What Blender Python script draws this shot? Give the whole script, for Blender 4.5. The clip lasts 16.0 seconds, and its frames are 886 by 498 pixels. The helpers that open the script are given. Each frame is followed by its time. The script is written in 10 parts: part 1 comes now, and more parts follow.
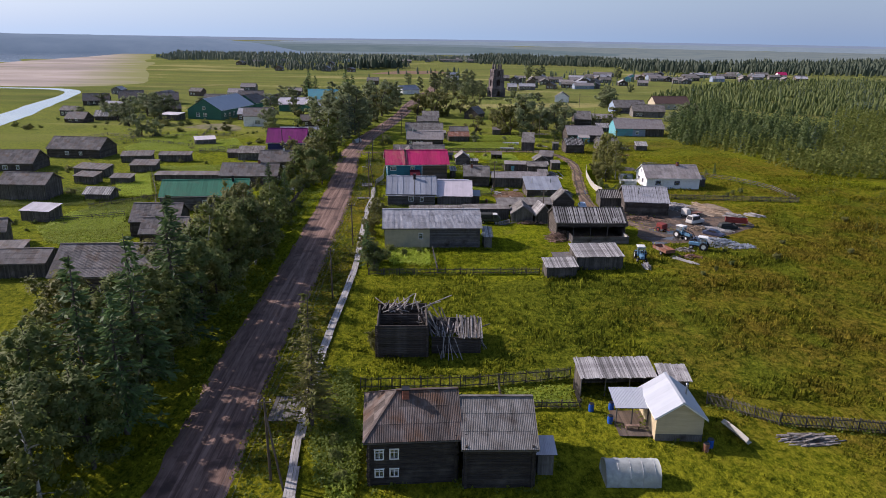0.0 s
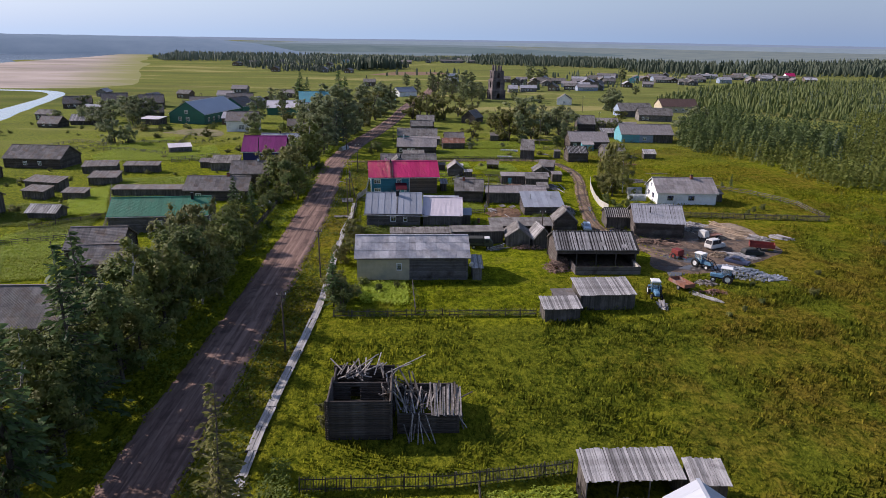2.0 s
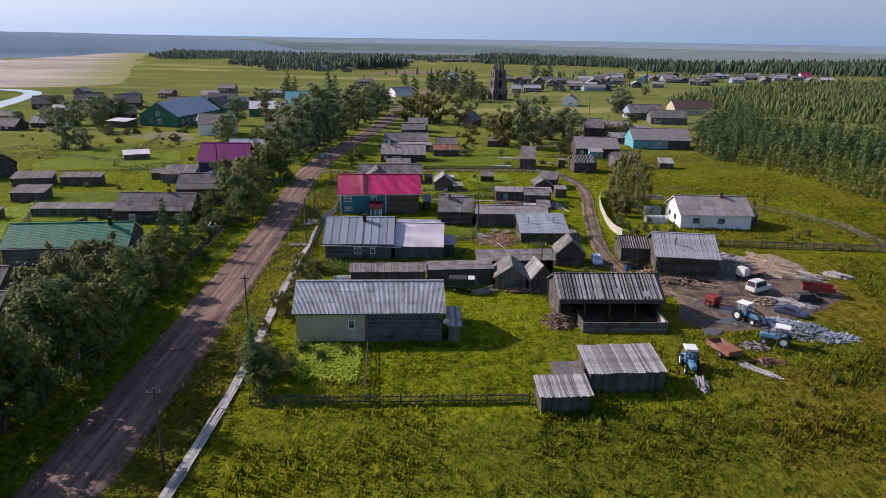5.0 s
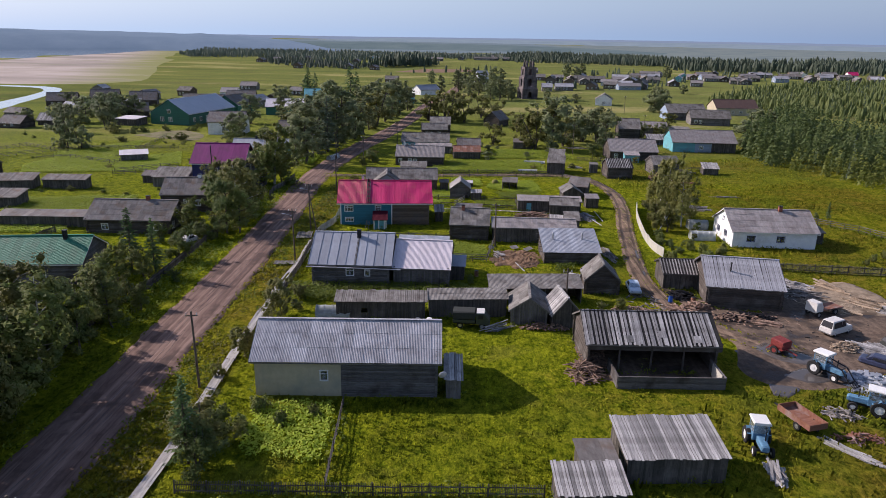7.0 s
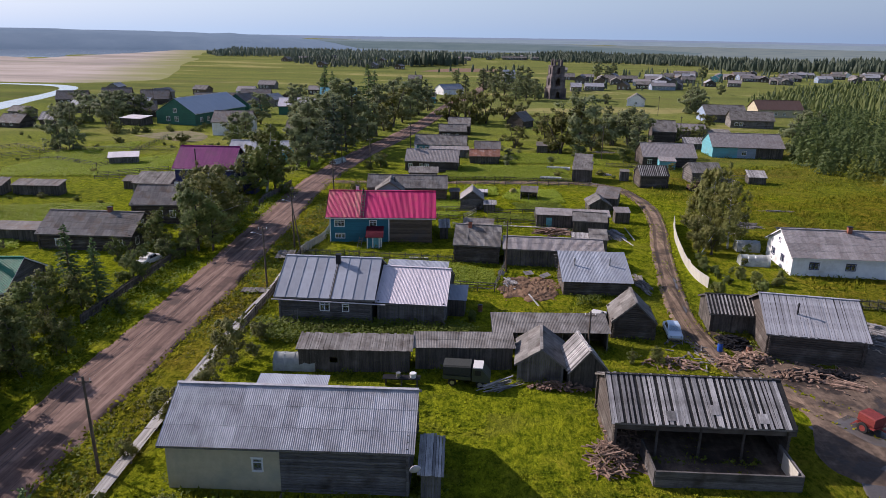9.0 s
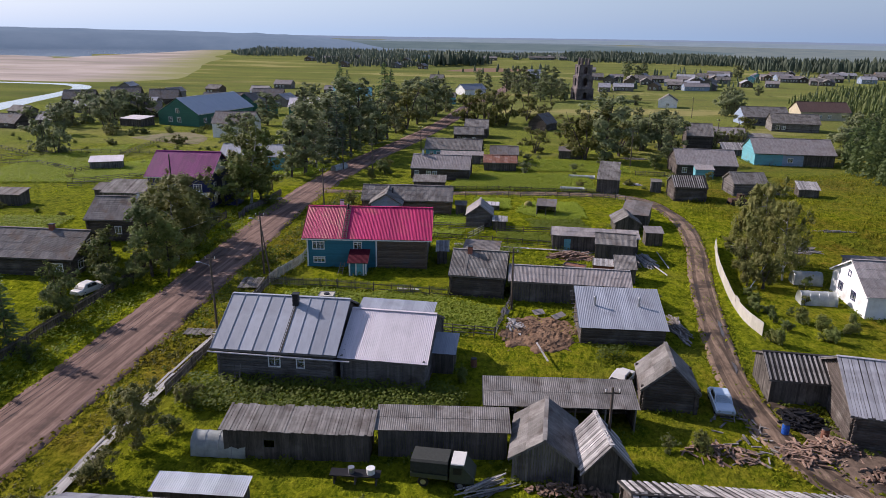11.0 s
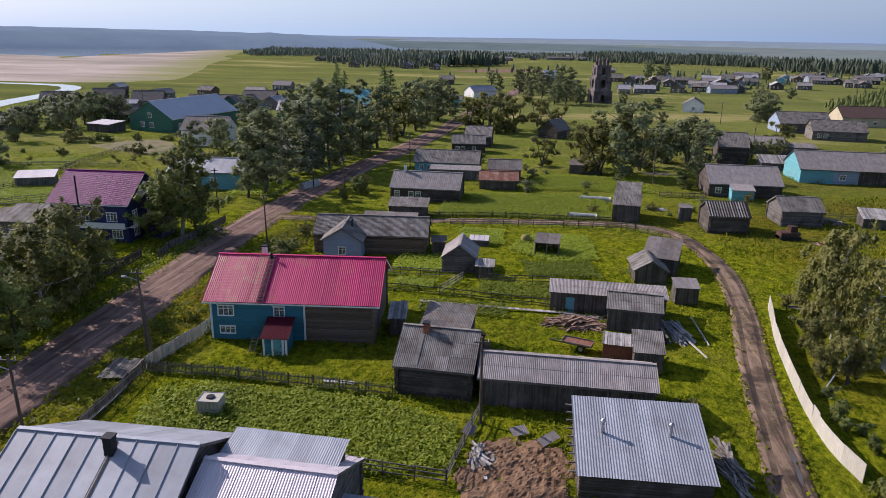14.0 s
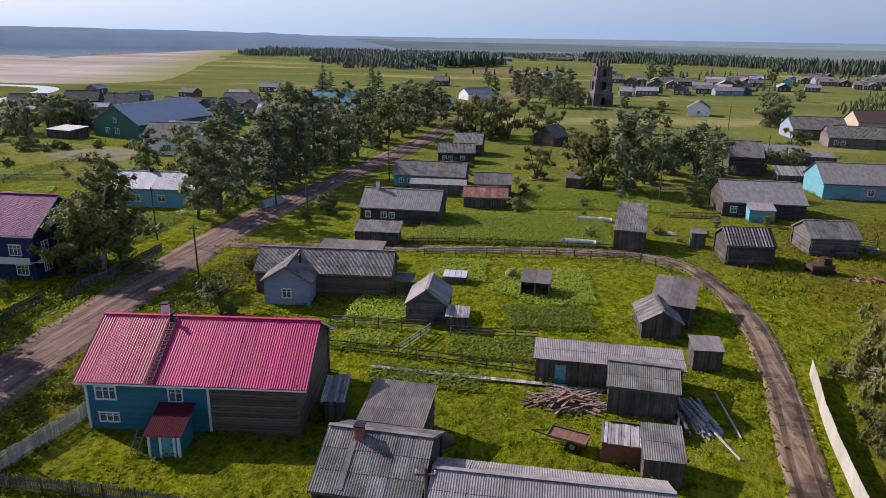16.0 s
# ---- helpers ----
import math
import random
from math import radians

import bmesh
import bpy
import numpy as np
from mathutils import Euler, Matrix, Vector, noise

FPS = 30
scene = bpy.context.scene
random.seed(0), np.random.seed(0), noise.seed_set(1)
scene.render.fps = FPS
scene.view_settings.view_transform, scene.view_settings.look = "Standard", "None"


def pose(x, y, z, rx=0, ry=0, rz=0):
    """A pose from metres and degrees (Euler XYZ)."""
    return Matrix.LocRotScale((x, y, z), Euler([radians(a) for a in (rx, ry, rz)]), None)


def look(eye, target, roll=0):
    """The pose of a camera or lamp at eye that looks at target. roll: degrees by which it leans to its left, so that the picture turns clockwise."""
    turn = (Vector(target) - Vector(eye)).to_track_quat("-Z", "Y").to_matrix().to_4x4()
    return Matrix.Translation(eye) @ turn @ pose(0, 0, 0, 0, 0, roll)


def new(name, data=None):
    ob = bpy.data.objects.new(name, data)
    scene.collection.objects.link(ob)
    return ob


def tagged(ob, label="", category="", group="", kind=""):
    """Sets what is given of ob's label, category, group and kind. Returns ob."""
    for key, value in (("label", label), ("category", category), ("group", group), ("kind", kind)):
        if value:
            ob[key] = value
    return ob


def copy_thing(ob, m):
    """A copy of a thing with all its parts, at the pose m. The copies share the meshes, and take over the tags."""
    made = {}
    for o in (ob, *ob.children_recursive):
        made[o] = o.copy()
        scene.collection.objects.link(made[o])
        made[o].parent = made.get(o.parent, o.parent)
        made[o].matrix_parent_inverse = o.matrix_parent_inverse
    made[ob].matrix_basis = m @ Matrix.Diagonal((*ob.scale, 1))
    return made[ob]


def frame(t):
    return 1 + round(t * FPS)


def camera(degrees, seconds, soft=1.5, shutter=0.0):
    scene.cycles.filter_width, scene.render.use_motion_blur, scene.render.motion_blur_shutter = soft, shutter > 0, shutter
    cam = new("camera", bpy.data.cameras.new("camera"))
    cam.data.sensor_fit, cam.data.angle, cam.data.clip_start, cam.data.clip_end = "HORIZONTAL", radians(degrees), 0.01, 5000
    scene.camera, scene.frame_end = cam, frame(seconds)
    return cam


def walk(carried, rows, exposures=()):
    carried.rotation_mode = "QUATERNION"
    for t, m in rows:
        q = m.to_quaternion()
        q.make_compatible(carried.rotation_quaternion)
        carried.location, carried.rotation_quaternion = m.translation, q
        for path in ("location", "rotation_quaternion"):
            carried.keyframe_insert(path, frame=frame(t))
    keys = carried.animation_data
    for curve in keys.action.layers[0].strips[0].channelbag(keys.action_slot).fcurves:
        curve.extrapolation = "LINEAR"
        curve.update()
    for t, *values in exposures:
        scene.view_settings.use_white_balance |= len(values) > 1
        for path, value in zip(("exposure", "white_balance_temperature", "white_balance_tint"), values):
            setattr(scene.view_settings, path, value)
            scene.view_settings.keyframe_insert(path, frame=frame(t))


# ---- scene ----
cam = camera(65.3, 16.0, 0.7)
METRES, EYE, TILT, LEAN, TURN = 146.0, 37.8, 0.0, 0.0, -1.6
ROWS = [
    (0.0, 0.0, 0.0, 0.0, 0.3, -17.16, -0.96),
    (0.5, 0.0056, 0.032, -0.0004, 0.35, -17.15, -0.97),
    (1.0, 0.0112, 0.0638, -0.0007, 0.41, -17.14, -0.96),
    (1.5, 0.0169, 0.0957, -0.0013, 0.48, -17.12, -0.95),
    (2.0, 0.0221, 0.127, -0.0015, 0.53, -17.13, -0.95),
    (2.5, 0.0274, 0.1584, -0.0019, 0.59, -17.13, -0.95),
    (3.0, 0.0326, 0.19, -0.0025, 0.64, -17.13, -0.97),
    (3.5, 0.0376, 0.2212, -0.0039, 0.68, -17.13, -0.98),
    (4.0, 0.0428, 0.2519, -0.0061, 0.73, -17.14, -1.0),
    (6.5, 0.0675, 0.4049, -0.0229, 2.65, -17.26, -1.02),
    (7.0, 0.0725, 0.4356, -0.026, 3.61, -17.28, -1.02),
    (7.5, 0.0773, 0.4662, -0.0291, 4.26, -17.28, -1.03),
    (8.0, 0.0818, 0.4971, -0.0322, 4.87, -17.27, -1.03),
    (8.5, 0.0862, 0.5278, -0.0353, 5.44, -17.29, -1.03),
    (9.0, 0.0905, 0.5586, -0.0383, 6.03, -17.29, -0.99),
    (11.5, 0.1083, 0.7116, -0.0504, 8.77, -17.29, -0.95),
    (12.0, 0.1115, 0.7427, -0.0522, 9.22, -17.29, -0.94),
    (12.5, 0.1147, 0.7739, -0.0539, 9.7, -17.29, -0.93),
    (13.0, 0.1174, 0.8056, -0.0549, 9.82, -17.28, -0.94),
    (13.5, 0.12, 0.8369, -0.0556, 9.86, -17.27, -0.96),
    (14.0, 0.122, 0.868, -0.0562, 9.86, -17.28, -0.95),
    (14.5, 0.1239, 0.8986, -0.0569, 9.88, -17.28, -0.96),
    (15.0, 0.1256, 0.9287, -0.0575, 9.9, -17.26, -0.96),
    (15.5, 0.1272, 0.9585, -0.0579, 9.92, -17.25, -0.98),
    (16.0, 0.1285, 0.9884, -0.0581, 9.93, -17.26, -0.99),
]
walk(cam, [(t, pose(0, 0, EYE, TILT, LEAN, TURN) @ pose(METRES * x, METRES * y, METRES * z, 90 + pitch, roll, yaw)) for t, x, y, z, yaw, pitch, roll in ROWS], [(0.0, 0.30, 6350, 22.0)])

# ---- light ----
SUN_DIR = Vector((-0.795, 0.320, 0.515)).normalized()
world = bpy.data.worlds.new("sky")
scene.world = world
world.use_nodes = True
wn = world.node_tree
sky = wn.nodes.new("ShaderNodeTexSky")
sky.sky_type, sky.sun_disc = "NISHITA", False
sky.sun_elevation, sky.sun_rotation = radians(31), radians(-68)
sky.air_density, sky.dust_density, sky.ozone_density, sky.altitude = 1.0, 1.2, 1.4, 50
# pale haze low over the horizon, the same all round
geo_w = wn.nodes.new("ShaderNodeTexCoord")
sep_w = wn.nodes.new("ShaderNodeSeparateXYZ")
wn.links.new(geo_w.outputs["Generated"], sep_w.inputs[0])
ramp_w = wn.nodes.new("ShaderNodeMapRange")
ramp_w.inputs[1].default_value, ramp_w.inputs[2].default_value = -0.02, 0.22
ramp_w.inputs[3].default_value, ramp_w.inputs[4].default_value = 0.9, 0.0
wn.links.new(sep_w.outputs[2], ramp_w.inputs[0])
mix_w = wn.nodes.new("ShaderNodeMix")
mix_w.data_type = "RGBA"
# the haze is brighter towards the sun
dot_w = wn.nodes.new("ShaderNodeVectorMath")
dot_w.operation = "DOT_PRODUCT"
dot_w.inputs[1].default_value = SUN_DIR
wn.links.new(geo_w.outputs["Generated"], dot_w.inputs[0])
glow_w = wn.nodes.new("ShaderNodeMapRange")
glow_w.inputs[1].default_value, glow_w.inputs[2].default_value = -0.1, 0.8
wn.links.new(dot_w.outputs["Value"], glow_w.inputs[0])
haze_w = wn.nodes.new("ShaderNodeMix")
haze_w.data_type = "RGBA"
haze_w.inputs[6].default_value, haze_w.inputs[7].default_value = (1.95, 3.05, 4.7, 1), (3.75, 5.6, 7.7, 1)
wn.links.new(glow_w.outputs[0], haze_w.inputs[0])
wn.links.new(haze_w.outputs[2], mix_w.inputs[7])
wn.links.new(ramp_w.outputs[0], mix_w.inputs[0])
wn.links.new(sky.outputs[0], mix_w.inputs[6])
wn.nodes["Background"].inputs[1].default_value = 0.108
wn.links.new(mix_w.outputs[2], wn.nodes["Background"].inputs[0])
lamp = bpy.data.lights.new("sun", "SUN")
lamp.energy, lamp.angle, lamp.color = 4.2, radians(0.6), (1.0, 0.92, 0.82)
new("sun", lamp).matrix_world = look(SUN_DIR * 300, (0, 0, 0))


# ---- materials ----
def nodes_of(name):
    m = bpy.data.materials.new(name)
    m.use_nodes = True
    return m, m.node_tree, m.node_tree.nodes["Principled BSDF"]


def noise_node(nt, vec, scale, detail=4, rough=0.6):
    n = nt.nodes.new("ShaderNodeTexNoise")
    n.inputs["Scale"].default_value, n.inputs["Detail"].default_value, n.inputs["Roughness"].default_value = scale, detail, rough
    nt.links.new(vec, n.inputs["Vector"])
    return n.outputs["Fac"]


def remap(nt, val, a, b, lo=0.0, hi=1.0):
    n = nt.nodes.new("ShaderNodeMapRange")
    n.inputs[1].default_value, n.inputs[2].default_value, n.inputs[3].default_value, n.inputs[4].default_value = a, b, lo, hi
    nt.links.new(val, n.inputs[0])
    return n.outputs[0]


def mix(nt, fac, a, b, blend="MIX"):
    n = nt.nodes.new("ShaderNodeMix")
    n.data_type, n.blend_type = "RGBA", blend
    for sock, v in ((n.inputs[0], fac), (n.inputs[6], a), (n.inputs[7], b)):
        if isinstance(v, (int, float)):
            sock.default_value = v
        elif isinstance(v, tuple):
            sock.default_value = (*v[:3], 1)
        else:
            nt.links.new(v, sock)
    return n.outputs[2]


def math_node(nt, op, a, b):
    n = nt.nodes.new("ShaderNodeMath")
    n.operation = op
    for sock, v in zip(n.inputs, (a, b)):
        if isinstance(v, (int, float)):
            sock.default_value = v
        else:
            nt.links.new(v, sock)
    return n.outputs[0]


def coords(nt, kind="Object", scale=(1, 1, 1)):
    if kind == "World":
        src = nt.nodes.new("ShaderNodeNewGeometry").outputs["Position"]
    else:
        src = nt.nodes.new("ShaderNodeTexCoord").outputs[kind]
    mp = nt.nodes.new("ShaderNodeMapping")
    mp.inputs["Scale"].default_value = scale
    nt.links.new(src, mp.inputs["Vector"])
    return mp.outputs[0]


def surface(name, a, b, rough=0.8, metal=0.0, grain=(1, 1, 1), scale=3.0, stain=None, stain_scale=0.35, stain_at=(0.5, 0.72), island=0.25, bump=0.3, bump_dist=0.02, kind="Object", rough_b=None, gloss=0.3):
    """Two tones broken by grain, large stains, and a change from piece to piece."""
    m, nt, p = nodes_of(name)
    vec = coords(nt, kind, grain)
    fine = noise_node(nt, vec, scale, 6, 0.65)
    col = mix(nt, remap(nt, fine, 0.3, 0.7), a, b)
    big = noise_node(nt, coords(nt, kind), stain_scale, 5, 0.6)
    if stain:
        col = mix(nt, remap(nt, big, *stain_at), col, stain)
    if island:
        geo = nt.nodes.new("ShaderNodeNewGeometry").outputs["Random Per Island"]
        obj = nt.nodes.new("ShaderNodeObjectInfo").outputs["Random"]
        r = math_node(nt, "FRACT", math_node(nt, "ADD", geo, obj), 0.0)
        shade = remap(nt, r, 0, 1, 1 - island, 1 + island)
        rgb = nt.nodes.new("ShaderNodeCombineColor")
        for i in range(3):
            nt.links.new(shade, rgb.inputs[i])
        col = mix(nt, 1.0, col, rgb.outputs[0], "MULTIPLY")
    nt.links.new(col, p.inputs["Base Color"])
    p.inputs["Specular IOR Level"].default_value = gloss
    p.inputs["Metallic"].default_value = metal
    nt.links.new(remap(nt, big, 0.3, 0.7, rough, rough if rough_b is None else rough_b), p.inputs["Roughness"])
    if bump:
        bn = nt.nodes.new("ShaderNodeBump")
        bn.inputs["Strength"].default_value, bn.inputs["Distance"].default_value = bump, bump_dist
        nt.links.new(fine, bn.inputs["Height"])
        nt.links.new(bn.outputs[0], p.inputs["Normal"])
    return m


def plain(name, c, rough=0.5, metal=0.0, var=0.12, transmission=0.0):
    m = surface(name, tuple(v * (1 - var) for v in c), tuple(v * (1 + var) for v in c), rough, metal, scale=5.0, island=0.08, bump=0.1, bump_dist=0.005)
    if transmission:
        m.node_tree.nodes["Principled BSDF"].inputs["Transmission Weight"].default_value = transmission
    return m


def foliage(name, a, b, c, through_light=0.45):
    m, nt, p = nodes_of(name)
    geo = nt.nodes.new("ShaderNodeNewGeometry")
    obj = nt.nodes.new("ShaderNodeObjectInfo").outputs["Random"]
    col = mix(nt, geo.outputs["Random Per Island"], a, b)
    big = noise_node(nt, coords(nt, "World"), 0.5, 3)
    col = mix(nt, remap(nt, big, 0.42, 0.68, 0.0, 0.8), col, c)
    shade = remap(nt, obj, 0, 1, 0.75, 1.2)
    rgb = nt.nodes.new("ShaderNodeCombineColor")
    for i in range(3):
        nt.links.new(shade, rgb.inputs[i])
    col = mix(nt, 1.0, col, rgb.outputs[0], "MULTIPLY")
    nt.links.new(col, p.inputs["Base Color"])
    p.inputs["Roughness"].default_value = 0.65
    p.inputs["Specular IOR Level"].default_value = 0.25
    tr = nt.nodes.new("ShaderNodeBsdfTranslucent")
    nt.links.new(col, tr.inputs["Color"])
    ms = nt.nodes.new("ShaderNodeMixShader")
    ms.inputs[0].default_value = through_light
    nt.links.new(p.outputs[0], ms.inputs[1])
    nt.links.new(tr.outputs[0], ms.inputs[2])
    nt.links.new(ms.outputs[0], nt.nodes["Material Output"].inputs[0])
    return m


POLE_WOOD = surface("creosoted_pole", (0.060, 0.045, 0.034), (0.130, 0.100, 0.078), 0.85, grain=(6, 6, 0.5), scale=2.0, stain=(0.16, 0.14, 0.12), stain_scale=0.6, island=0.1, bump=0.3)
LOG = surface("weathered_log", (0.080, 0.074, 0.072), (0.19, 0.175, 0.168), 0.85, grain=(0.6, 9, 9), scale=2.2, stain=(0.055, 0.045, 0.038), stain_scale=0.5, island=0.28, bump=0.5)
LOG_DARK = surface("dark_log", (0.044, 0.035, 0.030), (0.105, 0.086, 0.074), 0.85, grain=(0.6, 9, 9), scale=2.2, stain=(0.14, 0.125, 0.11), stain_scale=0.5, island=0.3, bump=0.5)
LOG_BLACK = surface("blackened_log", (0.020, 0.016, 0.014), (0.062, 0.052, 0.046), 0.85, grain=(0.6, 9, 9), scale=2.2, stain=(0.085, 0.075, 0.066), stain_scale=0.5, island=0.3, bump=0.5)
SLATE_BROWN = surface("mossy_brown_slate", (0.085, 0.068, 0.060), (0.185, 0.155, 0.142), 0.9, grain=(1, 0.45, 1), scale=1.6, stain=(0.105, 0.062, 0.042), stain_scale=0.35, stain_at=(0.44, 0.62), island=0.3, bump=0.3)
LOG_BROWN = surface("brown_log", (0.10, 0.070, 0.050), (0.20, 0.150, 0.112), 0.85, grain=(0.6, 9, 9), scale=2.2, stain=(0.12, 0.105, 0.095), stain_scale=0.4, island=0.28, bump=0.5)
BOARD = surface("grey_board", (0.10, 0.092, 0.086), (0.22, 0.205, 0.19), 0.85, grain=(9, 9, 0.6), scale=2.0, stain=(0.06, 0.05, 0.045), stain_scale=0.6, island=0.35, bump=0.4)
BOARD_DARK = surface("dark_board", (0.05, 0.044, 0.04), (0.13, 0.115, 0.10), 0.85, grain=(9, 9, 0.6), scale=2.0, stain=(0.16, 0.14, 0.125), stain_scale=0.6, island=0.35, bump=0.4)
PLANK = surface("bleached_plank", (0.20, 0.19, 0.187), (0.48, 0.46, 0.45), 0.85, grain=(9, 0.7, 9), scale=1.6, stain=(0.13, 0.12, 0.115), stain_scale=0.7, island=0.5, bump=0.4)
PLANK_LONG = surface("walkway_plank", (0.24, 0.23, 0.22), (0.50, 0.48, 0.46), 0.85, grain=(9, 0.5, 9), scale=1.6, stain=(0.2, 0.185, 0.16), stain_scale=0.3, island=0.25, bump=0.3)
SCRAP = surface("scrap_timber", (0.13, 0.115, 0.105), (0.36, 0.33, 0.30), 0.85, scale=3, stain=(0.09, 0.075, 0.065), stain_scale=1.2, island=0.5, bump=0.3)
SCRAP_PALE = surface("fresh_split_wood", (0.26, 0.19, 0.13), (0.48, 0.38, 0.28), 0.85, scale=3, stain=(0.2, 0.15, 0.11), stain_scale=1.2, island=0.4, bump=0.3)
SCRAP_RED = surface("split_firewood", (0.17, 0.10, 0.07), (0.36, 0.25, 0.19), 0.85, scale=3, stain=(0.10, 0.075, 0.06), stain_scale=1.2, island=0.5, bump=0.3)
SLATE = surface("asbestos_slate", (0.30, 0.30, 0.325), (0.44, 0.44, 0.47), 0.75, grain=(1, 0.5, 1), scale=2.0, stain=(0.22, 0.215, 0.225), stain_scale=0.45, stain_at=(0.48, 0.7), island=0.16, bump=0.2, rough_b=0.9)
BROWN_SHEET = surface("brown_roof_sheet", (0.085, 0.05, 0.042), (0.13, 0.08, 0.066), 0.65, grain=(2, 0.3, 1), scale=1.0, stain=(0.11, 0.075, 0.065), stain_scale=0.3, island=0.08, bump=0.1)
SLATE_OLD = surface("lichened_slate", (0.15, 0.14, 0.13), (0.27, 0.255, 0.24), 0.85, grain=(1, 0.45, 1), scale=1.6, stain=(0.10, 0.085, 0.075), stain_scale=0.5, stain_at=(0.45, 0.65), island=0.22, bump=0.3)
SLATE_DARK = surface("dark_slate", (0.115, 0.104, 0.100), (0.225, 0.207, 0.198), 0.85, grain=(1, 0.45, 1), scale=1.6, stain=(0.15, 0.11, 0.085), stain_scale=0.4, stain_at=(0.48, 0.66), island=0.25, bump=0.3)
SLATE_PINK = surface("pinkish_slate", (0.20, 0.18, 0.175), (0.36, 0.33, 0.325), 0.75, grain=(1, 0.45, 1), scale=1.6, stain=(0.22, 0.18, 0.17), stain_scale=0.5, stain_at=(0.52, 0.7), island=0.18, bump=0.2)
ZINC = surface("galvanised_sheet", (0.28, 0.30, 0.345), (0.39, 0.415, 0.465), 0.55, 0.25, grain=(1, 0.3, 1), scale=0.8, stain=(0.25, 0.26, 0.285), stain_scale=0.3, island=0.14, bump=0.1, rough_b=0.6)
# zinc-like sheeting; the pinkish white is roof glare put into its base colour
GLARE_SHEET = surface("glare_whitened_sheet", (0.60, 0.54, 0.57), (0.70, 0.63, 0.67), 0.5, 0.1, grain=(1, 0.3, 1), scale=0.8, stain=(0.56, 0.51, 0.54), stain_scale=0.4, island=0.05, bump=0.1)
BLUE_ZINC = surface("new_bluish_sheet", (0.41, 0.435, 0.48), (0.50, 0.525, 0.57), 0.55, 0.1, grain=(1, 0.3, 1), scale=0.8, stain=(0.46, 0.48, 0.52), stain_scale=0.4, island=0.05, bump=0.1)
ZINC_PALE = surface("pale_sheet", (0.54, 0.50, 0.53), (0.66, 0.62, 0.65), 0.6, 0.1, grain=(1, 0.3, 1), scale=0.8, stain=(0.5, 0.47, 0.46), stain_scale=0.4, island=0.06, bump=0.1)
RED_SHEET = surface("red_painted_sheet", (0.44, 0.014, 0.095), (0.57, 0.034, 0.155), 0.5, 0.0, grain=(4, 0.2, 1), scale=1.2, stain=(0.44, 0.09, 0.11), stain_scale=0.25, stain_at=(0.52, 0.75), island=0.12, bump=0.1, rough_b=0.6, gloss=0.22)
RED_WORN = surface("worn_red_sheet", (0.44, 0.030, 0.095), (0.52, 0.09, 0.135), 0.5, 0.0, grain=(5, 0.15, 1), scale=1.5, stain=(0.46, 0.17, 0.12), stain_scale=0.5, island=0.15, bump=0.1, gloss=0.22)
RED_FADED = surface("faded_red_sheet", (0.40, 0.20, 0.16), (0.52, 0.11, 0.13), 0.6, 0.0, grain=(3, 0.2, 1), scale=1.5, stain=(0.45, 0.30, 0.22), stain_scale=0.5, island=0.2, bump=0.1, gloss=0.15)
PURPLE_SHEET = surface("purple_red_sheet", (0.17, 0.014, 0.12), (0.24, 0.026, 0.165), 0.6, 0.0, grain=(2, 0.3, 1), scale=1.0, stain=(0.16, 0.025, 0.11), stain_scale=0.3, island=0.08, bump=0.1, gloss=0.15)
MAROON = surface("maroon_sheet", (0.055, 0.006, 0.014), (0.085, 0.010, 0.02), 0.8, scale=4, island=0.05, bump=0.1, gloss=0.1)
GREEN_SHEET = surface("green_sheet", (0.025, 0.16, 0.095), (0.045, 0.22, 0.135), 0.6, 0.0, grain=(2, 0.3, 1), scale=1.0, stain=(0.06, 0.17, 0.105), stain_scale=0.3, island=0.10, bump=0.1, gloss=0.15)
RUST = surface("rusty_sheet", (0.20, 0.075, 0.045), (0.33, 0.17, 0.12), 0.75, 0.2, grain=(2, 0.3, 1), scale=1.6, stain=(0.36, 0.30, 0.29), stain_scale=0.6, island=0.25, bump=0.3)
OLD_IRON = surface("dark_rusted_iron", (0.045, 0.026, 0.020), (0.110, 0.060, 0.042), 0.85, 0.1, scale=2.5, stain=(0.03, 0.024, 0.022), stain_scale=1.2, island=0.25, bump=0.3)
TEAL_PAINT = surface("teal_painted_board", (0.022, 0.145, 0.20), (0.032, 0.185, 0.25), 0.6, grain=(0.6, 5, 5), scale=2, stain=(0.03, 0.14, 0.18), island=0.08, bump=0.2)
AQUA_PAINT = surface("aqua_painted_board", (0.10, 0.34, 0.40), (0.15, 0.42, 0.48), 0.6, grain=(0.6, 5, 5), scale=2, stain=(0.16, 0.30, 0.32), island=0.10, bump=0.2)
BLUE_PAINT = surface("pale_blue_board", (0.22, 0.29, 0.40), (0.30, 0.37, 0.48), 0.6, grain=(0.6, 5, 5), scale=2, stain=(0.25, 0.29, 0.34), island=0.08, bump=0.2)
NAVY_PAINT = surface("navy_board", (0.017, 0.02, 0.085), (0.025, 0.03, 0.12), 0.6, grain=(0.6, 5, 5), scale=2, island=0.10, bump=0.2)
GREEN_PAINT = surface("green_board", (0.025, 0.12, 0.085), (0.04, 0.16, 0.11), 0.6, grain=(0.6, 5, 5), scale=2, stain=(0.04, 0.11, 0.08), island=0.10, bump=0.2)
CREAM = surface("cream_plaster", (0.43, 0.375, 0.26), (0.53, 0.465, 0.33), 0.85, scale=1.2, stain=(0.36, 0.34, 0.26), stain_scale=0.4, island=0.0, bump=0.15)
CREAM_PAINT = surface("cream_siding", (0.52, 0.42, 0.25), (0.60, 0.50, 0.32), 0.65, grain=(0.6, 5, 5), scale=1.5, stain=(0.45, 0.37, 0.24), island=0.06, bump=0.1)
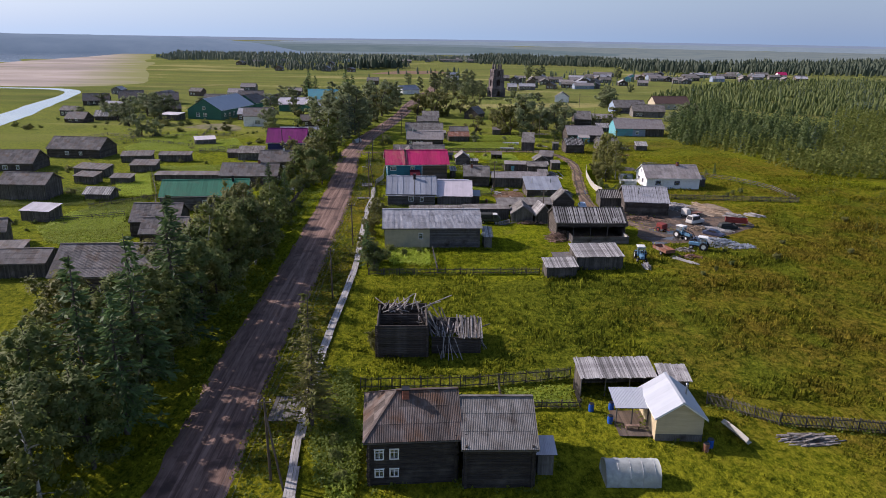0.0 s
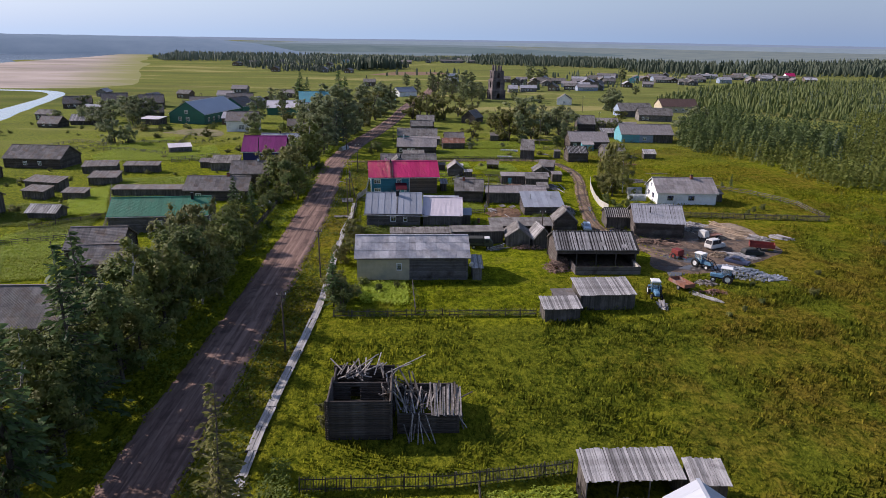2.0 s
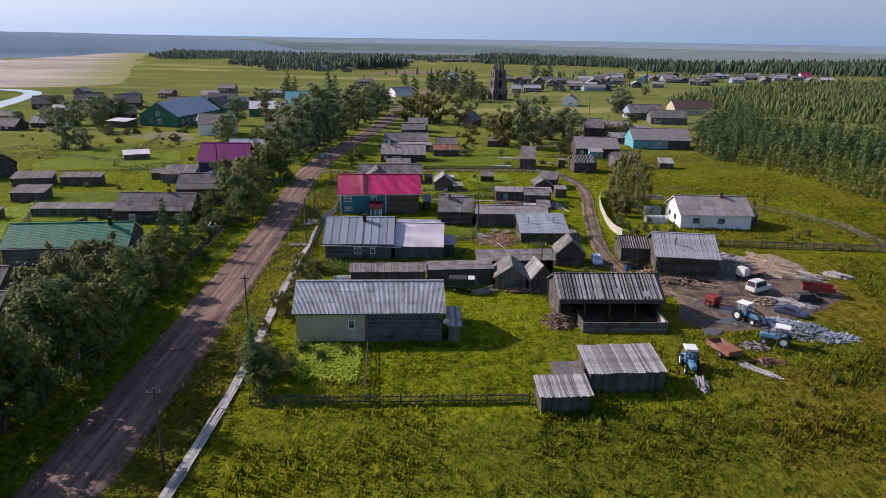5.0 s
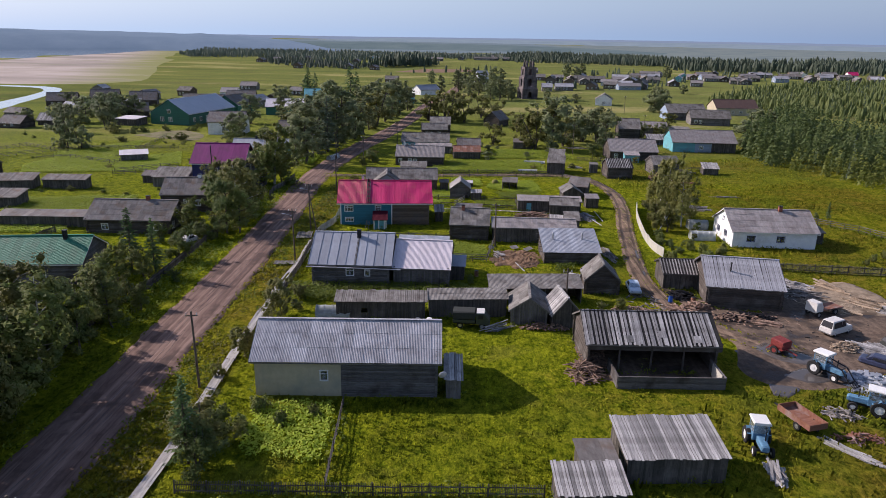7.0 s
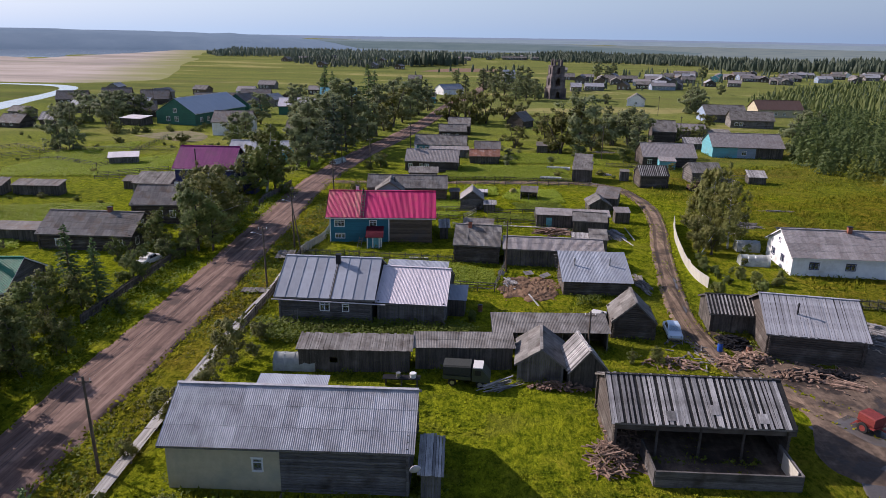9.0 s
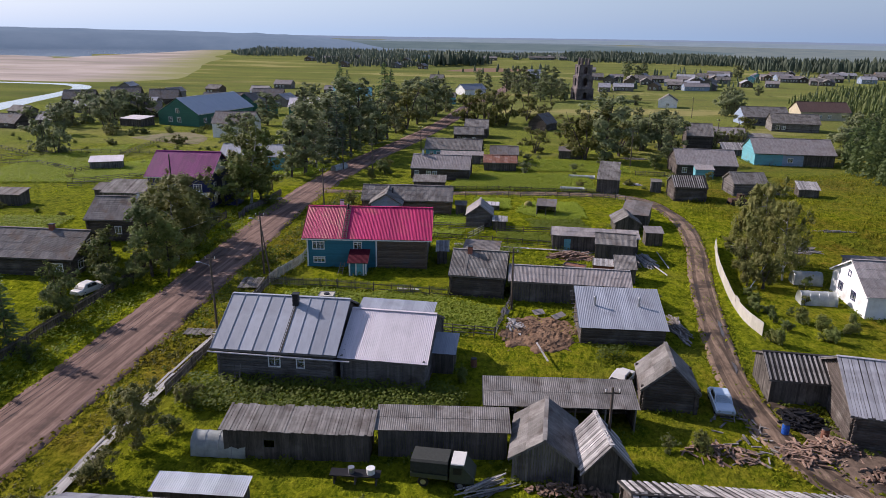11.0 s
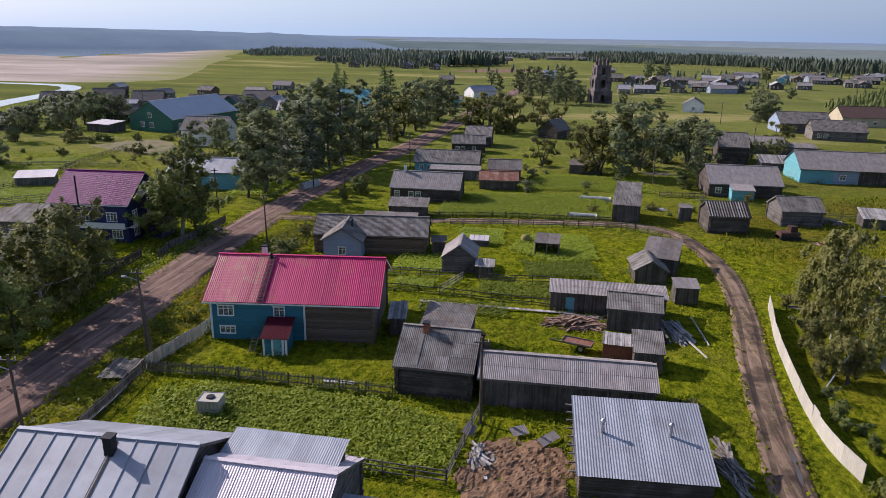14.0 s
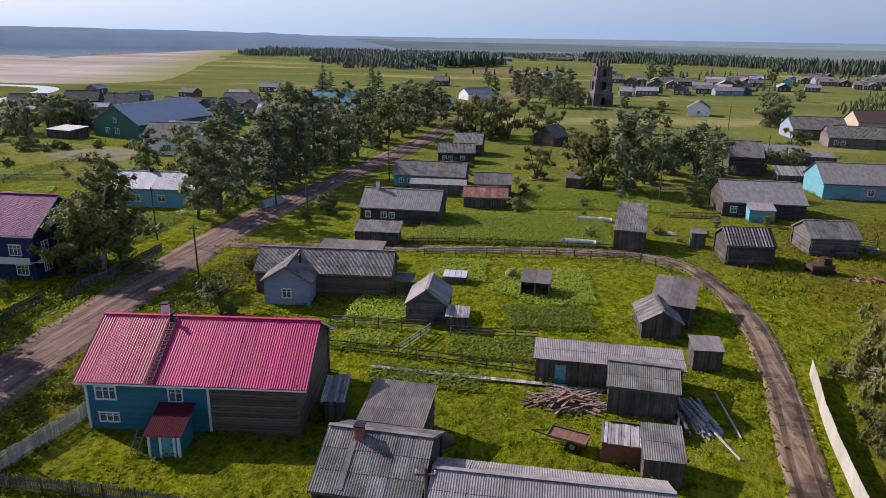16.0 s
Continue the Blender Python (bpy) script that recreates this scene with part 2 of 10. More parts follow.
WHITEWASH = surface("whitewash", (0.72, 0.72, 0.73), (0.84, 0.84, 0.84), 0.8, scale=1.2, stain=(0.55, 0.54, 0.52), stain_scale=0.4, island=0.05, bump=0.15)
WHITE = plain("white_paint", (0.76, 0.76, 0.74), 0.5, var=0.06)
WHITE_FENCE = surface("whitish_fence_board", (0.36, 0.34, 0.29), (0.51, 0.485, 0.42), 0.7, grain=(6, 6, 0.6), scale=2, stain=(0.36, 0.35, 0.33), island=0.15, bump=0.2)
BRICK = surface("red_brick", (0.26, 0.085, 0.055), (0.36, 0.14, 0.09), 0.85, scale=8, stain=(0.18, 0.08, 0.06), stain_scale=2, island=0.2, bump=0.4)
# brick colour lightened all over to imitate haze before the tower
CHURCH_BRICK = surface("dark_church_brick", (0.135, 0.110, 0.110), (0.235, 0.195, 0.192), 0.9, scale=1.4, stain=(0.065, 0.055, 0.06), stain_scale=0.25, stain_at=(0.42, 0.62), island=0.1, bump=0.5, bump_dist=0.1)
METAL_DARK = plain("dark_metal", (0.035, 0.035, 0.04), 0.5, 0.6)
STEEL = plain("dull_steel", (0.42, 0.43, 0.45), 0.4, 0.8)
RUBBER = plain("black_rubber", (0.022, 0.022, 0.023), 0.85)
GLASS = plain("window_glass", (0.75, 0.8, 0.82), 0.06, 0.0, 0.02, 0.85)
CAR_WHITE = plain("pale_blue_car_paint", (0.55, 0.66, 0.78), 0.3, 0.1, 0.04)
CAR_GREY = plain("off_white_car_paint", (0.62, 0.60, 0.57), 0.4, 0.0, 0.06)
CAR_NAVY = plain("dark_blue_car_paint", (0.05, 0.06, 0.11), 0.35, 0.1, 0.1)
TRUCK_GREEN = plain("army_green_paint", (0.055, 0.065, 0.045), 0.55, 0.0, 0.15)
TARP = plain("dark_tarpaulin", (0.035, 0.038, 0.034), 0.8, 0.0, 0.2)
TRACTOR_BLUE = plain("tractor_blue_paint", (0.10, 0.22, 0.34), 0.55, 0.0, 0.3)
BARREL_BLUE = plain("blue_plastic", (0.02, 0.10, 0.42), 0.45)
MACHINE_RED = plain("dull_red_paint", (0.22, 0.04, 0.035), 0.6, 0.0, 0.3)
FILM = surface("greenhouse_film", (0.28, 0.30, 0.285), (0.40, 0.42, 0.405), 0.4, scale=1.5, stain=(0.5, 0.53, 0.5), stain_scale=0.8, island=0.05, bump=0.2)
CONCRETE = surface("bleached_concrete", (0.42, 0.41, 0.39), (0.56, 0.55, 0.53), 0.85, scale=3, stain=(0.33, 0.32, 0.29), stain_scale=0.8, island=0.1, bump=0.3)
WIRE = plain("wire", (0.06, 0.06, 0.065), 0.5, 0.4)
BARK = surface("bark", (0.055, 0.045, 0.038), (0.12, 0.10, 0.085), 0.9, grain=(4, 4, 1), scale=3, stain=(0.17, 0.15, 0.13), stain_scale=1, island=0.2, bump=0.6)
BIRCH_BARK = surface("birch_bark", (0.32, 0.30, 0.28), (0.55, 0.53, 0.50), 0.8, grain=(1, 1, 4), scale=2, stain=(0.08, 0.07, 0.065), stain_scale=2.0, stain_at=(0.52, 0.6), island=0.1, bump=0.3)
LEAF = foliage("broad_leaf", (0.118, 0.157, 0.039), (0.200, 0.242, 0.064), (0.241, 0.232, 0.071))
LEAF_DARK = foliage("dark_leaf", (0.098, 0.144, 0.043), (0.176, 0.223, 0.068), (0.210, 0.217, 0.072))
# leaves and needles of far trees, paled and blued to imitate haze
LEAF_FAR = foliage("haze_paled_leaf", (0.169, 0.205, 0.096), (0.243, 0.277, 0.137), (0.257, 0.277, 0.137))
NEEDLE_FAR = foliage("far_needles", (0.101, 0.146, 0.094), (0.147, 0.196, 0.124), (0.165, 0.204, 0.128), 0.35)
LEAF_OLIVE = foliage("olive_leaf", (0.131, 0.149, 0.040), (0.209, 0.215, 0.065), (0.235, 0.215, 0.069))
NEEDLE = foliage("needles", (0.064, 0.118, 0.041), (0.118, 0.185, 0.064), (0.144, 0.199, 0.067), 0.3)
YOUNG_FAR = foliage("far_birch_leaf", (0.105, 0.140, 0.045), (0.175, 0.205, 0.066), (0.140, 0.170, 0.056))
YOUNG = foliage("young_birch_leaf", (0.131, 0.169, 0.034), (0.207, 0.230, 0.053), (0.161, 0.177, 0.040))
THICKET_LEAF = foliage("thicket_leaf", (0.058, 0.090, 0.030), (0.100, 0.135, 0.044), (0.112, 0.140, 0.046))
# far forests: the haze before them is mixed into these leaf colours
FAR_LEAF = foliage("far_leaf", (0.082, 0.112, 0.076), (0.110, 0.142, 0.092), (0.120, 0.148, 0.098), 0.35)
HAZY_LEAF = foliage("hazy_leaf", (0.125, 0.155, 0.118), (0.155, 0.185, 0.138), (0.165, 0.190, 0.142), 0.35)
CROP = foliage("potato_leaf", (0.260, 0.362, 0.031), (0.428, 0.510, 0.052), (0.348, 0.421, 0.042))
TUFT = foliage("grass_blade", (0.150, 0.210, 0.018), (0.255, 0.305, 0.030), (0.215, 0.255, 0.026), 0.5)
WEED = foliage("nettle_leaf", (0.127, 0.187, 0.020), (0.220, 0.270, 0.033), (0.187, 0.220, 0.031), 0.5)
NETTLE = foliage("rank_nettle", (0.094, 0.140, 0.018), (0.165, 0.210, 0.028), (0.132, 0.165, 0.024), 0.5)
TUFT_DRY = foliage("dry_grass_blade", (0.110, 0.118, 0.026), (0.200, 0.175, 0.048), (0.140, 0.142, 0.034), 0.5)


def meadow_colour(nt, fine_scale=2.4):
    """Lush lawn in the west, olive and rusty unmown grass in the east, in drifts of a few metres."""
    pos = coords(nt, "World")
    sep = nt.nodes.new("ShaderNodeSeparateXYZ")
    nt.links.new(pos, sep.inputs[0])
    flat = coords(nt, "World", (1, 1, 0.05))
    fine = noise_node(nt, coords(nt, "World", (1.0, 0.6, 0.3)), fine_scale, 7, 0.75)
    clump = noise_node(nt, coords(nt, "World", (1.0, 0.75, 0.05)), 0.75, 5, 0.7)
    mid = noise_node(nt, flat, 0.16, 5, 0.6)
    big = noise_node(nt, flat, 0.035, 4, 0.55)
    hue = noise_node(nt, coords(nt, "World", (1, 0.5, 0.05)), 0.09, 5, 0.65)
    tone = math_node(nt, "ADD", math_node(nt, "MULTIPLY", fine, 0.55), math_node(nt, "MULTIPLY", clump, 0.45))
    tone = remap(nt, tone, 0.42, 0.58)
    lush = mix(nt, tone, (0.062, 0.092, 0.005), (0.268, 0.292, 0.014))
    meadow = mix(nt, tone, (0.066, 0.086, 0.006), (0.290, 0.288, 0.018))
    green = mix(nt, tone, (0.040, 0.060, 0.006), (0.180, 0.195, 0.018))
    lush = mix(nt, remap(nt, hue, 0.48, 0.62, 0.0, 0.55), lush, green)
    lush = mix(nt, remap(nt, mid, 0.46, 0.36, 0.0, 0.4), lush, (0.215, 0.205, 0.030))
    olive = mix(nt, tone, (0.046, 0.054, 0.005), (0.225, 0.200, 0.020))
    rusty = mix(nt, tone, (0.062, 0.052, 0.007), (0.250, 0.185, 0.028))
    # the strip before the mown lawn has stood all summer
    tall = math_node(nt, "ADD", remap(nt, sep.outputs[1], 109, 104), remap(nt, hue, 0.35, 0.65, -0.45, 0.3))
    tall = math_node(nt, "MULTIPLY", remap(nt, tall, 0.3, 0.8), remap(nt, sep.outputs[1], 66, 74))
    near = mix(nt, remap(nt, sep.outputs[1], 112, 104), lush, meadow)
    near = mix(nt, math_node(nt, "MULTIPLY", tall, remap(nt, sep.outputs[0], -6, 22, 0.45, 1.0)), near, green)
    rough_grass = mix(nt, remap(nt, mid, 0.42, 0.6), olive, rusty)
    rough_grass = mix(nt, remap(nt, hue, 0.50, 0.62), rough_grass, green)
    # the unmown meadow spreads to the east
    east = remap(nt, sep.outputs[0], 16, 66)
    dry = math_node(nt, "MULTIPLY", east, remap(nt, sep.outputs[1], 175, 125, 0.55, 1.0))
    far = math_node(nt, "MULTIPLY", remap(nt, sep.outputs[1], 380, 470), 0.6)
    dry = math_node(nt, "MAXIMUM", dry, far)
    dry = math_node(nt, "ADD", dry, remap(nt, big, 0.35, 0.62, -0.30, 0.30))
    dry = math_node(nt, "ADD", dry, remap(nt, clump, 0.35, 0.65, -0.22, 0.22))
    col = mix(nt, remap(nt, dry, 0.2, 0.85), near, rough_grass)
    col = mix(nt, remap(nt, mid, 0.56, 0.70, 0.0, 0.55), col, green)
    verge = math_node(nt, "MULTIPLY", remap(nt, sep.outputs[0], -24, -18), remap(nt, sep.outputs[0], -10.5, -13))
    verge = math_node(nt, "MULTIPLY", verge, remap(nt, sep.outputs[1], 250, 225))
    col = mix(nt, math_node(nt, "MULTIPLY", verge, remap(nt, hue, 0.38, 0.56, 0.9, 0.35)), col, mix(nt, remap(nt, mid, 0.4, 0.6), olive, rusty))
    return col, sep, fine, clump


def ground_material():
    m, nt, p = nodes_of("meadow")
    col, sep, fine, clump = meadow_colour(nt)
    streak = noise_node(nt, coords(nt, "World", (0.006, 0.022, 1)), 1.0, 6, 0.65)
    strip = noise_node(nt, coords(nt, "World", (0.012, 0.05, 1)), 1.0, 5, 0.7)
    afar = remap(nt, sep.outputs[1], 230, 430)
    west = math_node(nt, "MULTIPLY", remap(nt, sep.outputs[0], -45, -150), 0.85)
    # haze over far and western ground, painted in as paler, bluer green
    col = mix(nt, math_node(nt, "MULTIPLY", math_node(nt, "MAXIMUM", afar, west), 0.65), col, mix(nt, fine, (0.150, 0.185, 0.070), (0.225, 0.245, 0.088)))
    col = mix(nt, math_node(nt, "MULTIPLY", afar, remap(nt, streak, 0.50, 0.68, 0.0, 0.8)), col, (0.095, 0.125, 0.040))
    col = mix(nt, math_node(nt, "MULTIPLY", afar, remap(nt, streak, 0.44, 0.38)), col, (0.30, 0.275, 0.11))
    col = mix(nt, math_node(nt, "MULTIPLY", afar, remap(nt, strip, 0.54, 0.64, 0.0, 0.45)), col, (0.125, 0.115, 0.060))
    nt.links.new(col, p.inputs["Base Color"])
    p.inputs["Roughness"].default_value = 1.0
    p.inputs["Specular IOR Level"].default_value = 0.0
    bn = nt.nodes.new("ShaderNodeBump")
    bn.inputs["Strength"].default_value, bn.inputs["Distance"].default_value = 0.95, 0.4
    nt.links.new(math_node(nt, "ADD", fine, math_node(nt, "MULTIPLY", clump, 1.6)), bn.inputs["Height"])
    nt.links.new(bn.outputs[0], p.inputs["Normal"])
    return m


def blade_material(name, gain):
    """Grass blades take the colour of the sward where they grow, a little brighter as light passes through."""
    m, nt, p = nodes_of(name)
    col = meadow_colour(nt, 1.3)[0]
    geo = nt.nodes.new("ShaderNodeNewGeometry").outputs["Random Per Island"]
    shade = remap(nt, geo, 0, 1, gain * 0.6, gain * 1.35)
    rgb = nt.nodes.new("ShaderNodeCombineColor")
    for i in range(3):
        nt.links.new(shade, rgb.inputs[i])
    col = mix(nt, 1.0, col, rgb.outputs[0], "MULTIPLY")
    nt.links.new(col, p.inputs["Base Color"])
    p.inputs["Roughness"].default_value = 0.8
    p.inputs["Specular IOR Level"].default_value = 0.05
    tr = nt.nodes.new("ShaderNodeBsdfTranslucent")
    nt.links.new(col, tr.inputs["Color"])
    ms = nt.nodes.new("ShaderNodeMixShader")
    ms.inputs[0].default_value = 0.5
    nt.links.new(p.outputs[0], ms.inputs[1])
    nt.links.new(tr.outputs[0], ms.inputs[2])
    nt.links.new(ms.outputs[0], nt.nodes["Material Output"].inputs[0])
    return m


BLADE = blade_material("sward_blade", 1.4)
MEADOW = ground_material()


def dirt_material(name, a, b, wet, grain=(1, 1, 1), wet_at=(0.55, 0.7), wet_rough=0.35, lanes=0.0):
    m, nt, p = nodes_of(name)
    fine = noise_node(nt, coords(nt, "World", grain), 1.3, 8, 0.7)
    mid = noise_node(nt, coords(nt, "World"), 0.28, 5, 0.6)
    col = mix(nt, remap(nt, fine, 0.32, 0.68), a, b)
    streak = noise_node(nt, coords(nt, "World", (1.5, 0.035, 1)), 1.0, 5, 0.7)
    col = mix(nt, remap(nt, streak, 0.52, 0.62, 0.0, lanes), col, tuple(v * 1.25 for v in b))
    col = mix(nt, remap(nt, streak, 0.47, 0.38, 0.0, lanes), col, wet)
    w = remap(nt, mid, *wet_at)
    col = mix(nt, w, col, wet)
    nt.links.new(col, p.inputs["Base Color"])
    p.inputs["Specular IOR Level"].default_value = 0.2
    nt.links.new(remap(nt, w, 0.4, 1.0, 0.95, wet_rough), p.inputs["Roughness"])
    bn = nt.nodes.new("ShaderNodeBump")
    bn.inputs["Strength"].default_value, bn.inputs["Distance"].default_value = 0.6, 0.08
    nt.links.new(fine, bn.inputs["Height"])
    nt.links.new(bn.outputs[0], p.inputs["Normal"])
    return m


DIRT = dirt_material("road_dirt", (0.135, 0.083, 0.066), (0.255, 0.170, 0.138), (0.085, 0.053, 0.044), (1.6, 0.3, 1), (0.55, 0.7), 0.75, 0.8)
MUD = dirt_material("lane_mud", (0.140, 0.095, 0.066), (0.275, 0.195, 0.138), (0.060, 0.042, 0.030), (1.5, 0.4, 1), (0.5, 0.65), 0.75, 0.8)
YARD = dirt_material("yard_mud", (0.082, 0.058, 0.043), (0.205, 0.150, 0.112), (0.050, 0.038, 0.031), (1, 1, 1), (0.48, 0.6), 0.4, 0.3)
RUT = dirt_material("rut_mud", (0.085, 0.058, 0.041), (0.165, 0.118, 0.085), (0.042, 0.030, 0.022), (1.5, 0.5, 1), (0.48, 0.6), 0.6)
ROAD_RUT = dirt_material("road_rut", (0.115, 0.070, 0.056), (0.205, 0.135, 0.110), (0.070, 0.044, 0.037), (1.6, 0.4, 1), (0.5, 0.65), 0.75, 0.6)
SOIL = dirt_material("heaped_soil", (0.135, 0.078, 0.046), (0.26, 0.165, 0.105), (0.085, 0.052, 0.034))
def sand_material():
    """River sand with damp hollows, and thin grass creeping in from the bank."""
    m, nt, p = nodes_of("river_sand")
    pos = coords(nt, "World")
    sep = nt.nodes.new("ShaderNodeSeparateXYZ")
    nt.links.new(pos, sep.inputs[0])
    bars = noise_node(nt, coords(nt, "World", (0.004, 0.018, 1)), 1.0, 7, 0.65)
    col = mix(nt, remap(nt, bars, 0.38, 0.6), (0.25, 0.215, 0.185), (0.44, 0.37, 0.325))
    col = mix(nt, remap(nt, noise_node(nt, coords(nt, "World", (0.010, 0.035, 1)), 1.0, 6, 0.7), 0.56, 0.66, 0.0, 0.7), col, (0.215, 0.210, 0.115))
    inland = math_node(nt, "ADD", sep.outputs[0], math_node(nt, "MULTIPLY", sep.outputs[1], 0.378))
    inland = math_node(nt, "ADD", inland, math_node(nt, "MULTIPLY", noise_node(nt, coords(nt, "World", (0.008, 0.03, 1)), 1.0, 7, 0.7), 150))
    col = mix(nt, remap(nt, inland, -4, 62), col, (0.225, 0.225, 0.078))
    nt.links.new(col, p.inputs["Base Color"])
    p.inputs["Roughness"].default_value = 0.95
    p.inputs["Specular IOR Level"].default_value = 0.1
    return m


SAND = sand_material()
TAR = surface("tar_paper", (0.014, 0.013, 0.013), (0.035, 0.032, 0.03), 0.8, scale=3, stain=(0.05, 0.045, 0.04), island=0.1, bump=0.2)
SAWDUST = dirt_material("sawdust", (0.21, 0.155, 0.105), (0.38, 0.30, 0.215), (0.12, 0.088, 0.062), (1, 1, 1), (0.5, 0.64), 0.9)
TRODDEN = dirt_material("trodden_earth", (0.13, 0.115, 0.055), (0.24, 0.205, 0.12), (0.11, 0.12, 0.03), (1, 1, 1), (0.5, 0.62), 0.9)
STRAW = dirt_material("trodden_straw", (0.22, 0.19, 0.07), (0.36, 0.31, 0.13), (0.14, 0.15, 0.03))
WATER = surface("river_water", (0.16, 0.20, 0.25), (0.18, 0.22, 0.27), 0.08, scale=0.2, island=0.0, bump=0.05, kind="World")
PUDDLE = plain("puddle_water", (0.10, 0.09, 0.085), 0.08, 0.0, 0.1)
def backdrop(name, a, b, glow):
    """Woods and fields so far off that haze is put into colour and glow."""
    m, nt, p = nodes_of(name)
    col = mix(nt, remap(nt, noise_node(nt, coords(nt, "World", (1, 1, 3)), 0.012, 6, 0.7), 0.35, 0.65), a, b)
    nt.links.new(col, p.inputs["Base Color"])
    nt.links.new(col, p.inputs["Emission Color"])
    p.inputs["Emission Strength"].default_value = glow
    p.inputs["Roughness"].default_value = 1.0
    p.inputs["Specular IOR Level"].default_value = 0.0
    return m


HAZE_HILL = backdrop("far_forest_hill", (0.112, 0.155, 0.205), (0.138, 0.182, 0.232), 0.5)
HAZE_FIELD = backdrop("hazed_far_field", (0.110, 0.142, 0.150), (0.165, 0.192, 0.178), 0.25)
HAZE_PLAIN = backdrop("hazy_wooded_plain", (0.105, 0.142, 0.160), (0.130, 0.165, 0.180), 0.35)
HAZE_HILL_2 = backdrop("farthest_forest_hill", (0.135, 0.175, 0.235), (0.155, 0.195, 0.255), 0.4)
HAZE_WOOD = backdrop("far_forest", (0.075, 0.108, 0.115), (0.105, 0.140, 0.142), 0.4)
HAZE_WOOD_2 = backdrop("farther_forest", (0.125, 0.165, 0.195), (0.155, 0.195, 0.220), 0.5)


# ---- mesh tools ----
class Shape:
    """Collects corners and faces for one mesh."""

    def __init__(self):
        self.v, self.f = [], []

    def add(self, pts, faces):
        n = len(self.v)
        self.v.extend(tuple(p) for p in pts)
        self.f.extend(tuple(i + n for i in f) for f in faces)

    def box(self, x0, x1, y0, y1, z0, z1):
        self.add([(x0, y0, z0), (x1, y0, z0), (x1, y1, z0), (x0, y1, z0), (x0, y0, z1), (x1, y0, z1), (x1, y1, z1), (x0, y1, z1)],
                 [(0, 3, 2, 1), (4, 5, 6, 7), (0, 1, 5, 4), (1, 2, 6, 5), (2, 3, 7, 6), (3, 0, 4, 7)])

    def beam(self, p, q, w, h=None, w2=None):
        p, q = Vector(p), Vector(q)
        d = (q - p).normalized()
        s = d.cross(Vector((0, 0, 1)))
        s = s.normalized() if s.length > 1e-3 else Vector((1, 0, 0))
        u = s.cross(d)
        h = w if h is None else h
        k = 1.0 if w2 is None else w2 / w
        pts = [c + s * (a * w * g / 2) + u * (b * h * g / 2) for c, g in ((p, 1), (q, k)) for a, b in ((-1, -1), (1, -1), (1, 1), (-1, 1))]
        self.add(pts, [(0, 1, 2, 3), (7, 6, 5, 4), (0, 4, 5, 1), (1, 5, 6, 2), (2, 6, 7, 3), (3, 7, 4, 0)])

    def tube(self, p, q, r0, r1=None, n=8, caps=True):
        p, q = Vector(p), Vector(q)
        r1 = r0 if r1 is None else r1
        d = (q - p).normalized()
        s = d.cross(Vector((0, 0, 1)))
        s = s.normalized() if s.length > 1e-3 else Vector((1, 0, 0))
        u = d.cross(s)
        pts = [c + (s * math.cos(2 * math.pi * i / n) + u * math.sin(2 * math.pi * i / n)) * r for c, r in ((p, r0), (q, r1)) for i in range(n)]
        faces = [(i, (i + 1) % n, n + (i + 1) % n, n + i) for i in range(n)]
        if caps:
            faces += [tuple(range(n - 1, -1, -1)), tuple(range(n, 2 * n))]
        self.add(pts, faces)

    def prism(self, poly, y0, y1):
        """A polygon in x and z, made thick along y."""
        n = len(poly)
        self.add([(x, y0, z) for x, z in poly] + [(x, y1, z) for x, z in poly],
                 [tuple(range(n)), tuple(range(2 * n - 1, n - 1, -1))] + [((i + 1) % n, i, n + i, n + (i + 1) % n) for i in range(n)])

    def slab(self, poly, z0, z1):
        """A polygon in x and y, made thick along z."""
        n = len(poly)
        self.add([(x, y, z0) for x, y in poly] + [(x, y, z1) for x, y in poly],
                 [tuple(range(n - 1, -1, -1)), tuple(range(n, 2 * n))] + [(i, (i + 1) % n, n + (i + 1) % n, n + i) for i in range(n)])

    def wave(self, x0, x1, y0, y1, z0, z1, pitch, amp, per=4, thick=0.012):
        """A corrugated sheet whose waves run along y; z0 and z1 are the heights of its lower and upper edge."""
        n = max(2, round((x1 - x0) / pitch)) * per
        pts = []
        for k in range(2):
            for y, z in ((y0, z0), (y1, z1)):
                for i in range(n + 1):
                    pts.append((x0 + (x1 - x0) * i / n, y, z + amp * math.cos(2 * math.pi * i / per) - k * thick))
        m = n + 1
        faces = []
        for i in range(n):
            faces.append((i, i + 1, m + i + 1, m + i))
            faces.append((i, 2 * m + i, 2 * m + i + 1, i + 1))
        self.add(pts, faces)

    def ball(self, c, rx, ry, rz, seg=10, rings=6):
        pts = [(c[0], c[1], c[2] - rz)]
        for j in range(1, rings):
            a = math.pi * j / rings - math.pi / 2
            for i in range(seg):
                b = 2 * math.pi * i / seg
                pts.append((c[0] + rx * math.cos(a) * math.cos(b), c[1] + ry * math.cos(a) * math.sin(b), c[2] + rz * math.sin(a)))
        pts.append((c[0], c[1], c[2] + rz))
        faces = [(0, 1 + (i + 1) % seg, 1 + i) for i in range(seg)]
        for j in range(rings - 2):
            for i in range(seg):
                a, b = 1 + j * seg + i, 1 + j * seg + (i + 1) % seg
                faces.append((a, b, b + seg, a + seg))
        last = len(pts) - 1
        faces += [(last - seg + i, last - seg + (i + 1) % seg, last) for i in range(seg)]
        self.add(pts, faces)

    def mesh(self, name, material, smooth=False):
        me = bpy.data.meshes.new(name)
        me.from_pydata(self.v, [], self.f)
        if smooth:
            me.polygons.foreach_set("use_smooth", [True] * len(me.polygons))
        me.materials.append(material)
        me.update()
        return me


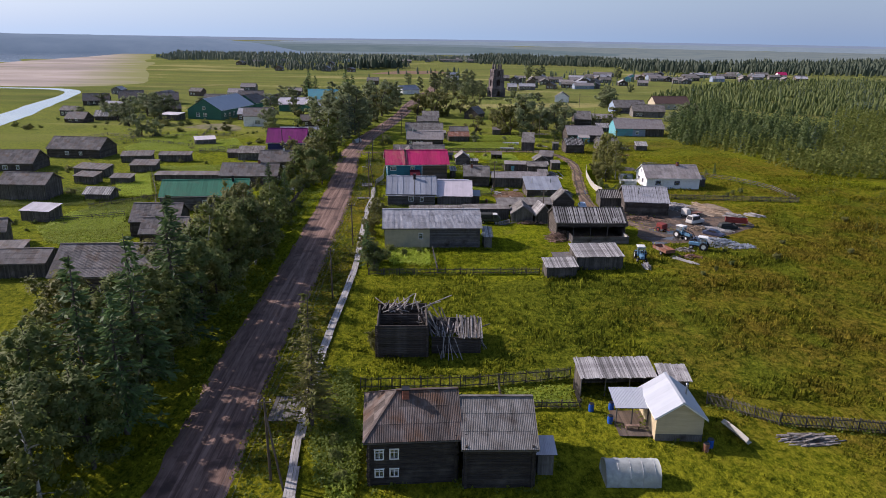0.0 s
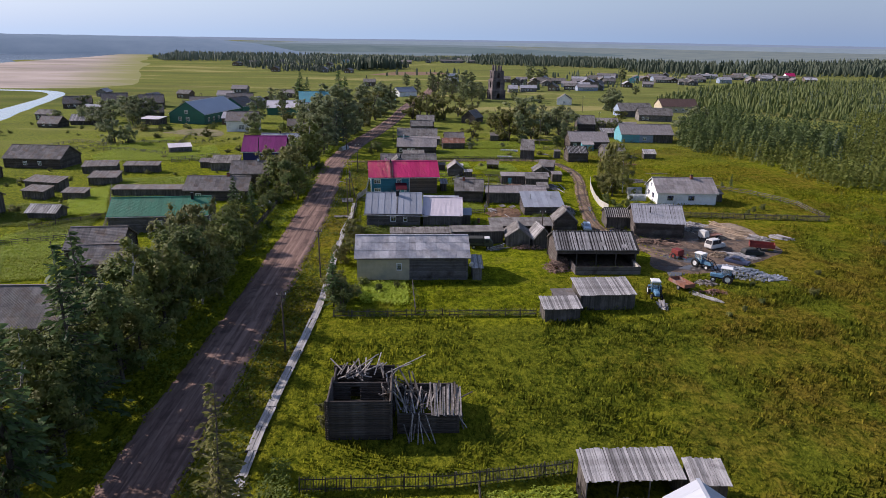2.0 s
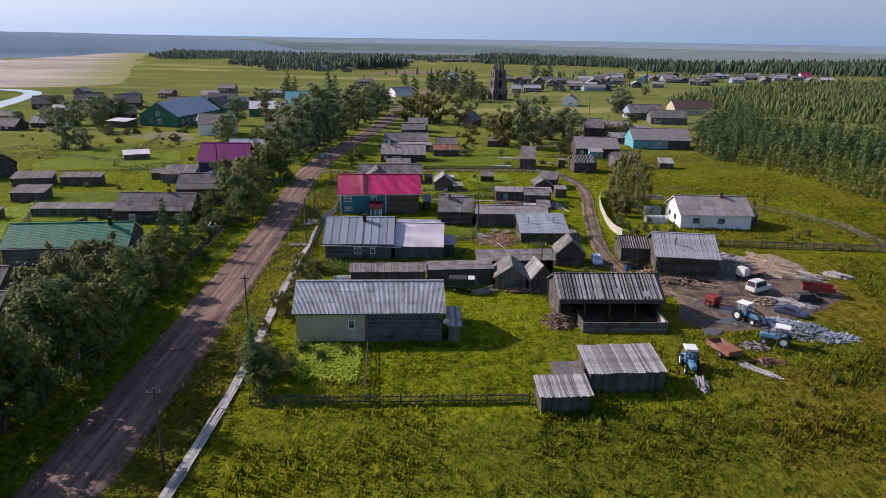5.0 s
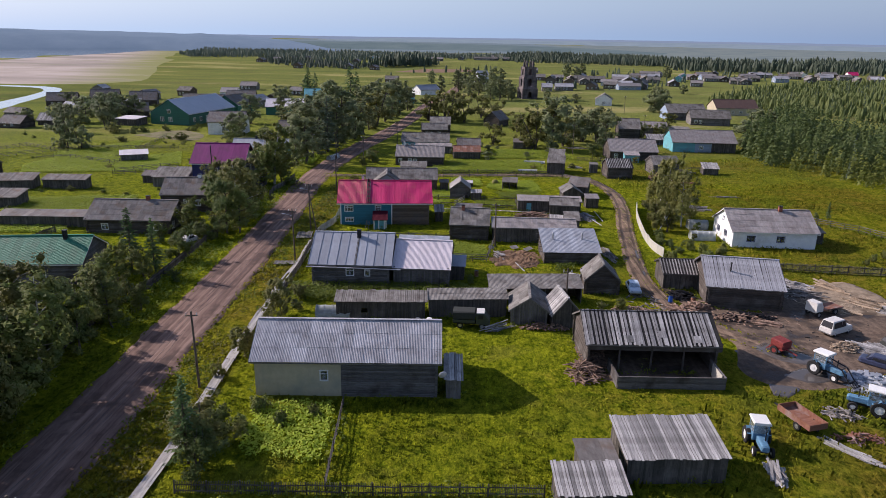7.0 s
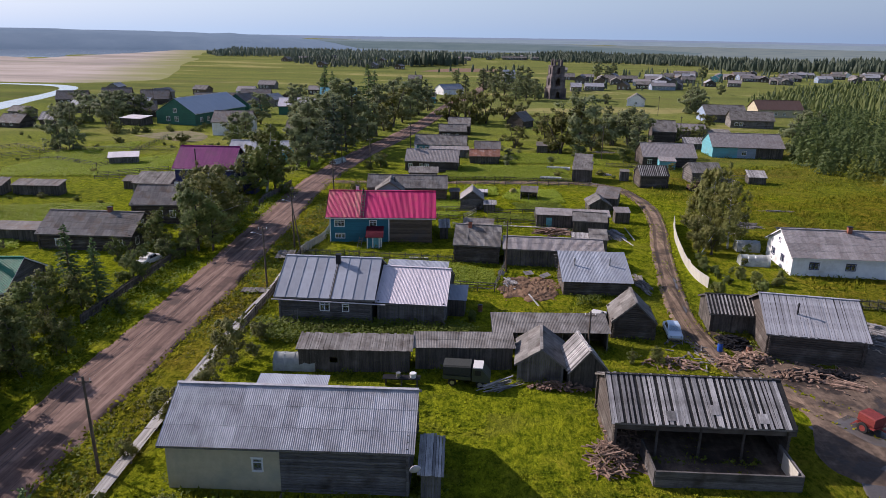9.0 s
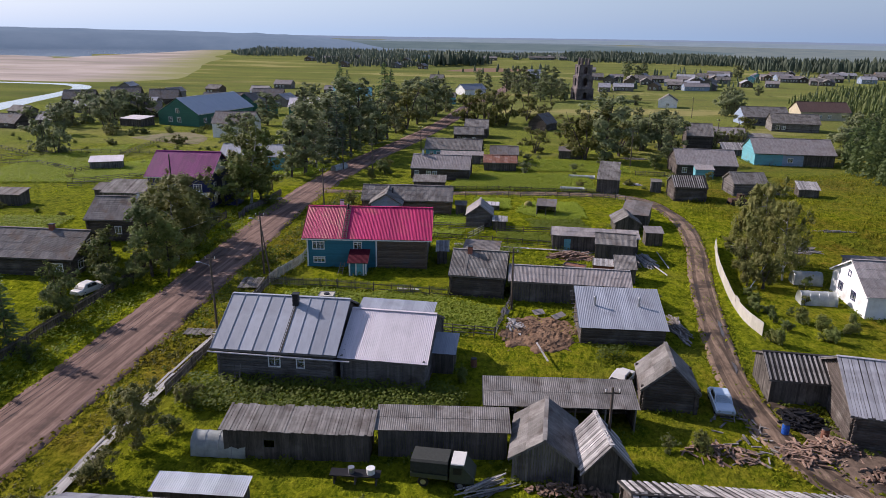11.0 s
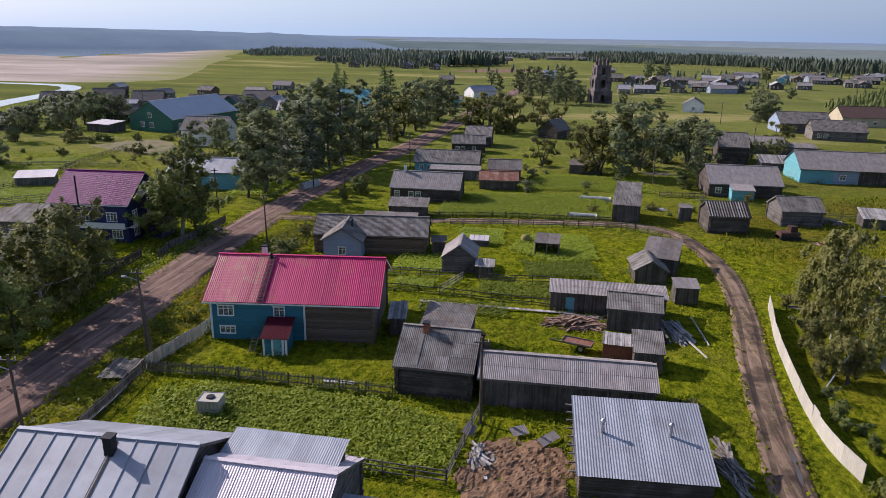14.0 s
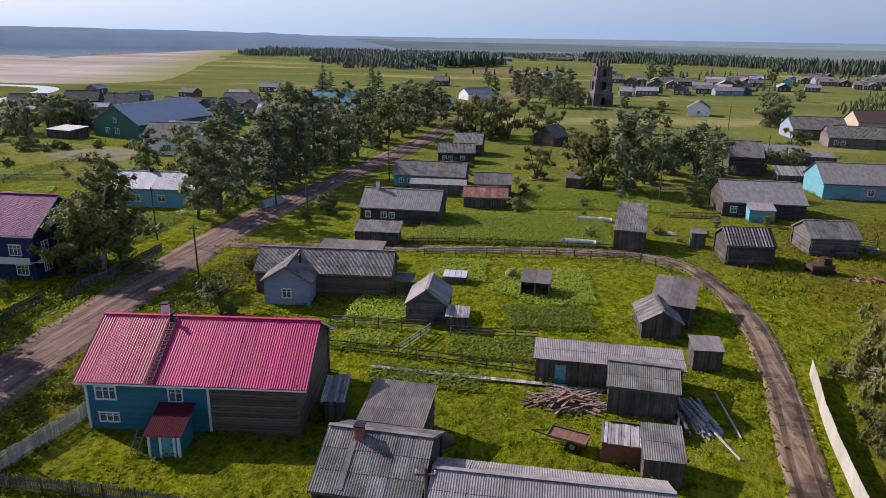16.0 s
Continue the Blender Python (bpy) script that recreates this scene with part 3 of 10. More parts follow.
def part(name, shape, material, parent, label="", m=None, smooth=False, category=""):
    ob = new(name, shape.mesh(name, material, smooth))
    ob.parent = parent
    if m is not None:
        ob.matrix_basis = m
    return tagged(ob, label, category)


def thing(name, label, category, m=None, group="", kind=""):
    ob = new(name)
    if m is not None:
        ob.matrix_basis = m
    return tagged(ob, label, category, group, kind)


def solo(name, shape, material, label, category, m=None, group="", kind="", smooth=False):
    ob = new(name, shape.mesh(name, material, smooth))
    if m is not None:
        ob.matrix_basis = m
    return tagged(ob, label, category, group, kind)


def shared(name, me, parent, m=None):
    ob = new(name, me)
    ob.parent = parent
    if m is not None:
        ob.matrix_basis = m
    return ob


# ---- walls, roofs and windows of buildings ----
def spans(x0, x1, z, holes):
    """What is left of x0..x1 at the height z beside the openings."""
    out = [(x0, x1)]
    for hx, hz, hw, hh in holes:
        if hz <= z <= hz + hh:
            out = [s for a, b in out for s in ((a, min(b, hx)), (max(a, hx + hw), b)) if s[1] - s[0] > 0.02]
    return out


def wall_shape(length, height, style, holes=(), rise=0.0, low=-0.4, extra=0.0):
    """A wall in x and z, its outer face towards -y; rise: the height of its gable."""
    s, rnd = Shape(), random.Random(int(length * 97 + height * 31 + rise * 7))
    if style in ("log", "clap"):
        pitch = 0.25 if style == "log" else 0.16
        top = height + rise
        n = max(1, round((top - low) / pitch))
        p = (top - low) / n
        bulge = 0.07 if style == "log" else 0.025
        for k in range(n):
            za, zb = low + k * p, low + (k + 1) * p
            zm = (za + zb) / 2
            cut = 0.0 if zm <= height else (zm - height) / rise * length / 2
            if length - 2 * cut < 0.15:
                continue
            e = (extra + rnd.uniform(-0.05, 0.05)) if (style == "log" and zm <= height and extra) else 0.0
            for a, b in spans(cut - e, length - cut + e, zm, holes):
                w = rnd.uniform(-0.012, 0.012)
                if style == "log":
                    prof = [(0.0, za), (-bulge * 0.75 + w, za + 0.18 * p), (-bulge + w, zm), (-bulge * 0.75 + w, zb - 0.18 * p), (0.0, zb), (0.16, zb), (0.16, za)]
                else:
                    prof = [(-bulge + w * 0.3, za), (-0.004, zb), (0.14, zb), (0.14, za)]
                m = len(prof)
                s.add([(a, y, z) for y, z in prof] + [(b, y, z) for y, z in prof],
                      [tuple(range(m - 1, -1, -1)), tuple(range(m, 2 * m))] + [(i, (i + 1) % m, m + (i + 1) % m, m + i) for i in range(m)])
    elif style == "board":
        n = max(2, round(length / 0.19))
        for k in range(n):
            a, b = length * k / n, length * (k + 1) / n - 0.012
            mid = (a + b) / 2
            top = height + rise * (1 - abs(mid - length / 2) / (length / 2)) + (rnd.uniform(-0.05, 0.02) if not rise else -0.02)
            y = rnd.uniform(-0.012, 0.012)
            cuts = [(low, top)]
            for hx, hz, hw, hh in holes:
                if hx <= mid <= hx + hw:
                    cuts = [c for lo, hi in cuts for c in ((lo, min(hi, hz)), (max(lo, hz + hh), hi)) if c[1] - c[0] > 0.02]
            for lo, hi in cuts:
                s.box(a, b, y - 0.015, y + 0.03, lo, hi)
        # rails behind the boards
        for z in (0.3, height - 0.25):
            for a, b in spans(0, length, z, holes):
                s.box(a, b, 0.045, 0.12, z - 0.06, z + 0.06)
    else:
        xs = sorted({0.0, length, *(h[0] for h in holes), *(h[0] + h[2] for h in holes)})
        zs = sorted({low, height, *(h[1] for h in holes), *(h[1] + h[3] for h in holes)})
        zs = [z for z in zs if low <= z <= height]
        nx, nz = len(xs), len(zs)
        at = lambda i, k, back: (k * nx + i) + (nx * nz if back else 0)
        s.v = [(x, y, z) for y in (-0.02, 0.2) for z in zs for x in xs]
        full = lambda i, k: 0 <= i < nx - 1 and 0 <= k < nz - 1 and not any(h[0] < (xs[i] + xs[i + 1]) / 2 < h[0] + h[2] and h[1] < (zs[k] + zs[k + 1]) / 2 < h[1] + h[3] for h in holes)
        for i in range(nx - 1):
            for k in range(nz - 1):
                if full(i, k):
                    q = [(i, k), (i + 1, k), (i + 1, k + 1), (i, k + 1)]
                    s.f.append(tuple(at(*c, False) for c in q))
                    s.f.append(tuple(at(*c, True) for c in reversed(q)))
                    for n, (di, dk) in enumerate(((0, -1), (1, 0), (0, 1), (-1, 0))):
                        if not full(i + di, k + dk):
                            u, v = q[n], q[(n + 1) % 4]
                            s.f.append((at(*v, False), at(*u, False), at(*u, True), at(*v, True)))
        if rise:
            top = len(s.v)
            s.v += [(length / 2, -0.02, height + rise), (length / 2, 0.2, height + rise)]
            s.f.append(tuple(at(i, nz - 1, False) for i in range(nx)) + (top,))
            s.f.append((top + 1,) + tuple(at(i, nz - 1, True) for i in range(nx - 1, -1, -1)))
            s.f += [(top, at(0, nz - 1, False), at(0, nz - 1, True), top + 1), (at(nx - 1, nz - 1, False), top, top + 1, at(nx - 1, nz - 1, True))]
    return s


def roof_shape(length, slope, style, seed=0):
    """A roof slope in x and y, y uphill and z its normal."""
    s, rnd = Shape(), random.Random(seed)
    if style in ("slate", "sheet", "fine"):
        pitch, amp, sw, sh = {"slate": (0.16, 0.013, 1.12, 1.55), "sheet": (0.2, 0.014, 1.2, slope), "fine": (0.16, 0.011, 1.1, slope)}[style]
        rows = max(1, round(slope / sh))
        cols = max(1, round(length / sw))
        for j in range(rows):
            y0, y1 = slope * j / rows, slope * (j + 1) / rows + (0.08 if j < rows - 1 else 0)
            for i in range(cols):
                x0, x1 = length * i / cols, length * (i + 1) / cols
                jit = rnd.uniform(-0.012, 0.012) if style == "slate" else 0.0
                lift = 0.03 + rnd.uniform(0, 0.012)
                s.wave(x0, x1 + 0.02, y0 - abs(jit) * 2, y1, lift + (0.012 if i % 2 else 0), 0.012 + jit * 0.3 + (0.012 if i % 2 else 0), pitch, amp)
    elif style == "coarse":
        s.wave(0, length, 0, slope, 0.02, 0.02, 0.36, 0.016, 2)
    elif style == "planks":
        x = 0.0
        while x < length:
            w = rnd.uniform(0.17, 0.26)
            top = slope + rnd.uniform(-0.12, 0.12)
            s.box(x, min(x + w, length + 0.1), -rnd.uniform(0, 0.15), top, rnd.uniform(0, 0.03), rnd.uniform(0.045, 0.08))
            x += w + rnd.uniform(0.005, 0.05)
    else:
        n = max(1, round(length / 1.0))
        for i in range(n):
            a, b = length * i / n, length * (i + 1) / n
            s.box(a, b - 0.01, 0, slope, 0.0, 0.02 + rnd.uniform(0, 0.015))
    return s


def roofing(house, m, length, slope, style, material, seed):
    """One slope of a roof. Loose planks near the path of the street are pieces of their own."""
    if style == "loose":
        rnd = random.Random(seed)
        meshes = []
        for w in (0.18, 0.22, 0.26):
            s = Shape()
            s.box(0, w, -0.08, slope + 0.08, 0.0, 0.035)
            meshes.append((w, s.mesh("roof_plank", material)))
        under = Shape()
        under.box(0.05, length - 0.05, 0.05, slope - 0.05, -0.03, -0.01)
        part("roof_slope", under, BOARD_DARK, house, "", m)
        x = 0.0
        while x < length - 0.1:
            w, me = rnd.choice(meshes)
            shared("roof_plank", me, house, m @ pose(x, rnd.uniform(-0.1, 0.1), rnd.uniform(0, 0.03), 0, 0, rnd.gauss(0, 0.35)))
            x += w + rnd.uniform(0.005, 0.06)
        return
    tagged(part("roof_slope", roof_shape(length, slope, style, seed), material, house, "", m), kind="stuff" if style not in ("coarse",) else "")


def window_unit(house, m, x, z, w, h, casing=0.11, color=None, panes=2):
    """A casing with bars, and its panes as sub-parts, on a wall whose frame is m."""
    color = color or WHITE
    s = Shape()
    y0, y1 = -0.085, -0.03
    s.box(x - casing, x, y0, y1, z - casing, z + h + casing)
    s.box(x + w, x + w + casing, y0, y1, z - casing, z + h + casing)
    s.box(x, x + w, y0, y1, z + h, z + h + casing)
    s.box(x, x + w, y0 - 0.03, y1, z - casing, z)
    s.box(x - casing - 0.04, x + w + casing + 0.04, y0 - 0.05, y0, z + h + casing - 0.02, z + h + casing + 0.05)
    for k in range(1, panes):
        xm = x + w * k / panes
        s.box(xm - 0.035, xm + 0.035, -0.03, 0.03, z, z + h)
    s.box(x, x + w, -0.028, 0.028, z + h * 0.66, z + h * 0.66 + 0.05)
    win = part("window", s, color, house, "", m)
    g = Shape()
    g.box(x + 0.01, x + w - 0.01, 0.035, 0.05, z + 0.01, z + h - 0.01)
    part("pane", g, GLASS, win)
    return win


def door_unit(house, m, x, w, h, material, z=0.0):
    s = Shape()
    n = max(3, round(w / 0.2))
    for i in range(n):
        s.box(x + w * i / n, x + w * (i + 1) / n - 0.01, -0.05, 0.0, z, z + h)
    s.box(x + 0.03, x + w - 0.03, -0.075, -0.05, z + 0.25, z + 0.37)
    s.box(x + 0.03, x + w - 0.03, -0.075, -0.05, z + h - 0.4, z + h - 0.28)
    d = part("door", s, material, house, "", m)
    k = Shape()
    k.box(x + w - 0.16, x + w - 0.12, -0.11, -0.05, z + 0.95, z + 1.1)
    part("handle", k, METAL_DARK, d)
    return d


def chimney(house, x, y, z0, z1, w=0.55, material=None, cap=True):
    s = Shape()
    n = max(2, round((z1 - z0) / 0.22))
    for k in range(n):
        o = 0.012 if k % 2 else 0.0
        s.box(x - w / 2 + o, x + w / 2 - o, y - w / 2 + o, y + w / 2 - o, z0 + (z1 - z0) * k / n, z0 + (z1 - z0) * (k + 1) / n - 0.01)
    c = part("chimney", s, material or BRICK, house, "square masonry chimney")
    if cap:
        t = Shape()
        t.box(x - w / 2 - 0.06, x + w / 2 + 0.06, y - w / 2 - 0.06, y + w / 2 + 0.06, z1, z1 + 0.09)
        part("cap", t, METAL_DARK, c)
    return c


def pipe(house, x, y, z0, z1, r=0.09, material=None):
    s = Shape()
    s.tube((x, y, z0), (x, y, z1), r, r, 10)
    c = part("stovepipe", s, material or STEEL, house)
    t = Shape()
    t.tube((x, y, z1), (x, y, z1 + 0.14), r * 1.7, r * 0.4, 10)
    part("cap", t, material or STEEL, c)


FOOT = []


def building(name, label, category, corner, rot, length, depth, eave, ridge, walls, mats, roof, roof_mat, over=(0.4, 0.4), holes=None, trim=None, group="", back_roof=None, ridge_mat=None):
    """A gabled building. corner: the front left corner of its eaves; length runs along the ridge. walls: styles of front, right, back and
    left; holes: openings by side, as x, z, width, height of each. Returns the thing and the frames of its walls."""
    ox, oy = over
    rt = radians(rot)
    tan = (ridge - eave) / (depth / 2)
    wl, wd, wh = length - 2 * ox, depth - 2 * oy, eave + oy * tan
    base = Vector((corner[0], corner[1], 0)) + Matrix.Rotation(rt, 3, "Z") @ Vector((ox, oy, 0))
    FOOT.append((corner, rot, length, depth))
    house = thing(name, label, category, pose(base.x, base.y, lie(base.x, base.y), 0, 0, rot), group)
    holes = holes or {}
    frames = {"front": pose(0, 0, 0), "right": pose(wl, 0, 0, 0, 0, 90), "back": pose(wl, wd, 0, 0, 0, 180), "left": pose(0, wd, 0, 0, 0, 270)}
    for side, style, mat in zip(("front", "right", "back", "left"), walls, mats):
        if style is None:
            continue
        gable = side in ("right", "left")
        s = wall_shape(wd if gable else wl, wh - 0.02, style, holes.get(side, ()), (ridge - wh - 0.05) if gable else 0.0, extra=0.22 if style == "log" else 0.0)
        ob = part("wall", s, mat, house, "", frames[side])
        if style != "plaster":
            tagged(ob, kind="stuff")
    cos = 1 / math.sqrt(1 + tan * tan)
    run = (depth / 2) / cos
    ang = math.degrees(math.atan(tan))
    hz = eave + 0.05
    for k, m in enumerate((pose(-ox, -oy, hz, ang, 0, 0), pose(wl + ox, wd + oy, hz, 0, 0, 180) @ pose(0, 0, 0, ang, 0, 0))):
        roofing(house, m, length, run, roof, roof_mat, int(length * 50) + k)
    r = Shape()
    r.prism([(-ox, 0), (wl + ox, 0), (wl + ox, 0.05), (-ox, 0.05)], -0.16, 0.16)
    part("ridge_cap", r, ridge_mat or roof_mat, house, "", pose(0, wd / 2, ridge + 0.08))
    if roof != "coarse":
        for xx in (-ox + 0.02, wl + ox - 0.05):
            for y0, y1 in ((-oy, wd / 2), (wd + oy, wd / 2)):
                b = Shape()
                b.beam((xx + 0.015, y0, eave - 0.04), (xx + 0.015, y1, ridge - 0.04), 0.03, 0.16)
                part("bargeboard", b, trim or BOARD, house)
    for y in (-oy + 0.02, wd + oy - 0.05):
        f = Shape()
        f.box(-ox, wl + ox, y, y + 0.03, eave - 0.14, eave + 0.0)
        part("fascia", f, trim or BOARD, house)
    return house, frames, (wl, wd, wh, tan)


def lean_to(name, label, category, corner, rot, length, depth, low, high, walls, mats, roof, roof_mat, over=0.25, holes=None, open_front=False, group=""):
    """A shed with one slope that rises away from its front."""
    rt = radians(rot)
    tan = (high - low) / depth
    wl, wd = length - 2 * over, depth - 2 * over
    base = Vector((corner[0], corner[1], 0)) + Matrix.Rotation(rt, 3, "Z") @ Vector((over, over, 0))
    FOOT.append((corner, rot, length, depth))
    shed = thing(name, label, category, pose(base.x, base.y, lie(base.x, base.y), 0, 0, rot), group)
    za, zb = low + over * tan, high - over * tan
    holes = holes or {}
    frames = {"front": pose(0, 0, 0), "right": pose(wl, 0, 0, 0, 0, 90), "back": pose(wl, wd, 0, 0, 0, 180), "left": pose(0, wd, 0, 0, 0, 270)}
    for side, style, mat in zip(("front", "right", "back", "left"), walls, mats):
        if style is None:
            continue
        gable = side in ("right", "left")
        s = wall_shape(wd if gable else wl, (zb if side == "back" else za) - 0.03, style, holes.get(side, ()))
        if gable:
            n = max(2, round(wd / 0.25))
            for i in range(n):
                y0, y1 = wd * i / n, wd * (i + 1) / n
                up = lambda v: za + (zb - za) * (v / wd if side == "right" else 1 - v / wd) - 0.02
                s.add([(y0, -0.01, za - 0.05), (y1, -0.01, za - 0.05), (y1, -0.01, up(y1)), (y0, -0.01, up(y0)), (y0, 0.04, za - 0.05), (y1, 0.04, za - 0.05), (y1, 0.04, up(y1)), (y0, 0.04, up(y0))],
                      [(0, 1, 2, 3), (7, 6, 5, 4), (0, 3, 7, 4), (1, 5, 6, 2), (2, 6, 7, 3), (0, 4, 5, 1)])
        tagged(part("wall", s, mat, shed, "", frames[side]), kind="stuff")
    if open_front:
        n = max(2, round(wl / 2.6))
        for i in range(n + 1):
            p = Shape()
            p.tube((wl * i / n, 0.05, -0.3), (wl * i / n, 0.05, za), 0.08, 0.07, 8)
            part("post", p, BOARD, shed)
    ang = math.degrees(math.atan(tan))
    roofing(shed, pose(-over, -over, low + 0.03, ang, 0, 0), length, math.hypot(depth, high - low), roof, roof_mat, int(length * 50 + depth * 7))
    for i in range(3):
        r = Shape()
        y = -over + 0.1 + (depth - 0.3) * i / 2
        z = low + (y + over) * tan - 0.07
        r.box(-over, wl + over, y, y + 0.1, z, z + 0.08)
        part("purlin", r, BOARD_DARK, shed)
    return shed, frames, (wl, wd, za, tan)


# ---- ground, roads, river ----
def polyline_distance(path, x, y):
    best = 1e9
    for (x0, y0), (x1, y1) in zip(path, path[1:]):
        dx, dy = x1 - x0, y1 - y0
        t = max(0.0, min(1.0, ((x - x0) * dx + (y - y0) * dy) / (dx * dx + dy * dy)))
        best = min(best, math.hypot(x - x0 - t * dx, y - y0 - t * dy))
    return best


ROAD = [(-20.5, -60), (-20.3, 50), (-21.2, 75), (-20.8, 110), (-21.0, 140), (-21.6, 170), (-23.2, 200), (-24.9, 223.9), (-24.8, 255.0), (-23.0, 283.9), (-19.5, 314.0), (-16.0, 351.3), (-12.7, 384.5), (-10.0, 428.7), (-4.4, 483.9), (4.4, 561.3), (11.0, 671.7)]
LANE = [(-23.7, 236.0), (-12.9, 236.8), (-0.6, 238.6), (13.8, 241.1), (28.2, 243.0), (37.5, 243.3), (42.6, 239.8), (45.4, 232.6), (46.8, 219.5), (45.4, 204.5), (42.8, 190), (41.0, 178), (39.6, 168), (39.0, 158), (40.5, 148), (45, 141), (51, 136)]
DITCH = [(-27.4, -60), (-27.2, 60), (-27.6, 120), (-28.0, 180), (-30.0, 212)]


def lie(x, y):
    """How far the land falls away to the north."""
    return -0.02 * min(max(y - 195.0, 0.0), 155.0)


def ground_height(x, y):
    d = polyline_distance(ROAD, x, y) if -45 < x < 30 else 99
    e = polyline_distance(LANE, x, y) if -30 < x < 60 else 99
    z = 0.10 * noise.noise((x * 0.09, y * 0.09, 0)) + 0.07 * noise.noise((x * 0.35, y * 0.35, 3))
    z += 0.10 * max(-0.3, noise.noise((x * 0.8, y * 0.8, 7))) * (1 if x > 12 and y < 130 else 0.5)
    if -40 < x < -20:
        q = polyline_distance(DITCH, x, y)
        z -= 0.9 * math.exp(-(q / 1.3) ** 2)
    if d < 7:
        k = min(1.0, max(0.0, (7 - d) / 3))
        z = z * (1 - k) - 0.16 * k
    if e < 3.4:
        k = min(1.0, (3.4 - e) / 1.2)
        z = z * (1 - k) - 0.12 * k
    far = max(0.0, (math.hypot(x, y - 180) - 320) / 900)
    return z * max(0.0, 1 - far * 3) + lie(x, y)


def axis(lo, hi, step, reach, grow=1.22):
    a = list(np.arange(lo, hi + 0.01, step))
    d, v = step, hi
    while v < reach:
        d *= grow
        v += d
        a.append(v)
    d, v = step, lo
    while v > -reach:
        d *= grow
        v -= d
        a.insert(0, v)
    return a


xs, ys = axis(-110, 130, 1.5, 4800), axis(30, 330, 1.6, 4800)
verts = [(x, y, ground_height(x, y)) for y in ys for x in xs]
w = len(xs)
faces = [(j * w + i, j * w + i + 1, (j + 1) * w + i + 1, (j + 1) * w + i) for j in range(len(ys) - 1) for i in range(w - 1)]
s = Shape()
s.v, s.f = verts, faces
solo("ground", s, MEADOW, "green and yellowing meadow of rough grass", "ground", kind="structure", smooth=True)


def smooth_path(path, step):
    """Points along a path with rounded corners, each with its direction."""
    pts = [Vector(p) for p in path]
    out = []
    for i in range(len(pts) - 1):
        p0, p1, p2, p3 = pts[max(0, i - 1)], pts[i], pts[i + 1], pts[min(len(pts) - 1, i + 2)]
        n = max(1, int((p2 - p1).length / step))
        for k in range(n):
            t = k / n
            out.append(0.5 * ((2 * p1) + (p2 - p0) * t + (2 * p0 - 5 * p1 + 4 * p2 - p3) * t * t + (3 * p1 - p0 - 3 * p2 + p3) * t ** 3))
    out.append(pts[-1])
    res = []
    for i, p in enumerate(out):
        d = (out[min(i + 1, len(out) - 1)] - out[max(i - 1, 0)]).normalized()
        res.append((p, d))
    return res


def track(name, path, half, material, label, ruts, crown, step=1.5, rut=None):
    s = Shape()
    cross = [-1.0, -0.88, -0.62, -0.48, -0.34, -0.12, 0.12, 0.34, 0.48, 0.62, 0.88, 1.0]
    rows = smooth_path(path, step)
    for i, (p, d) in enumerate(rows):
        nrm = Vector((d.y, -d.x))
        for c in cross:
            edge = abs(c) > 0.8
            off = c * half * (1 + (0.15 * noise.noise((p.x * 0.2 + c * 5, p.y * 0.2, 2)) + 0.13 * noise.noise((p.x + c * 5, p.y * 0.9, 6))) * (1 if edge else 0.25))
            q = p + nrm * off
            z = crown * (1 - c * c) + 0.02
            z -= ruts * (math.exp(-((abs(c) - 0.48) / 0.13) ** 2)) * (0.7 + 0.6 * noise.noise((q.x * 0.5, q.y * 0.12, 9)))
            z += 0.03 * noise.noise((q.x * 0.9, q.y * 0.9, 5))
            if abs(c) == 1.0:
                z = -0.22
            s.v.append((q.x, q.y, z + lie(q.x, q.y)))
    n = len(cross)
    s.f = [(i * n + k, i * n + k + 1, (i + 1) * n + k + 1, (i + 1) * n + k) for i in range(len(rows) - 1) for k in range(n - 1)]
    ob = solo(name, s, material, label, "road", kind="structure", smooth=True)
    # the wheel tracks are of wetter earth
    ob.data.materials.append(rut)
    for k, poly in enumerate(ob.data.polygons):
        i, c = divmod(k, n - 1)
        if c in (2, 3, 7, 8) and (half < 2 or noise.noise((rows[i][0].x * 0.1 + c, rows[i][0].y * 0.1, 4)) > -0.25):
            poly.material_index = 1
    return ob


track("road", ROAD, 3.7, DIRT, "rutted reddish-brown dirt village road with damp tracks", 0.05, 0.06, 0.8, ROAD_RUT)
track("road_lane", LANE, 1.65, MUD, "muddy brown farm lane with deep wheel ruts", 0.11, 0.06, 0.6, RUT)


def patch(name, outline, material, label, category, z=0.05, wobble=0.6, drop=0.3, kind="structure"):
    """A sheet with an uneven edge laid on the ground."""
    s, rnd = Shape(), random.Random(len(outline) * 13 + int(abs(outline[0][0])))
    pts = smooth_path(list(outline) + [outline[0]], 1.5 if wobble < 2 else 12)[:-1]
    c = sum((p for p, d in pts), Vector((0, 0))) / len(pts)
    rings = (1.0, 0.93, 0.75, 0.5, 0.25)
    for r in rings:
        for p, d in pts:
            f = 0.4 if wobble < 2 else 0.008
            q = c + (p - c) * r * (1 + wobble * 0.06 * noise.noise((p.x * f, p.y * f, r * 3 if wobble < 2 else 1)))
            s.v.append((q.x, q.y, z - (drop if r == 1.0 else 0) + (0.03 * noise.noise((q.x * 0.7, q.y * 0.7, 1)) if wobble < 2 else 0) + lie(q.x, q.y)))
    n = len(pts)
    s.v.append((c.x, c.y, z + lie(c.x, c.y)))
    for k in range(len(rings) - 1):
        s.f += [(k * n + i, k * n + (i + 1) % n, (k + 1) * n + (i + 1) % n, (k + 1) * n + i) for i in range(n)]
    k = (len(rings) - 1) * n
    s.f += [(k + i, k + (i + 1) % n, len(s.v) - 1) for i in range(n)]
    return solo(name, s, material, label, category, kind=kind, smooth=True)


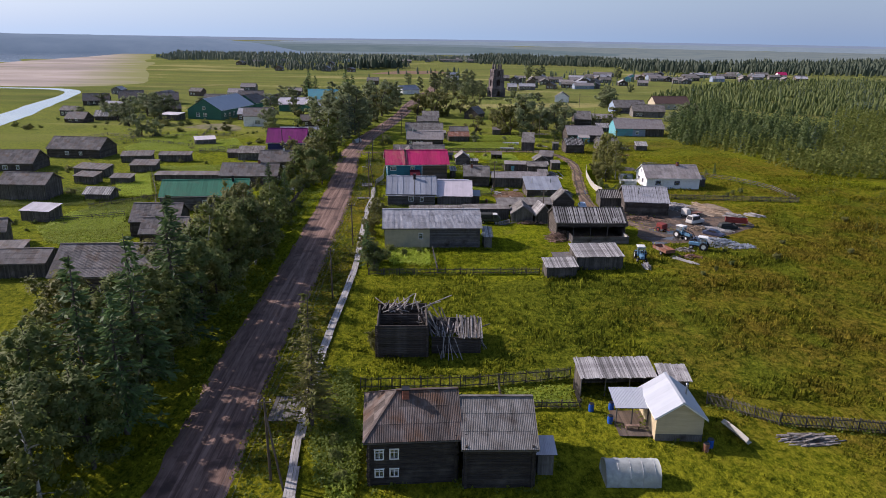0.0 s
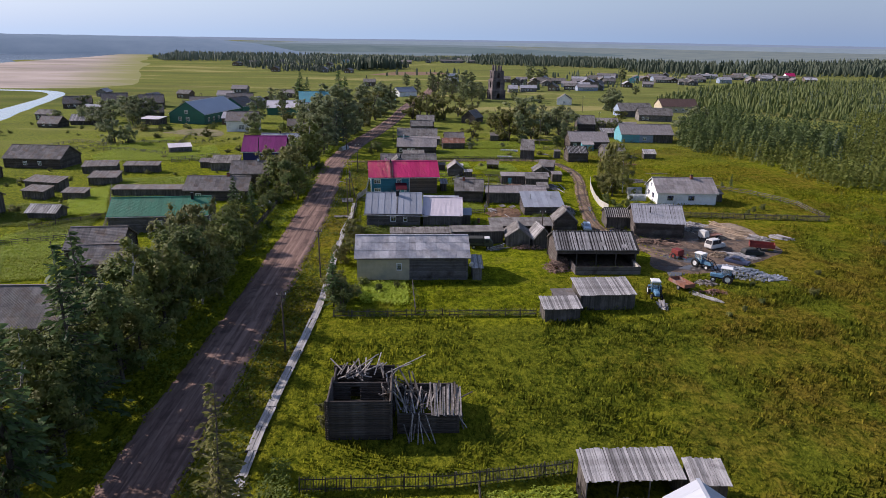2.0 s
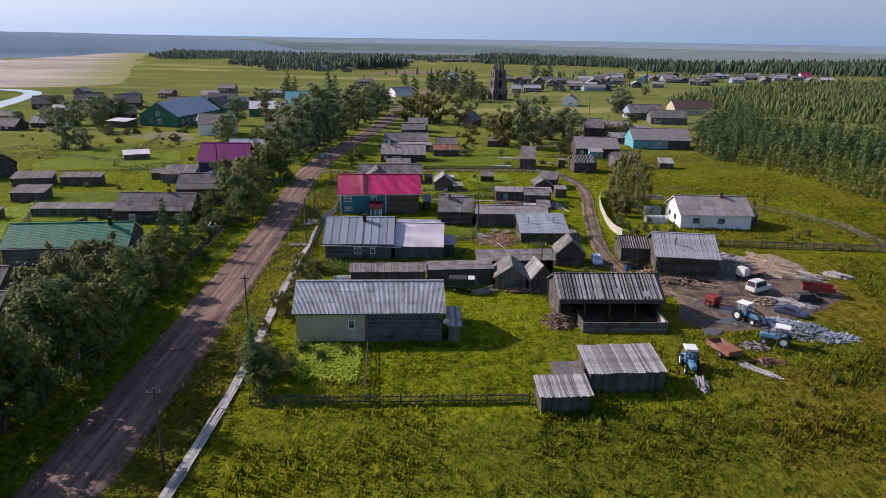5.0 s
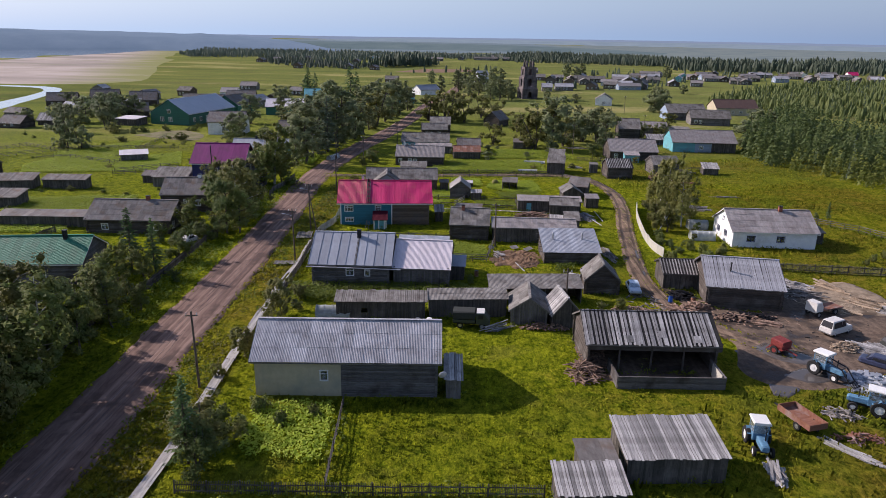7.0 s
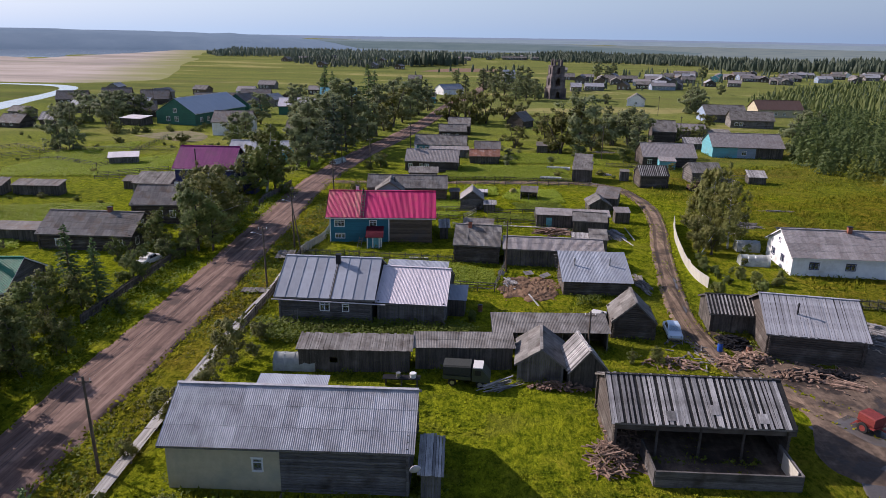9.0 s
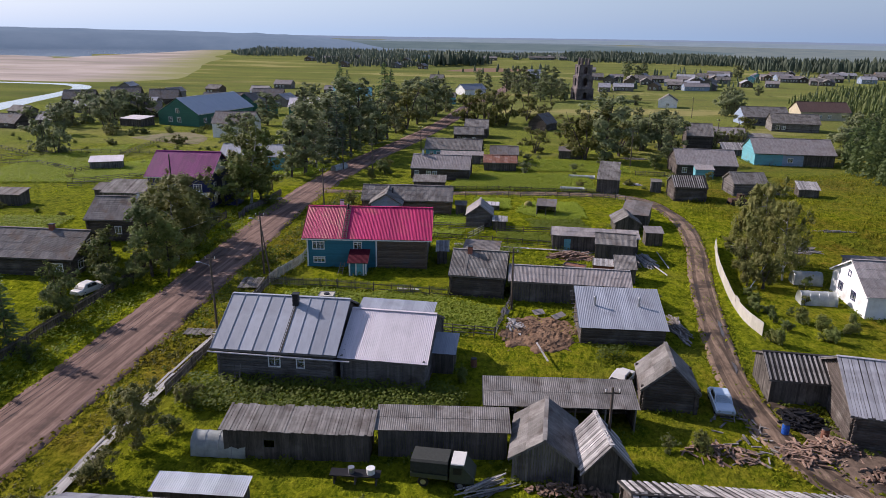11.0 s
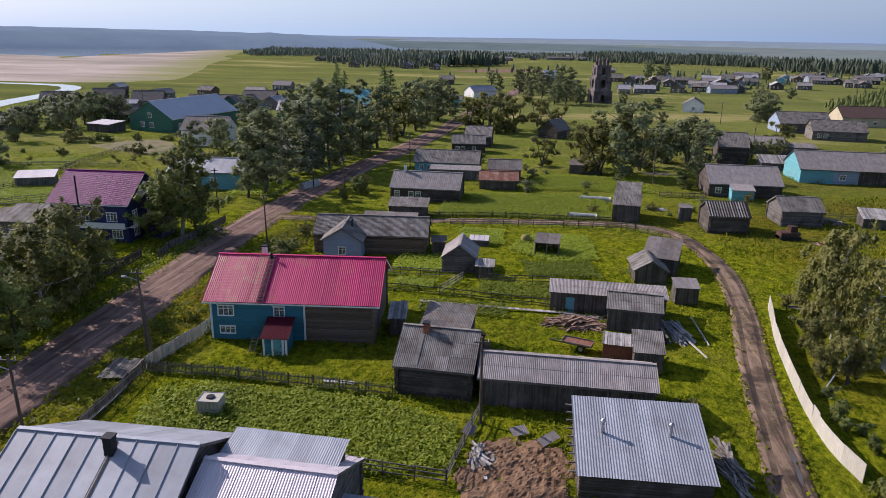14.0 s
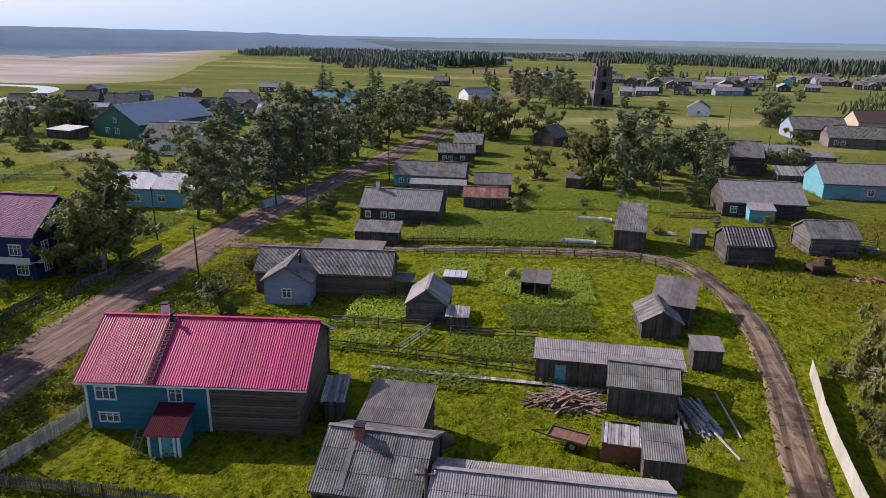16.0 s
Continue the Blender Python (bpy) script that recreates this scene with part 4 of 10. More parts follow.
patch("ground_yard", [(40, 158), (44, 140), (42, 131), (46, 127), (53, 127.5), (58, 131), (66, 136), (72, 142), (71, 150), (66, 156), (58, 159), (50, 147), (45, 151)], YARD, "wet black mud of a machinery yard", "ground", 0.06)
patch("ground_trodden", [(-106, 305), (-97, 323), (-83, 313), (-79, 295), (-93, 298)], TRODDEN, "trodden brown yard between western houses", "ground", 0.07, 1.9)
for pts in ([(-229, 580), (-241, 633), (-295, 769), (-379, 977), (-440, 1010), (-520, 870), (-540, 700), (-460, 520), (-285, 537)], [(-460, 520), (-520, 870), (-900, 890), (-1200, 800), (-1100, 560), (-700, 500)], [(-379, 977), (-430, 1120), (-500, 1330), (-545, 1330), (-525, 1080), (-510, 880)]):
    patch("ground_sand", pts, SAND, "pale sand flats beside the river", "sand", 0.15 + 0.0002 * pts[0][1], 3.0, 0.35)


def ribbon(name, path, material, label, z):
    """A strip of water; path: x, y, half width."""
    s = Shape()
    rows = smooth_path([p[:2] for p in path], 6.0)
    far = [0.0]
    for p, q in zip(path, path[1:]):
        far.append(far[-1] + math.hypot(q[0] - p[0], q[1] - p[1]))
    run, last = 0.0, rows[0][0]
    for p, d in rows:
        run += (p - last).length
        last = p
        hw = float(np.interp(run, far, [q[2] for q in path])) * (1 + 0.15 * noise.noise((p.x * 0.05, p.y * 0.05, 2)))
        for k in (-1, -0.5, 0, 0.5, 1):
            s.v.append((p.x + d.y * hw * k, p.y - d.x * hw * k, z + lie(p.x, p.y)))
    s.f = [(i * 5 + k, i * 5 + k + 1, (i + 1) * 5 + k + 1, (i + 1) * 5 + k) for i in range(len(rows) - 1) for k in range(4)]
    return solo(name, s, material, label, "river", kind="structure", smooth=True)


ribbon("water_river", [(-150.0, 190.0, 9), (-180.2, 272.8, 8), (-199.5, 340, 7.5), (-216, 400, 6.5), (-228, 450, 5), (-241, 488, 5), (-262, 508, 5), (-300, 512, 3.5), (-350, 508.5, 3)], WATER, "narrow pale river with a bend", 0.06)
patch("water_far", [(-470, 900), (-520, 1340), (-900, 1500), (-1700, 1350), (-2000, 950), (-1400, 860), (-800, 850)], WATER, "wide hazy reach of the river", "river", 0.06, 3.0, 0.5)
patch("ground_ploughed", [(-60, 772), (-20, 776), (22, 815), (10, 850), (-30, 845)], SOIL, "dark ploughed strip among far fields", "field", 0.1, 3.0, 0.3)
patch("ground_sawdust", [(60.4, 158.8), (68.5, 161.4), (71.2, 155.9), (70.0, 148.7), (64.7, 148.2), (62.5, 149.6), (60.2, 150.8), (59.5, 154.3)], SAWDUST, "tan sawdust trodden round timber stacks", "ground", 0.10, 1.4)
for pts in ([(43.5, 136.6), (47.3, 138.1), (49.9, 135.9), (47.1, 133.7), (44.0, 133.8)], [(44.6, 129.3), (47.4, 130.3), (47.3, 127.6), (45.1, 125.7), (43.9, 126.2)], [(46, 137.5), (48, 134), (51, 133.2), (52.5, 135), (50, 137.5), (48, 139)], [(46.5, 130.5), (48.5, 129), (51.5, 129.5), (52.5, 132), (49.5, 132.5)], [(40.2, 172), (40.8, 170), (41.6, 172), (41.3, 176), (40.6, 176.5)], [(38.9, 163), (39.6, 161.5), (40.3, 163), (39.9, 165)]):
    patch("water_puddle", pts, PUDDLE, "shallow muddy puddle reflecting the sky", "puddle", 0.085 if pts[0][0] > 45 else 0.02, 0.8, 0.1)


def far_ridge(name, material, dist, base, tops, label):
    """A wooded ridge on the horizon, along an arc; tops: height by bearing in degrees from y."""
    s = Shape()
    n = 160
    for i in range(n + 1):
        a = -55 + 110 * i / n
        h = np.interp(a, [t[0] for t in tops], [t[1] for t in tops])
        h += 0.05 * h * noise.noise((a * 0.9, dist, 0)) + 1.2 * noise.noise((a * 4, dist, 4))
        x, y = dist * math.sin(radians(a)), dist * math.cos(radians(a))
        k = 1.12
        s.v += [(x, y, base), (x * 1.03, y * 1.03, base + h * 0.7), (x * k, y * k, base + h)]
    s.f = [(3 * i + j, 3 * i + 3 + j, 3 * i + 4 + j, 3 * i + 1 + j) for i in range(n) for j in range(2)]
    return solo(name, s, material, label, "hills", kind="structure", smooth=True)


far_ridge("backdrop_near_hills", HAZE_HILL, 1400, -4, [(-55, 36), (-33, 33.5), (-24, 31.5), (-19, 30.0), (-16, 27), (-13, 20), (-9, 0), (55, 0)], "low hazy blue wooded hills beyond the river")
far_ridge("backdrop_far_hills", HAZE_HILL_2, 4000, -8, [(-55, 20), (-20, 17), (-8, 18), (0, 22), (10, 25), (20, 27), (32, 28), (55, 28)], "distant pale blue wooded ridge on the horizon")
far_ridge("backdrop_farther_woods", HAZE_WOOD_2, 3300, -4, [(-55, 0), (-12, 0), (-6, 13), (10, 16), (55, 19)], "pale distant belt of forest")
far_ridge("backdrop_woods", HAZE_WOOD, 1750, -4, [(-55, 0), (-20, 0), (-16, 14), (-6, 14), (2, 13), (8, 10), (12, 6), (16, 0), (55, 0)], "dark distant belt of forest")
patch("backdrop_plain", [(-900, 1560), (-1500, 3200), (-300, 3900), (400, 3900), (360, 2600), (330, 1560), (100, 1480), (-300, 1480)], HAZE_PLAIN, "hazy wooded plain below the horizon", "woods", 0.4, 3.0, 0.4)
# far open field, its pale haze put into colour and glow
patch("backdrop_bog", [(250, 1450), (330, 2000), (350, 3100), (1500, 3000), (2600, 2400), (2200, 1500), (1200, 1250), (600, 1180)], HAZE_FIELD, "pale hazy open field between far forests", "bog", 0.5, 3.0, 0.4)


# ---- buildings ----
def glaze(house, frames, side, wins, color=None, casing=0.11):
    for x, z, w, h, panes in wins:
        window_unit(house, frames[side], x, z, w, h, casing, color, panes)


def home(name, label, corner, rot, length, depth, eave, ridge, style, mat, roof, roof_mat, wins=None, category="house", color=None, over=(0.4, 0.4), trim=None, casing=0.11, **more):
    """A gabled house with the same walls all round and windows by side."""
    wins = wins or {}
    holes = {k: [w[:4] for w in v] for k, v in wins.items()}
    styles = style if isinstance(style, tuple) else (style,) * 4
    mats = mat if isinstance(mat, tuple) else (mat,) * 4
    house, frames, dims = building(name, label, category, corner, rot, length, depth, eave, ridge, styles, mats, roof, roof_mat, over, holes, trim, **more)
    for k, v in wins.items():
        glaze(house, frames, k, v, color, casing)
    return house, frames, dims


def front_walls(house, frames, wh, pieces):
    """A front made of stretches: x0, x1, style, material, windows."""
    for x0, x1, style, mat, wins in pieces:
        s = wall_shape(x1 - x0, wh - 0.02, style, [(w[0] - x0, *w[1:4]) for w in wins])
        ob = part("wall", s, mat, house, "", frames["front"] @ pose(x0, 0, 0))
        if style != "plaster":
            tagged(ob, kind="stuff")
        glaze(house, frames, "front", wins)


def corner_trim(house, places, h, material=None):
    for x, y in places:
        s = Shape()
        s.box(x - 0.09, x + 0.09, y - 0.09, y + 0.09, -0.2, h)
        part("corner_board", s, material or WHITE, house)


# the dark two-storey house at the start of the street, with a half-hipped end
h, fr, (wl, wd, wh, tan) = home("log_house", "two-storey dark log house with mossy brown slate roof", (-5.1, 51.5), 4.0, 8.6, 8.7, 4.45, 7.05, "log", LOG_BLACK, "slate", SLATE_BROWN,
    {"front": [(0.55, 2.6, 0.62, 0.85, 2), (1.85, 2.6, 0.62, 0.85, 2), (0.55, 0.85, 0.62, 0.65, 2), (1.85, 0.85, 0.62, 0.65, 2)], "left": [(1.0, 2.6, 0.62, 0.85, 2), (3.2, 2.6, 0.62, 0.85, 2), (5.4, 2.6, 0.62, 0.85, 2)]}, over=(0.5, 0.5))
chimney(h, 3.3, wd / 2 - 0.6, 6.1, 7.5, 0.6)


def cut_away(ob, co, no):
    """Takes away what lies beyond a plane given in the house's frame."""
    m = ob.matrix_basis.inverted()
    bm = bmesh.new()
    bm.from_mesh(ob.data)
    bmesh.ops.bisect_plane(bm, geom=bm.verts[:] + bm.edges[:] + bm.faces[:], plane_co=m @ Vector(co), plane_no=m.to_3x3() @ Vector(no), clear_outer=True)
    bm.to_mesh(ob.data)
    bm.free()


# the roof's street end is hipped
hip = roof_shape(8.7, math.hypot(3.0, 2.6), "slate", 3)
hip_ob = part("roof_hip", hip, SLATE_BROWN, h, "mossy hipped end of a slate roof", pose(-0.5, wd + 0.5, 4.5, 0, 0, 270) @ pose(0, 0, 0, math.degrees(math.atan(2.6 / 3.0)), 0, 0))
tagged(hip_ob, kind="stuff")
cut_away(hip_ob, (-0.5, -0.5, 0), (4.35, -3.0, 0))
cut_away(hip_ob, (-0.5, wd + 0.5, 0), (4.35, 3.0, 0))
slopes = [o for o in h.children if o.name.startswith("roof_slope")]
cut_away(slopes[0], (-0.5, -0.5, 0), (-4.35, 3.0, 0))
cut_away(slopes[1], (-0.5, wd + 0.5, 0), (-4.35, -3.0, 0))
cut_away([o for o in h.children if o.name.startswith("wall")][3], (0, 0, 4.62), (0, 0, 1))
cut_away([o for o in h.children if o.name.startswith("ridge_cap")][0], (2.45, 0, 0), (-1, 0, 0))
for o in [o for o in h.children if o.name.startswith("bargeboard")][:2]:
    bpy.data.objects.remove(o)
for y0, y1 in ((-0.5, wd / 2), (wd + 0.5, wd / 2)):
    s = Shape()
    s.beam((-0.5, y0, 4.56), (2.5, y1, 7.16), 0.2, 0.04)
    part("hip_cap", s, SLATE_BROWN, h)
home("log_outbuilding", "dark log rear wing with grey slate roof", (3.3, 51.2), 0.5, 6.7, 9.2, 4.0, 6.6, "log", LOG_BLACK, "slate", SLATE_OLD)
lean_to("privy_shed", "small grey board lean-to with tin roof", "shed", (10.1, 53.2), 0, 1.9, 2.4, 2.2, 2.7, ("board",) * 4, (BOARD,) * 4, "fine", ZINC_PALE)

# the cream cottage and its sheds
h, fr, (wl, wd, wh, tan) = home("cottage", "small cream cottage with shiny pale tin roof", (27.7, 58.5), 90 - 2, 6.4, 5.2, 2.55, 4.35, "clap", CREAM_PAINT, "flat", BLUE_ZINC, {"right": []}, over=(0.35, 0.3), trim=WHITE)
pipe(h, 3.2, 0.9, 2.8, 4.6)
s = Shape()
s.box(0.0, wd, -0.06, -0.03, -0.2, 0.8)
part("plinth", s, BOARD, h, "grey board skirting", fr["left"])
sh, fr2, dims = lean_to("canopy", "white tin canopy over a wooden deck", "canopy", (19.3, 61.2), -1.3, 3.7, 3.5, 2.3, 2.8, (None,) * 4, (BOARD,) * 4, "fine", BLUE_ZINC, open_front=True)
s = Shape()
s.box(0, 0.175, -1.9, 3.0, 0.18, 0.22)
deck = s.mesh("deck_board", LOG_BROWN)
for i in range(18):
    shared("deck_board", deck, sh, pose(i * 0.19, 0, 0))
s = Shape()
s.box(0.8, 2.2, -0.8, -0.4, 0.62, 0.67), s.box(0.85, 0.93, -0.78, -0.42, 0.2, 0.62), s.box(2.07, 2.15, -0.78, -0.42, 0.2, 0.62)
solo("garden_bench", s, SCRAP_RED, "plain brown wooden bench on the deck", "bench", pose(19.6, 61.4, 0, 0, 0, -1.3))
lean_to("open_shed", "long open-fronted grey shed with plank roof", "shed", (17.1, 67.5), 2, 8.6, 3.6, 2.3, 3.0, (None, "board", "board", "board"), (BOARD_DARK,) * 4, "loose", PLANK, open_front=True)
lean_to("plank_shed", "low grey shed with bleached roof", "shed", (25.9, 67.2), -3, 3.4, 3.2, 2.2, 2.7, ("board",) * 4, (BOARD_DARK,) * 4, "planks", PLANK)

# the long house with a plastered half
h, fr, (wl, wd, wh, tan) = building("long_house", "long house, half cream plaster, half grey logs, slate roof", "house", (-7.8, 122.4), 2.6, 18.5, 9.3, 3.75, 6.3, (None, "log", "log", "plaster"), (LOG, LOG, LOG, CREAM), "slate", SLATE, (0.45, 0.45), {}, BOARD)
front_walls(h, fr, wh, [(0.0, 8.3, "plaster", CREAM, [(6.35, 1.75, 0.62, 0.95, 1)]), (8.3, wl, "log", LOG, [])])
lean_to("lean_to_shed", "narrow grey board shed against a gable", "shed", (10.9, 123.2), 2.6, 1.9, 3.4, 2.1, 3.3, ("board",) * 4, (BOARD,) * 4, "planks", PLANK)

lean_to("tin_porch", "small porch with pale tin roof behind a house", "porch", (-4.7, 134.3), 2.6, 6.3, 1.8, 2.3, 2.6, ("board",) * 4, (BOARD_DARK,) * 4, "fine", ZINC, 0.2)
bench = thing("workbench", "dark workbench with white tubs behind a house", "bench", pose(5.7, 139.7, 0, 0, 0, 3))
s = Shape()
s.box(0, 3.6, 0, 0.9, 0.72, 0.80)
part("top", s, METAL_DARK, bench)
s = Shape()
s.box(-0.05, 0.05, -0.35, 0.35, 0, 0.72)
leg = s.mesh("leg", BOARD_DARK)
for x in (0.3, 1.8, 3.3):
    shared("leg", leg, bench, pose(x, 0.45, 0))
for x, r, mat in ((1.5, 0.22, STEEL), (2.9, 0.3, WHITE)):
    s = Shape()
    s.tube((x, 0.45, 0.80), (x, 0.45, 1.25), r, r * 1.1, 12)
    part("tub", s, mat, bench)

# the house with standing-seam roof
h, fr, (wl, wd, wh, tan) = building("seam_roof_house", "weathered log house with standing-seam zinc roof", "house", (-8.9, 152.9), 0.9, 11.6, 12.0, 3.31, 6.35, (None, "log", "log", "log"), (LOG,) * 4, "flat", ZINC, (0.5, 0.55), {}, BOARD)
front_walls(h, fr, wh, [(0.0, wl, "log", LOG, [(4.75, 1.75, 0.95, 0.95, 2), (7.35, 1.75, 0.6, 0.75, 1)])])
pan = 11.6 / 9
run = math.hypot(6.0, 3.04)
ang = math.degrees(math.atan(3.04 / 6.0))
s = Shape()
s.box(0.02, pan - 0.02, 0, run, 0.03, 0.045), s.box(-0.02, 0.02, 0, run, 0.03, 0.10)
me = s.mesh("roof_panel", ZINC)
for i in range(9):
    shared("roof_panel", me, h, pose(-0.5, -0.55, 3.36, ang, 0, 0) @ pose(i * pan, 0, 0))
chimney(h, 6.0, wd / 2 - 0.9, 5.4, 7.0, 0.55, METAL_DARK)
s = Shape()
s.box(6.35, 6.6, 0, run - 0.3, 0.06, 0.09)
part("roof_walkway", s, BOARD_DARK, h, "dark board laid down the roof", pose(-0.5, -0.55, 3.36, ang, 0, 0))
s = Shape()
s.tube((-0.7, -0.75, 3.15), (12.3, -0.75, 2.95), 0.07, 0.07, 8)
part("gutter", s, ZINC_PALE, h, "pale metal gutter along the eave")
s = Shape()
for x in (5.5 - 3.2, 6.0 - 3.2):
    s.beam((x, -0.75, 0), (x, -0.18, 2.1), 0.07, 0.06)
for k in range(6):
    s.beam((2.3, -0.68 + 0.088 * k, 0.3 + 0.32 * k), (2.8, -0.68 + 0.088 * k, 0.3 + 0.32 * k), 0.05)
solo("wall_ladder", s, BOARD, "short grey ladder leaning on a log wall", "ladder", pose(-8.9, 152.9, 0, 0, 0, 0.9))
home("barn_wing", "log barn wing with pale corrugated sheet roof", (2.6, 153.6), -1.5, 8.2, 11.0, 2.85, 5.45, ("board", "log", "log", "log"), LOG, "fine", GLARE_SHEET, category="barn", over=(0.3, 0.4))
lean_to("rear_lean_to", "tall board lean-to with pale tin roof behind a barn", "shed", (2.7, 160.1), -1.5, 7.6, 3.4, 4.4, 4.9, ("board",) * 4, (BOARD_DARK,) * 4, "fine", ZINC)
lean_to("side_shed", "small grey board shed with sloping tin roof", "shed", (10.3, 157.4), -1.5, 2.6, 3.2, 2.1, 2.9, ("board",) * 4, (BOARD_DARK,) * 4, "fine", ZINC)

# the blue house with the red roof
h, fr, (wl, wd, wh, tan) = building("red_roof_house", "teal and bare-log house with bright red metal roof", "house", (-10.85, 185.5), 6.0, 17.6, 11.4, 4.05, 7.2, (None, "log", "log", "clap"), (LOG_BROWN, LOG_BROWN, LOG_BROWN, TEAL_PAINT), "sheet", RED_SHEET, (0.7, 0.55), {"left": [(2, 2.5, 0.9, 1.05), (5, 2.5, 0.9, 1.05), (8, 2.5, 0.9, 1.05)]}, WHITE)
glaze(h, fr, "left", [(2, 2.5, 0.9, 1.05, 2), (5, 2.5, 0.9, 1.05, 2), (8, 2.5, 0.9, 1.05, 2)])
front_walls(h, fr, wh, [(0.0, 9.35, "clap", TEAL_PAINT, [(0.75, 2.55, 1.45, 0.95, 3), (0.85, 0.65, 1.4, 0.65, 3), (6.35, 2.55, 0.95, 0.95, 2)]), (9.35, wl, "log", LOG_BROWN, [])])
corner_trim(h, [(0, -0.04), (9.35, -0.04)], wh - 0.1)
run = math.hypot(5.7, 3.15)
ang = math.degrees(math.atan(3.15 / 5.7))
slope = pose(-0.7, -0.55, 4.10, ang, 0, 0)
s = Shape()
s.wave(4.3, 5.35, 0.02, run - 0.05, 0.045, 0.03, 0.2, 0.022)
part("roof_sheet", s, RED_FADED, h, "rusty faded strip of red sheeting", slope)
s = Shape()
s.wave(0.02, 4.28, 0.02, run - 0.05, 0.042, 0.03, 0.2, 0.022)
part("roof_sheet", s, RED_WORN, h, "worn pinkish red sheeting", slope)
s = Shape()
for x in (5.45, 6.0):
    s.box(x, x + 0.09, 0.1, run - 0.2, 0.08, 0.16)
for k in range(17):
    s.box(5.5, 6.05, 0.25 + k * 0.36, 0.33 + k * 0.36, 0.12, 0.19)
part("roof_ladder", s, BOARD_DARK, h, "dark wooden ladder fixed on the roof", slope)
pipe(h, 5.0, wd / 2 - 0.5, 6.4, 7.6, 0.13, METAL_DARK)
chimney(h, 3.9, wd / 2 + 0.9, 6.5, 7.9, 0.5, WHITEWASH)
# its porch
p, fr2, (pl, pd, pa, pt) = lean_to("porch", "teal board porch with maroon sheet roof", "porch", (-4.0, 183.0), 6.0, 2.75, 3.1, 1.75, 2.75, ("clap", "clap", None, "clap"), (TEAL_PAINT,) * 4, "fine", MAROON, 0.3)
corner_trim(p, [(0, 0), (pl, 0), (0.85, -0.03), (1.85, -0.03)], 1.7)
door_unit(p, fr2["front"], 0.92, 0.85, 1.65, AQUA_PAINT)
s = Shape()
s.beam((-0.7, 0.3, 0), (-0.35, 1.2, 1.5), 0.07), s.beam((-1.25, 0.3, 0), (-0.9, 1.2, 1.5), 0.07)
for k in range(5):
    t = 0.12 + k * 0.18
    s.beam((-0.7 + 0.35 * t, 0.3 + 0.9 * t, 1.5 * t), (-1.25 + 0.35 * t, 0.3 + 0.9 * t, 1.5 * t), 0.05)
solo("step_ladder", s, BOARD, "short grey wooden ladder leaning by a porch", "ladder", pose(-4.1, 183.2, 0, 0, 0, 6))
lean_to("entry_shed", "small dark board lean-to on a log gable", "shed", (6.9, 189.7), 6.0, 1.8, 3.0, 1.9, 2.6, ("board",) * 4, (BOARD_DARK,) * 4, "planks", PLANK)

# grey house and long annex
h, fr, (wl, wd, wh, tan) = home("grey_house", "small grey log house with old slate roof", (9.9, 177.9), -2.6, 7.0, 8.2, 2.7, 4.8, "log", LOG_DARK, "slate", SLATE_OLD, over=(0.35, 0.4))
chimney(h, 1.9, wd / 2 - 0.5, 4.0, 5.4, 0.55)
s = Shape()
s.box(1.75, 2.15, 0.3, 3.6, 0.06, 0.08)
part("roof_flashing", s, SLATE_OLD, h, "strip of dull tin below the chimney", pose(-0.35, -0.4, 2.75, math.degrees(math.atan(2.1 / 4.1)), 0, 0))
home("long_annex", "long grey board barn with pale slate roof", (17.2, 177.3), -0.4, 14.6, 5.6, 2.55, 3.7, "board", BOARD_DARK, "slate", SLATE_PINK, category="barn", over=(0.3, 0.3))
lean_to("slate_shed", "grey slate-roofed log shed with stovepipe", "shed", (10.6, 186.6), -4, 5.0, 4.8, 2.5, 3.4, ("log",) * 4, (LOG_DARK,) * 4, "slate", SLATE_DARK)

# shed with bright corrugated roof
h, fr, (wl, wd, wh, tan) = lean_to("tin_roof_shed", "dark log shed with bright corrugated tin roof", "shed", (24.9, 166.3), 2.0, 9.2, 7.2, 1.8, 3.8, ("log",) * 4, (LOG_DARK,) * 4, "sheet", ZINC, 0.3)
pipe(h, 1.7, 3.5, 2.6, 3.9, 0.12), pipe(h, 6.4, 3.6, 2.6, 3.9, 0.12)
s = Shape()
s.box(-0.75, -0.25, 0.2, 0.3, 1.75, 1.83)
batten = s.mesh("batten_end", BOARD)
for k in range(9):
    shared("batten_end", batten, h, pose(0, k * 0.75, k * 0.2))

# cattle pen with striped plank roof
h, fr, (wl, wd, wh, tan) = building("pen_barn", "dark log barn, tar-paper roof striped with pale planks", "barn", (25.5, 130.0), 1.3, 14.4, 8.4, 3.2, 5.3, (None, "log", "log", "log"), (LOG_DARK,) * 4, "flat", TAR, (0.4, 0.4), {}, BOARD)
run, ang = math.hypot(4.2, 2.1), math.degrees(math.atan(2.1 / 4.2))
rnd = random.Random(4)
s = Shape()
s.box(0, 0.2, -0.1, run + 0.1, 0.04, 0.075)
me = s.mesh("roof_plank", PLANK)
s = Shape()
s.box(0, 0.27, 0.0, run - 0.05, 0.04, 0.07)
me2 = s.mesh("roof_plank", PLANK)
for slope in (pose(-0.4, -0.4, 3.25, ang, 0, 0), pose(wl + 0.4, wd + 0.4, 3.25, 0, 0, 180) @ pose(0, 0, 0, ang, 0, 0)):
    x = 0.05
    while x < 14.1:
        shared("roof_plank", me if rnd.random() < 0.6 else me2, h, slope @ pose(x, rnd.uniform(-0.12, 0.1), rnd.uniform(0, 0.02), 0, 0, rnd.uniform(-0.8, 0.8)))
        x += rnd.choice((0.24, 0.42, 0.44, 0.46, 0.5))
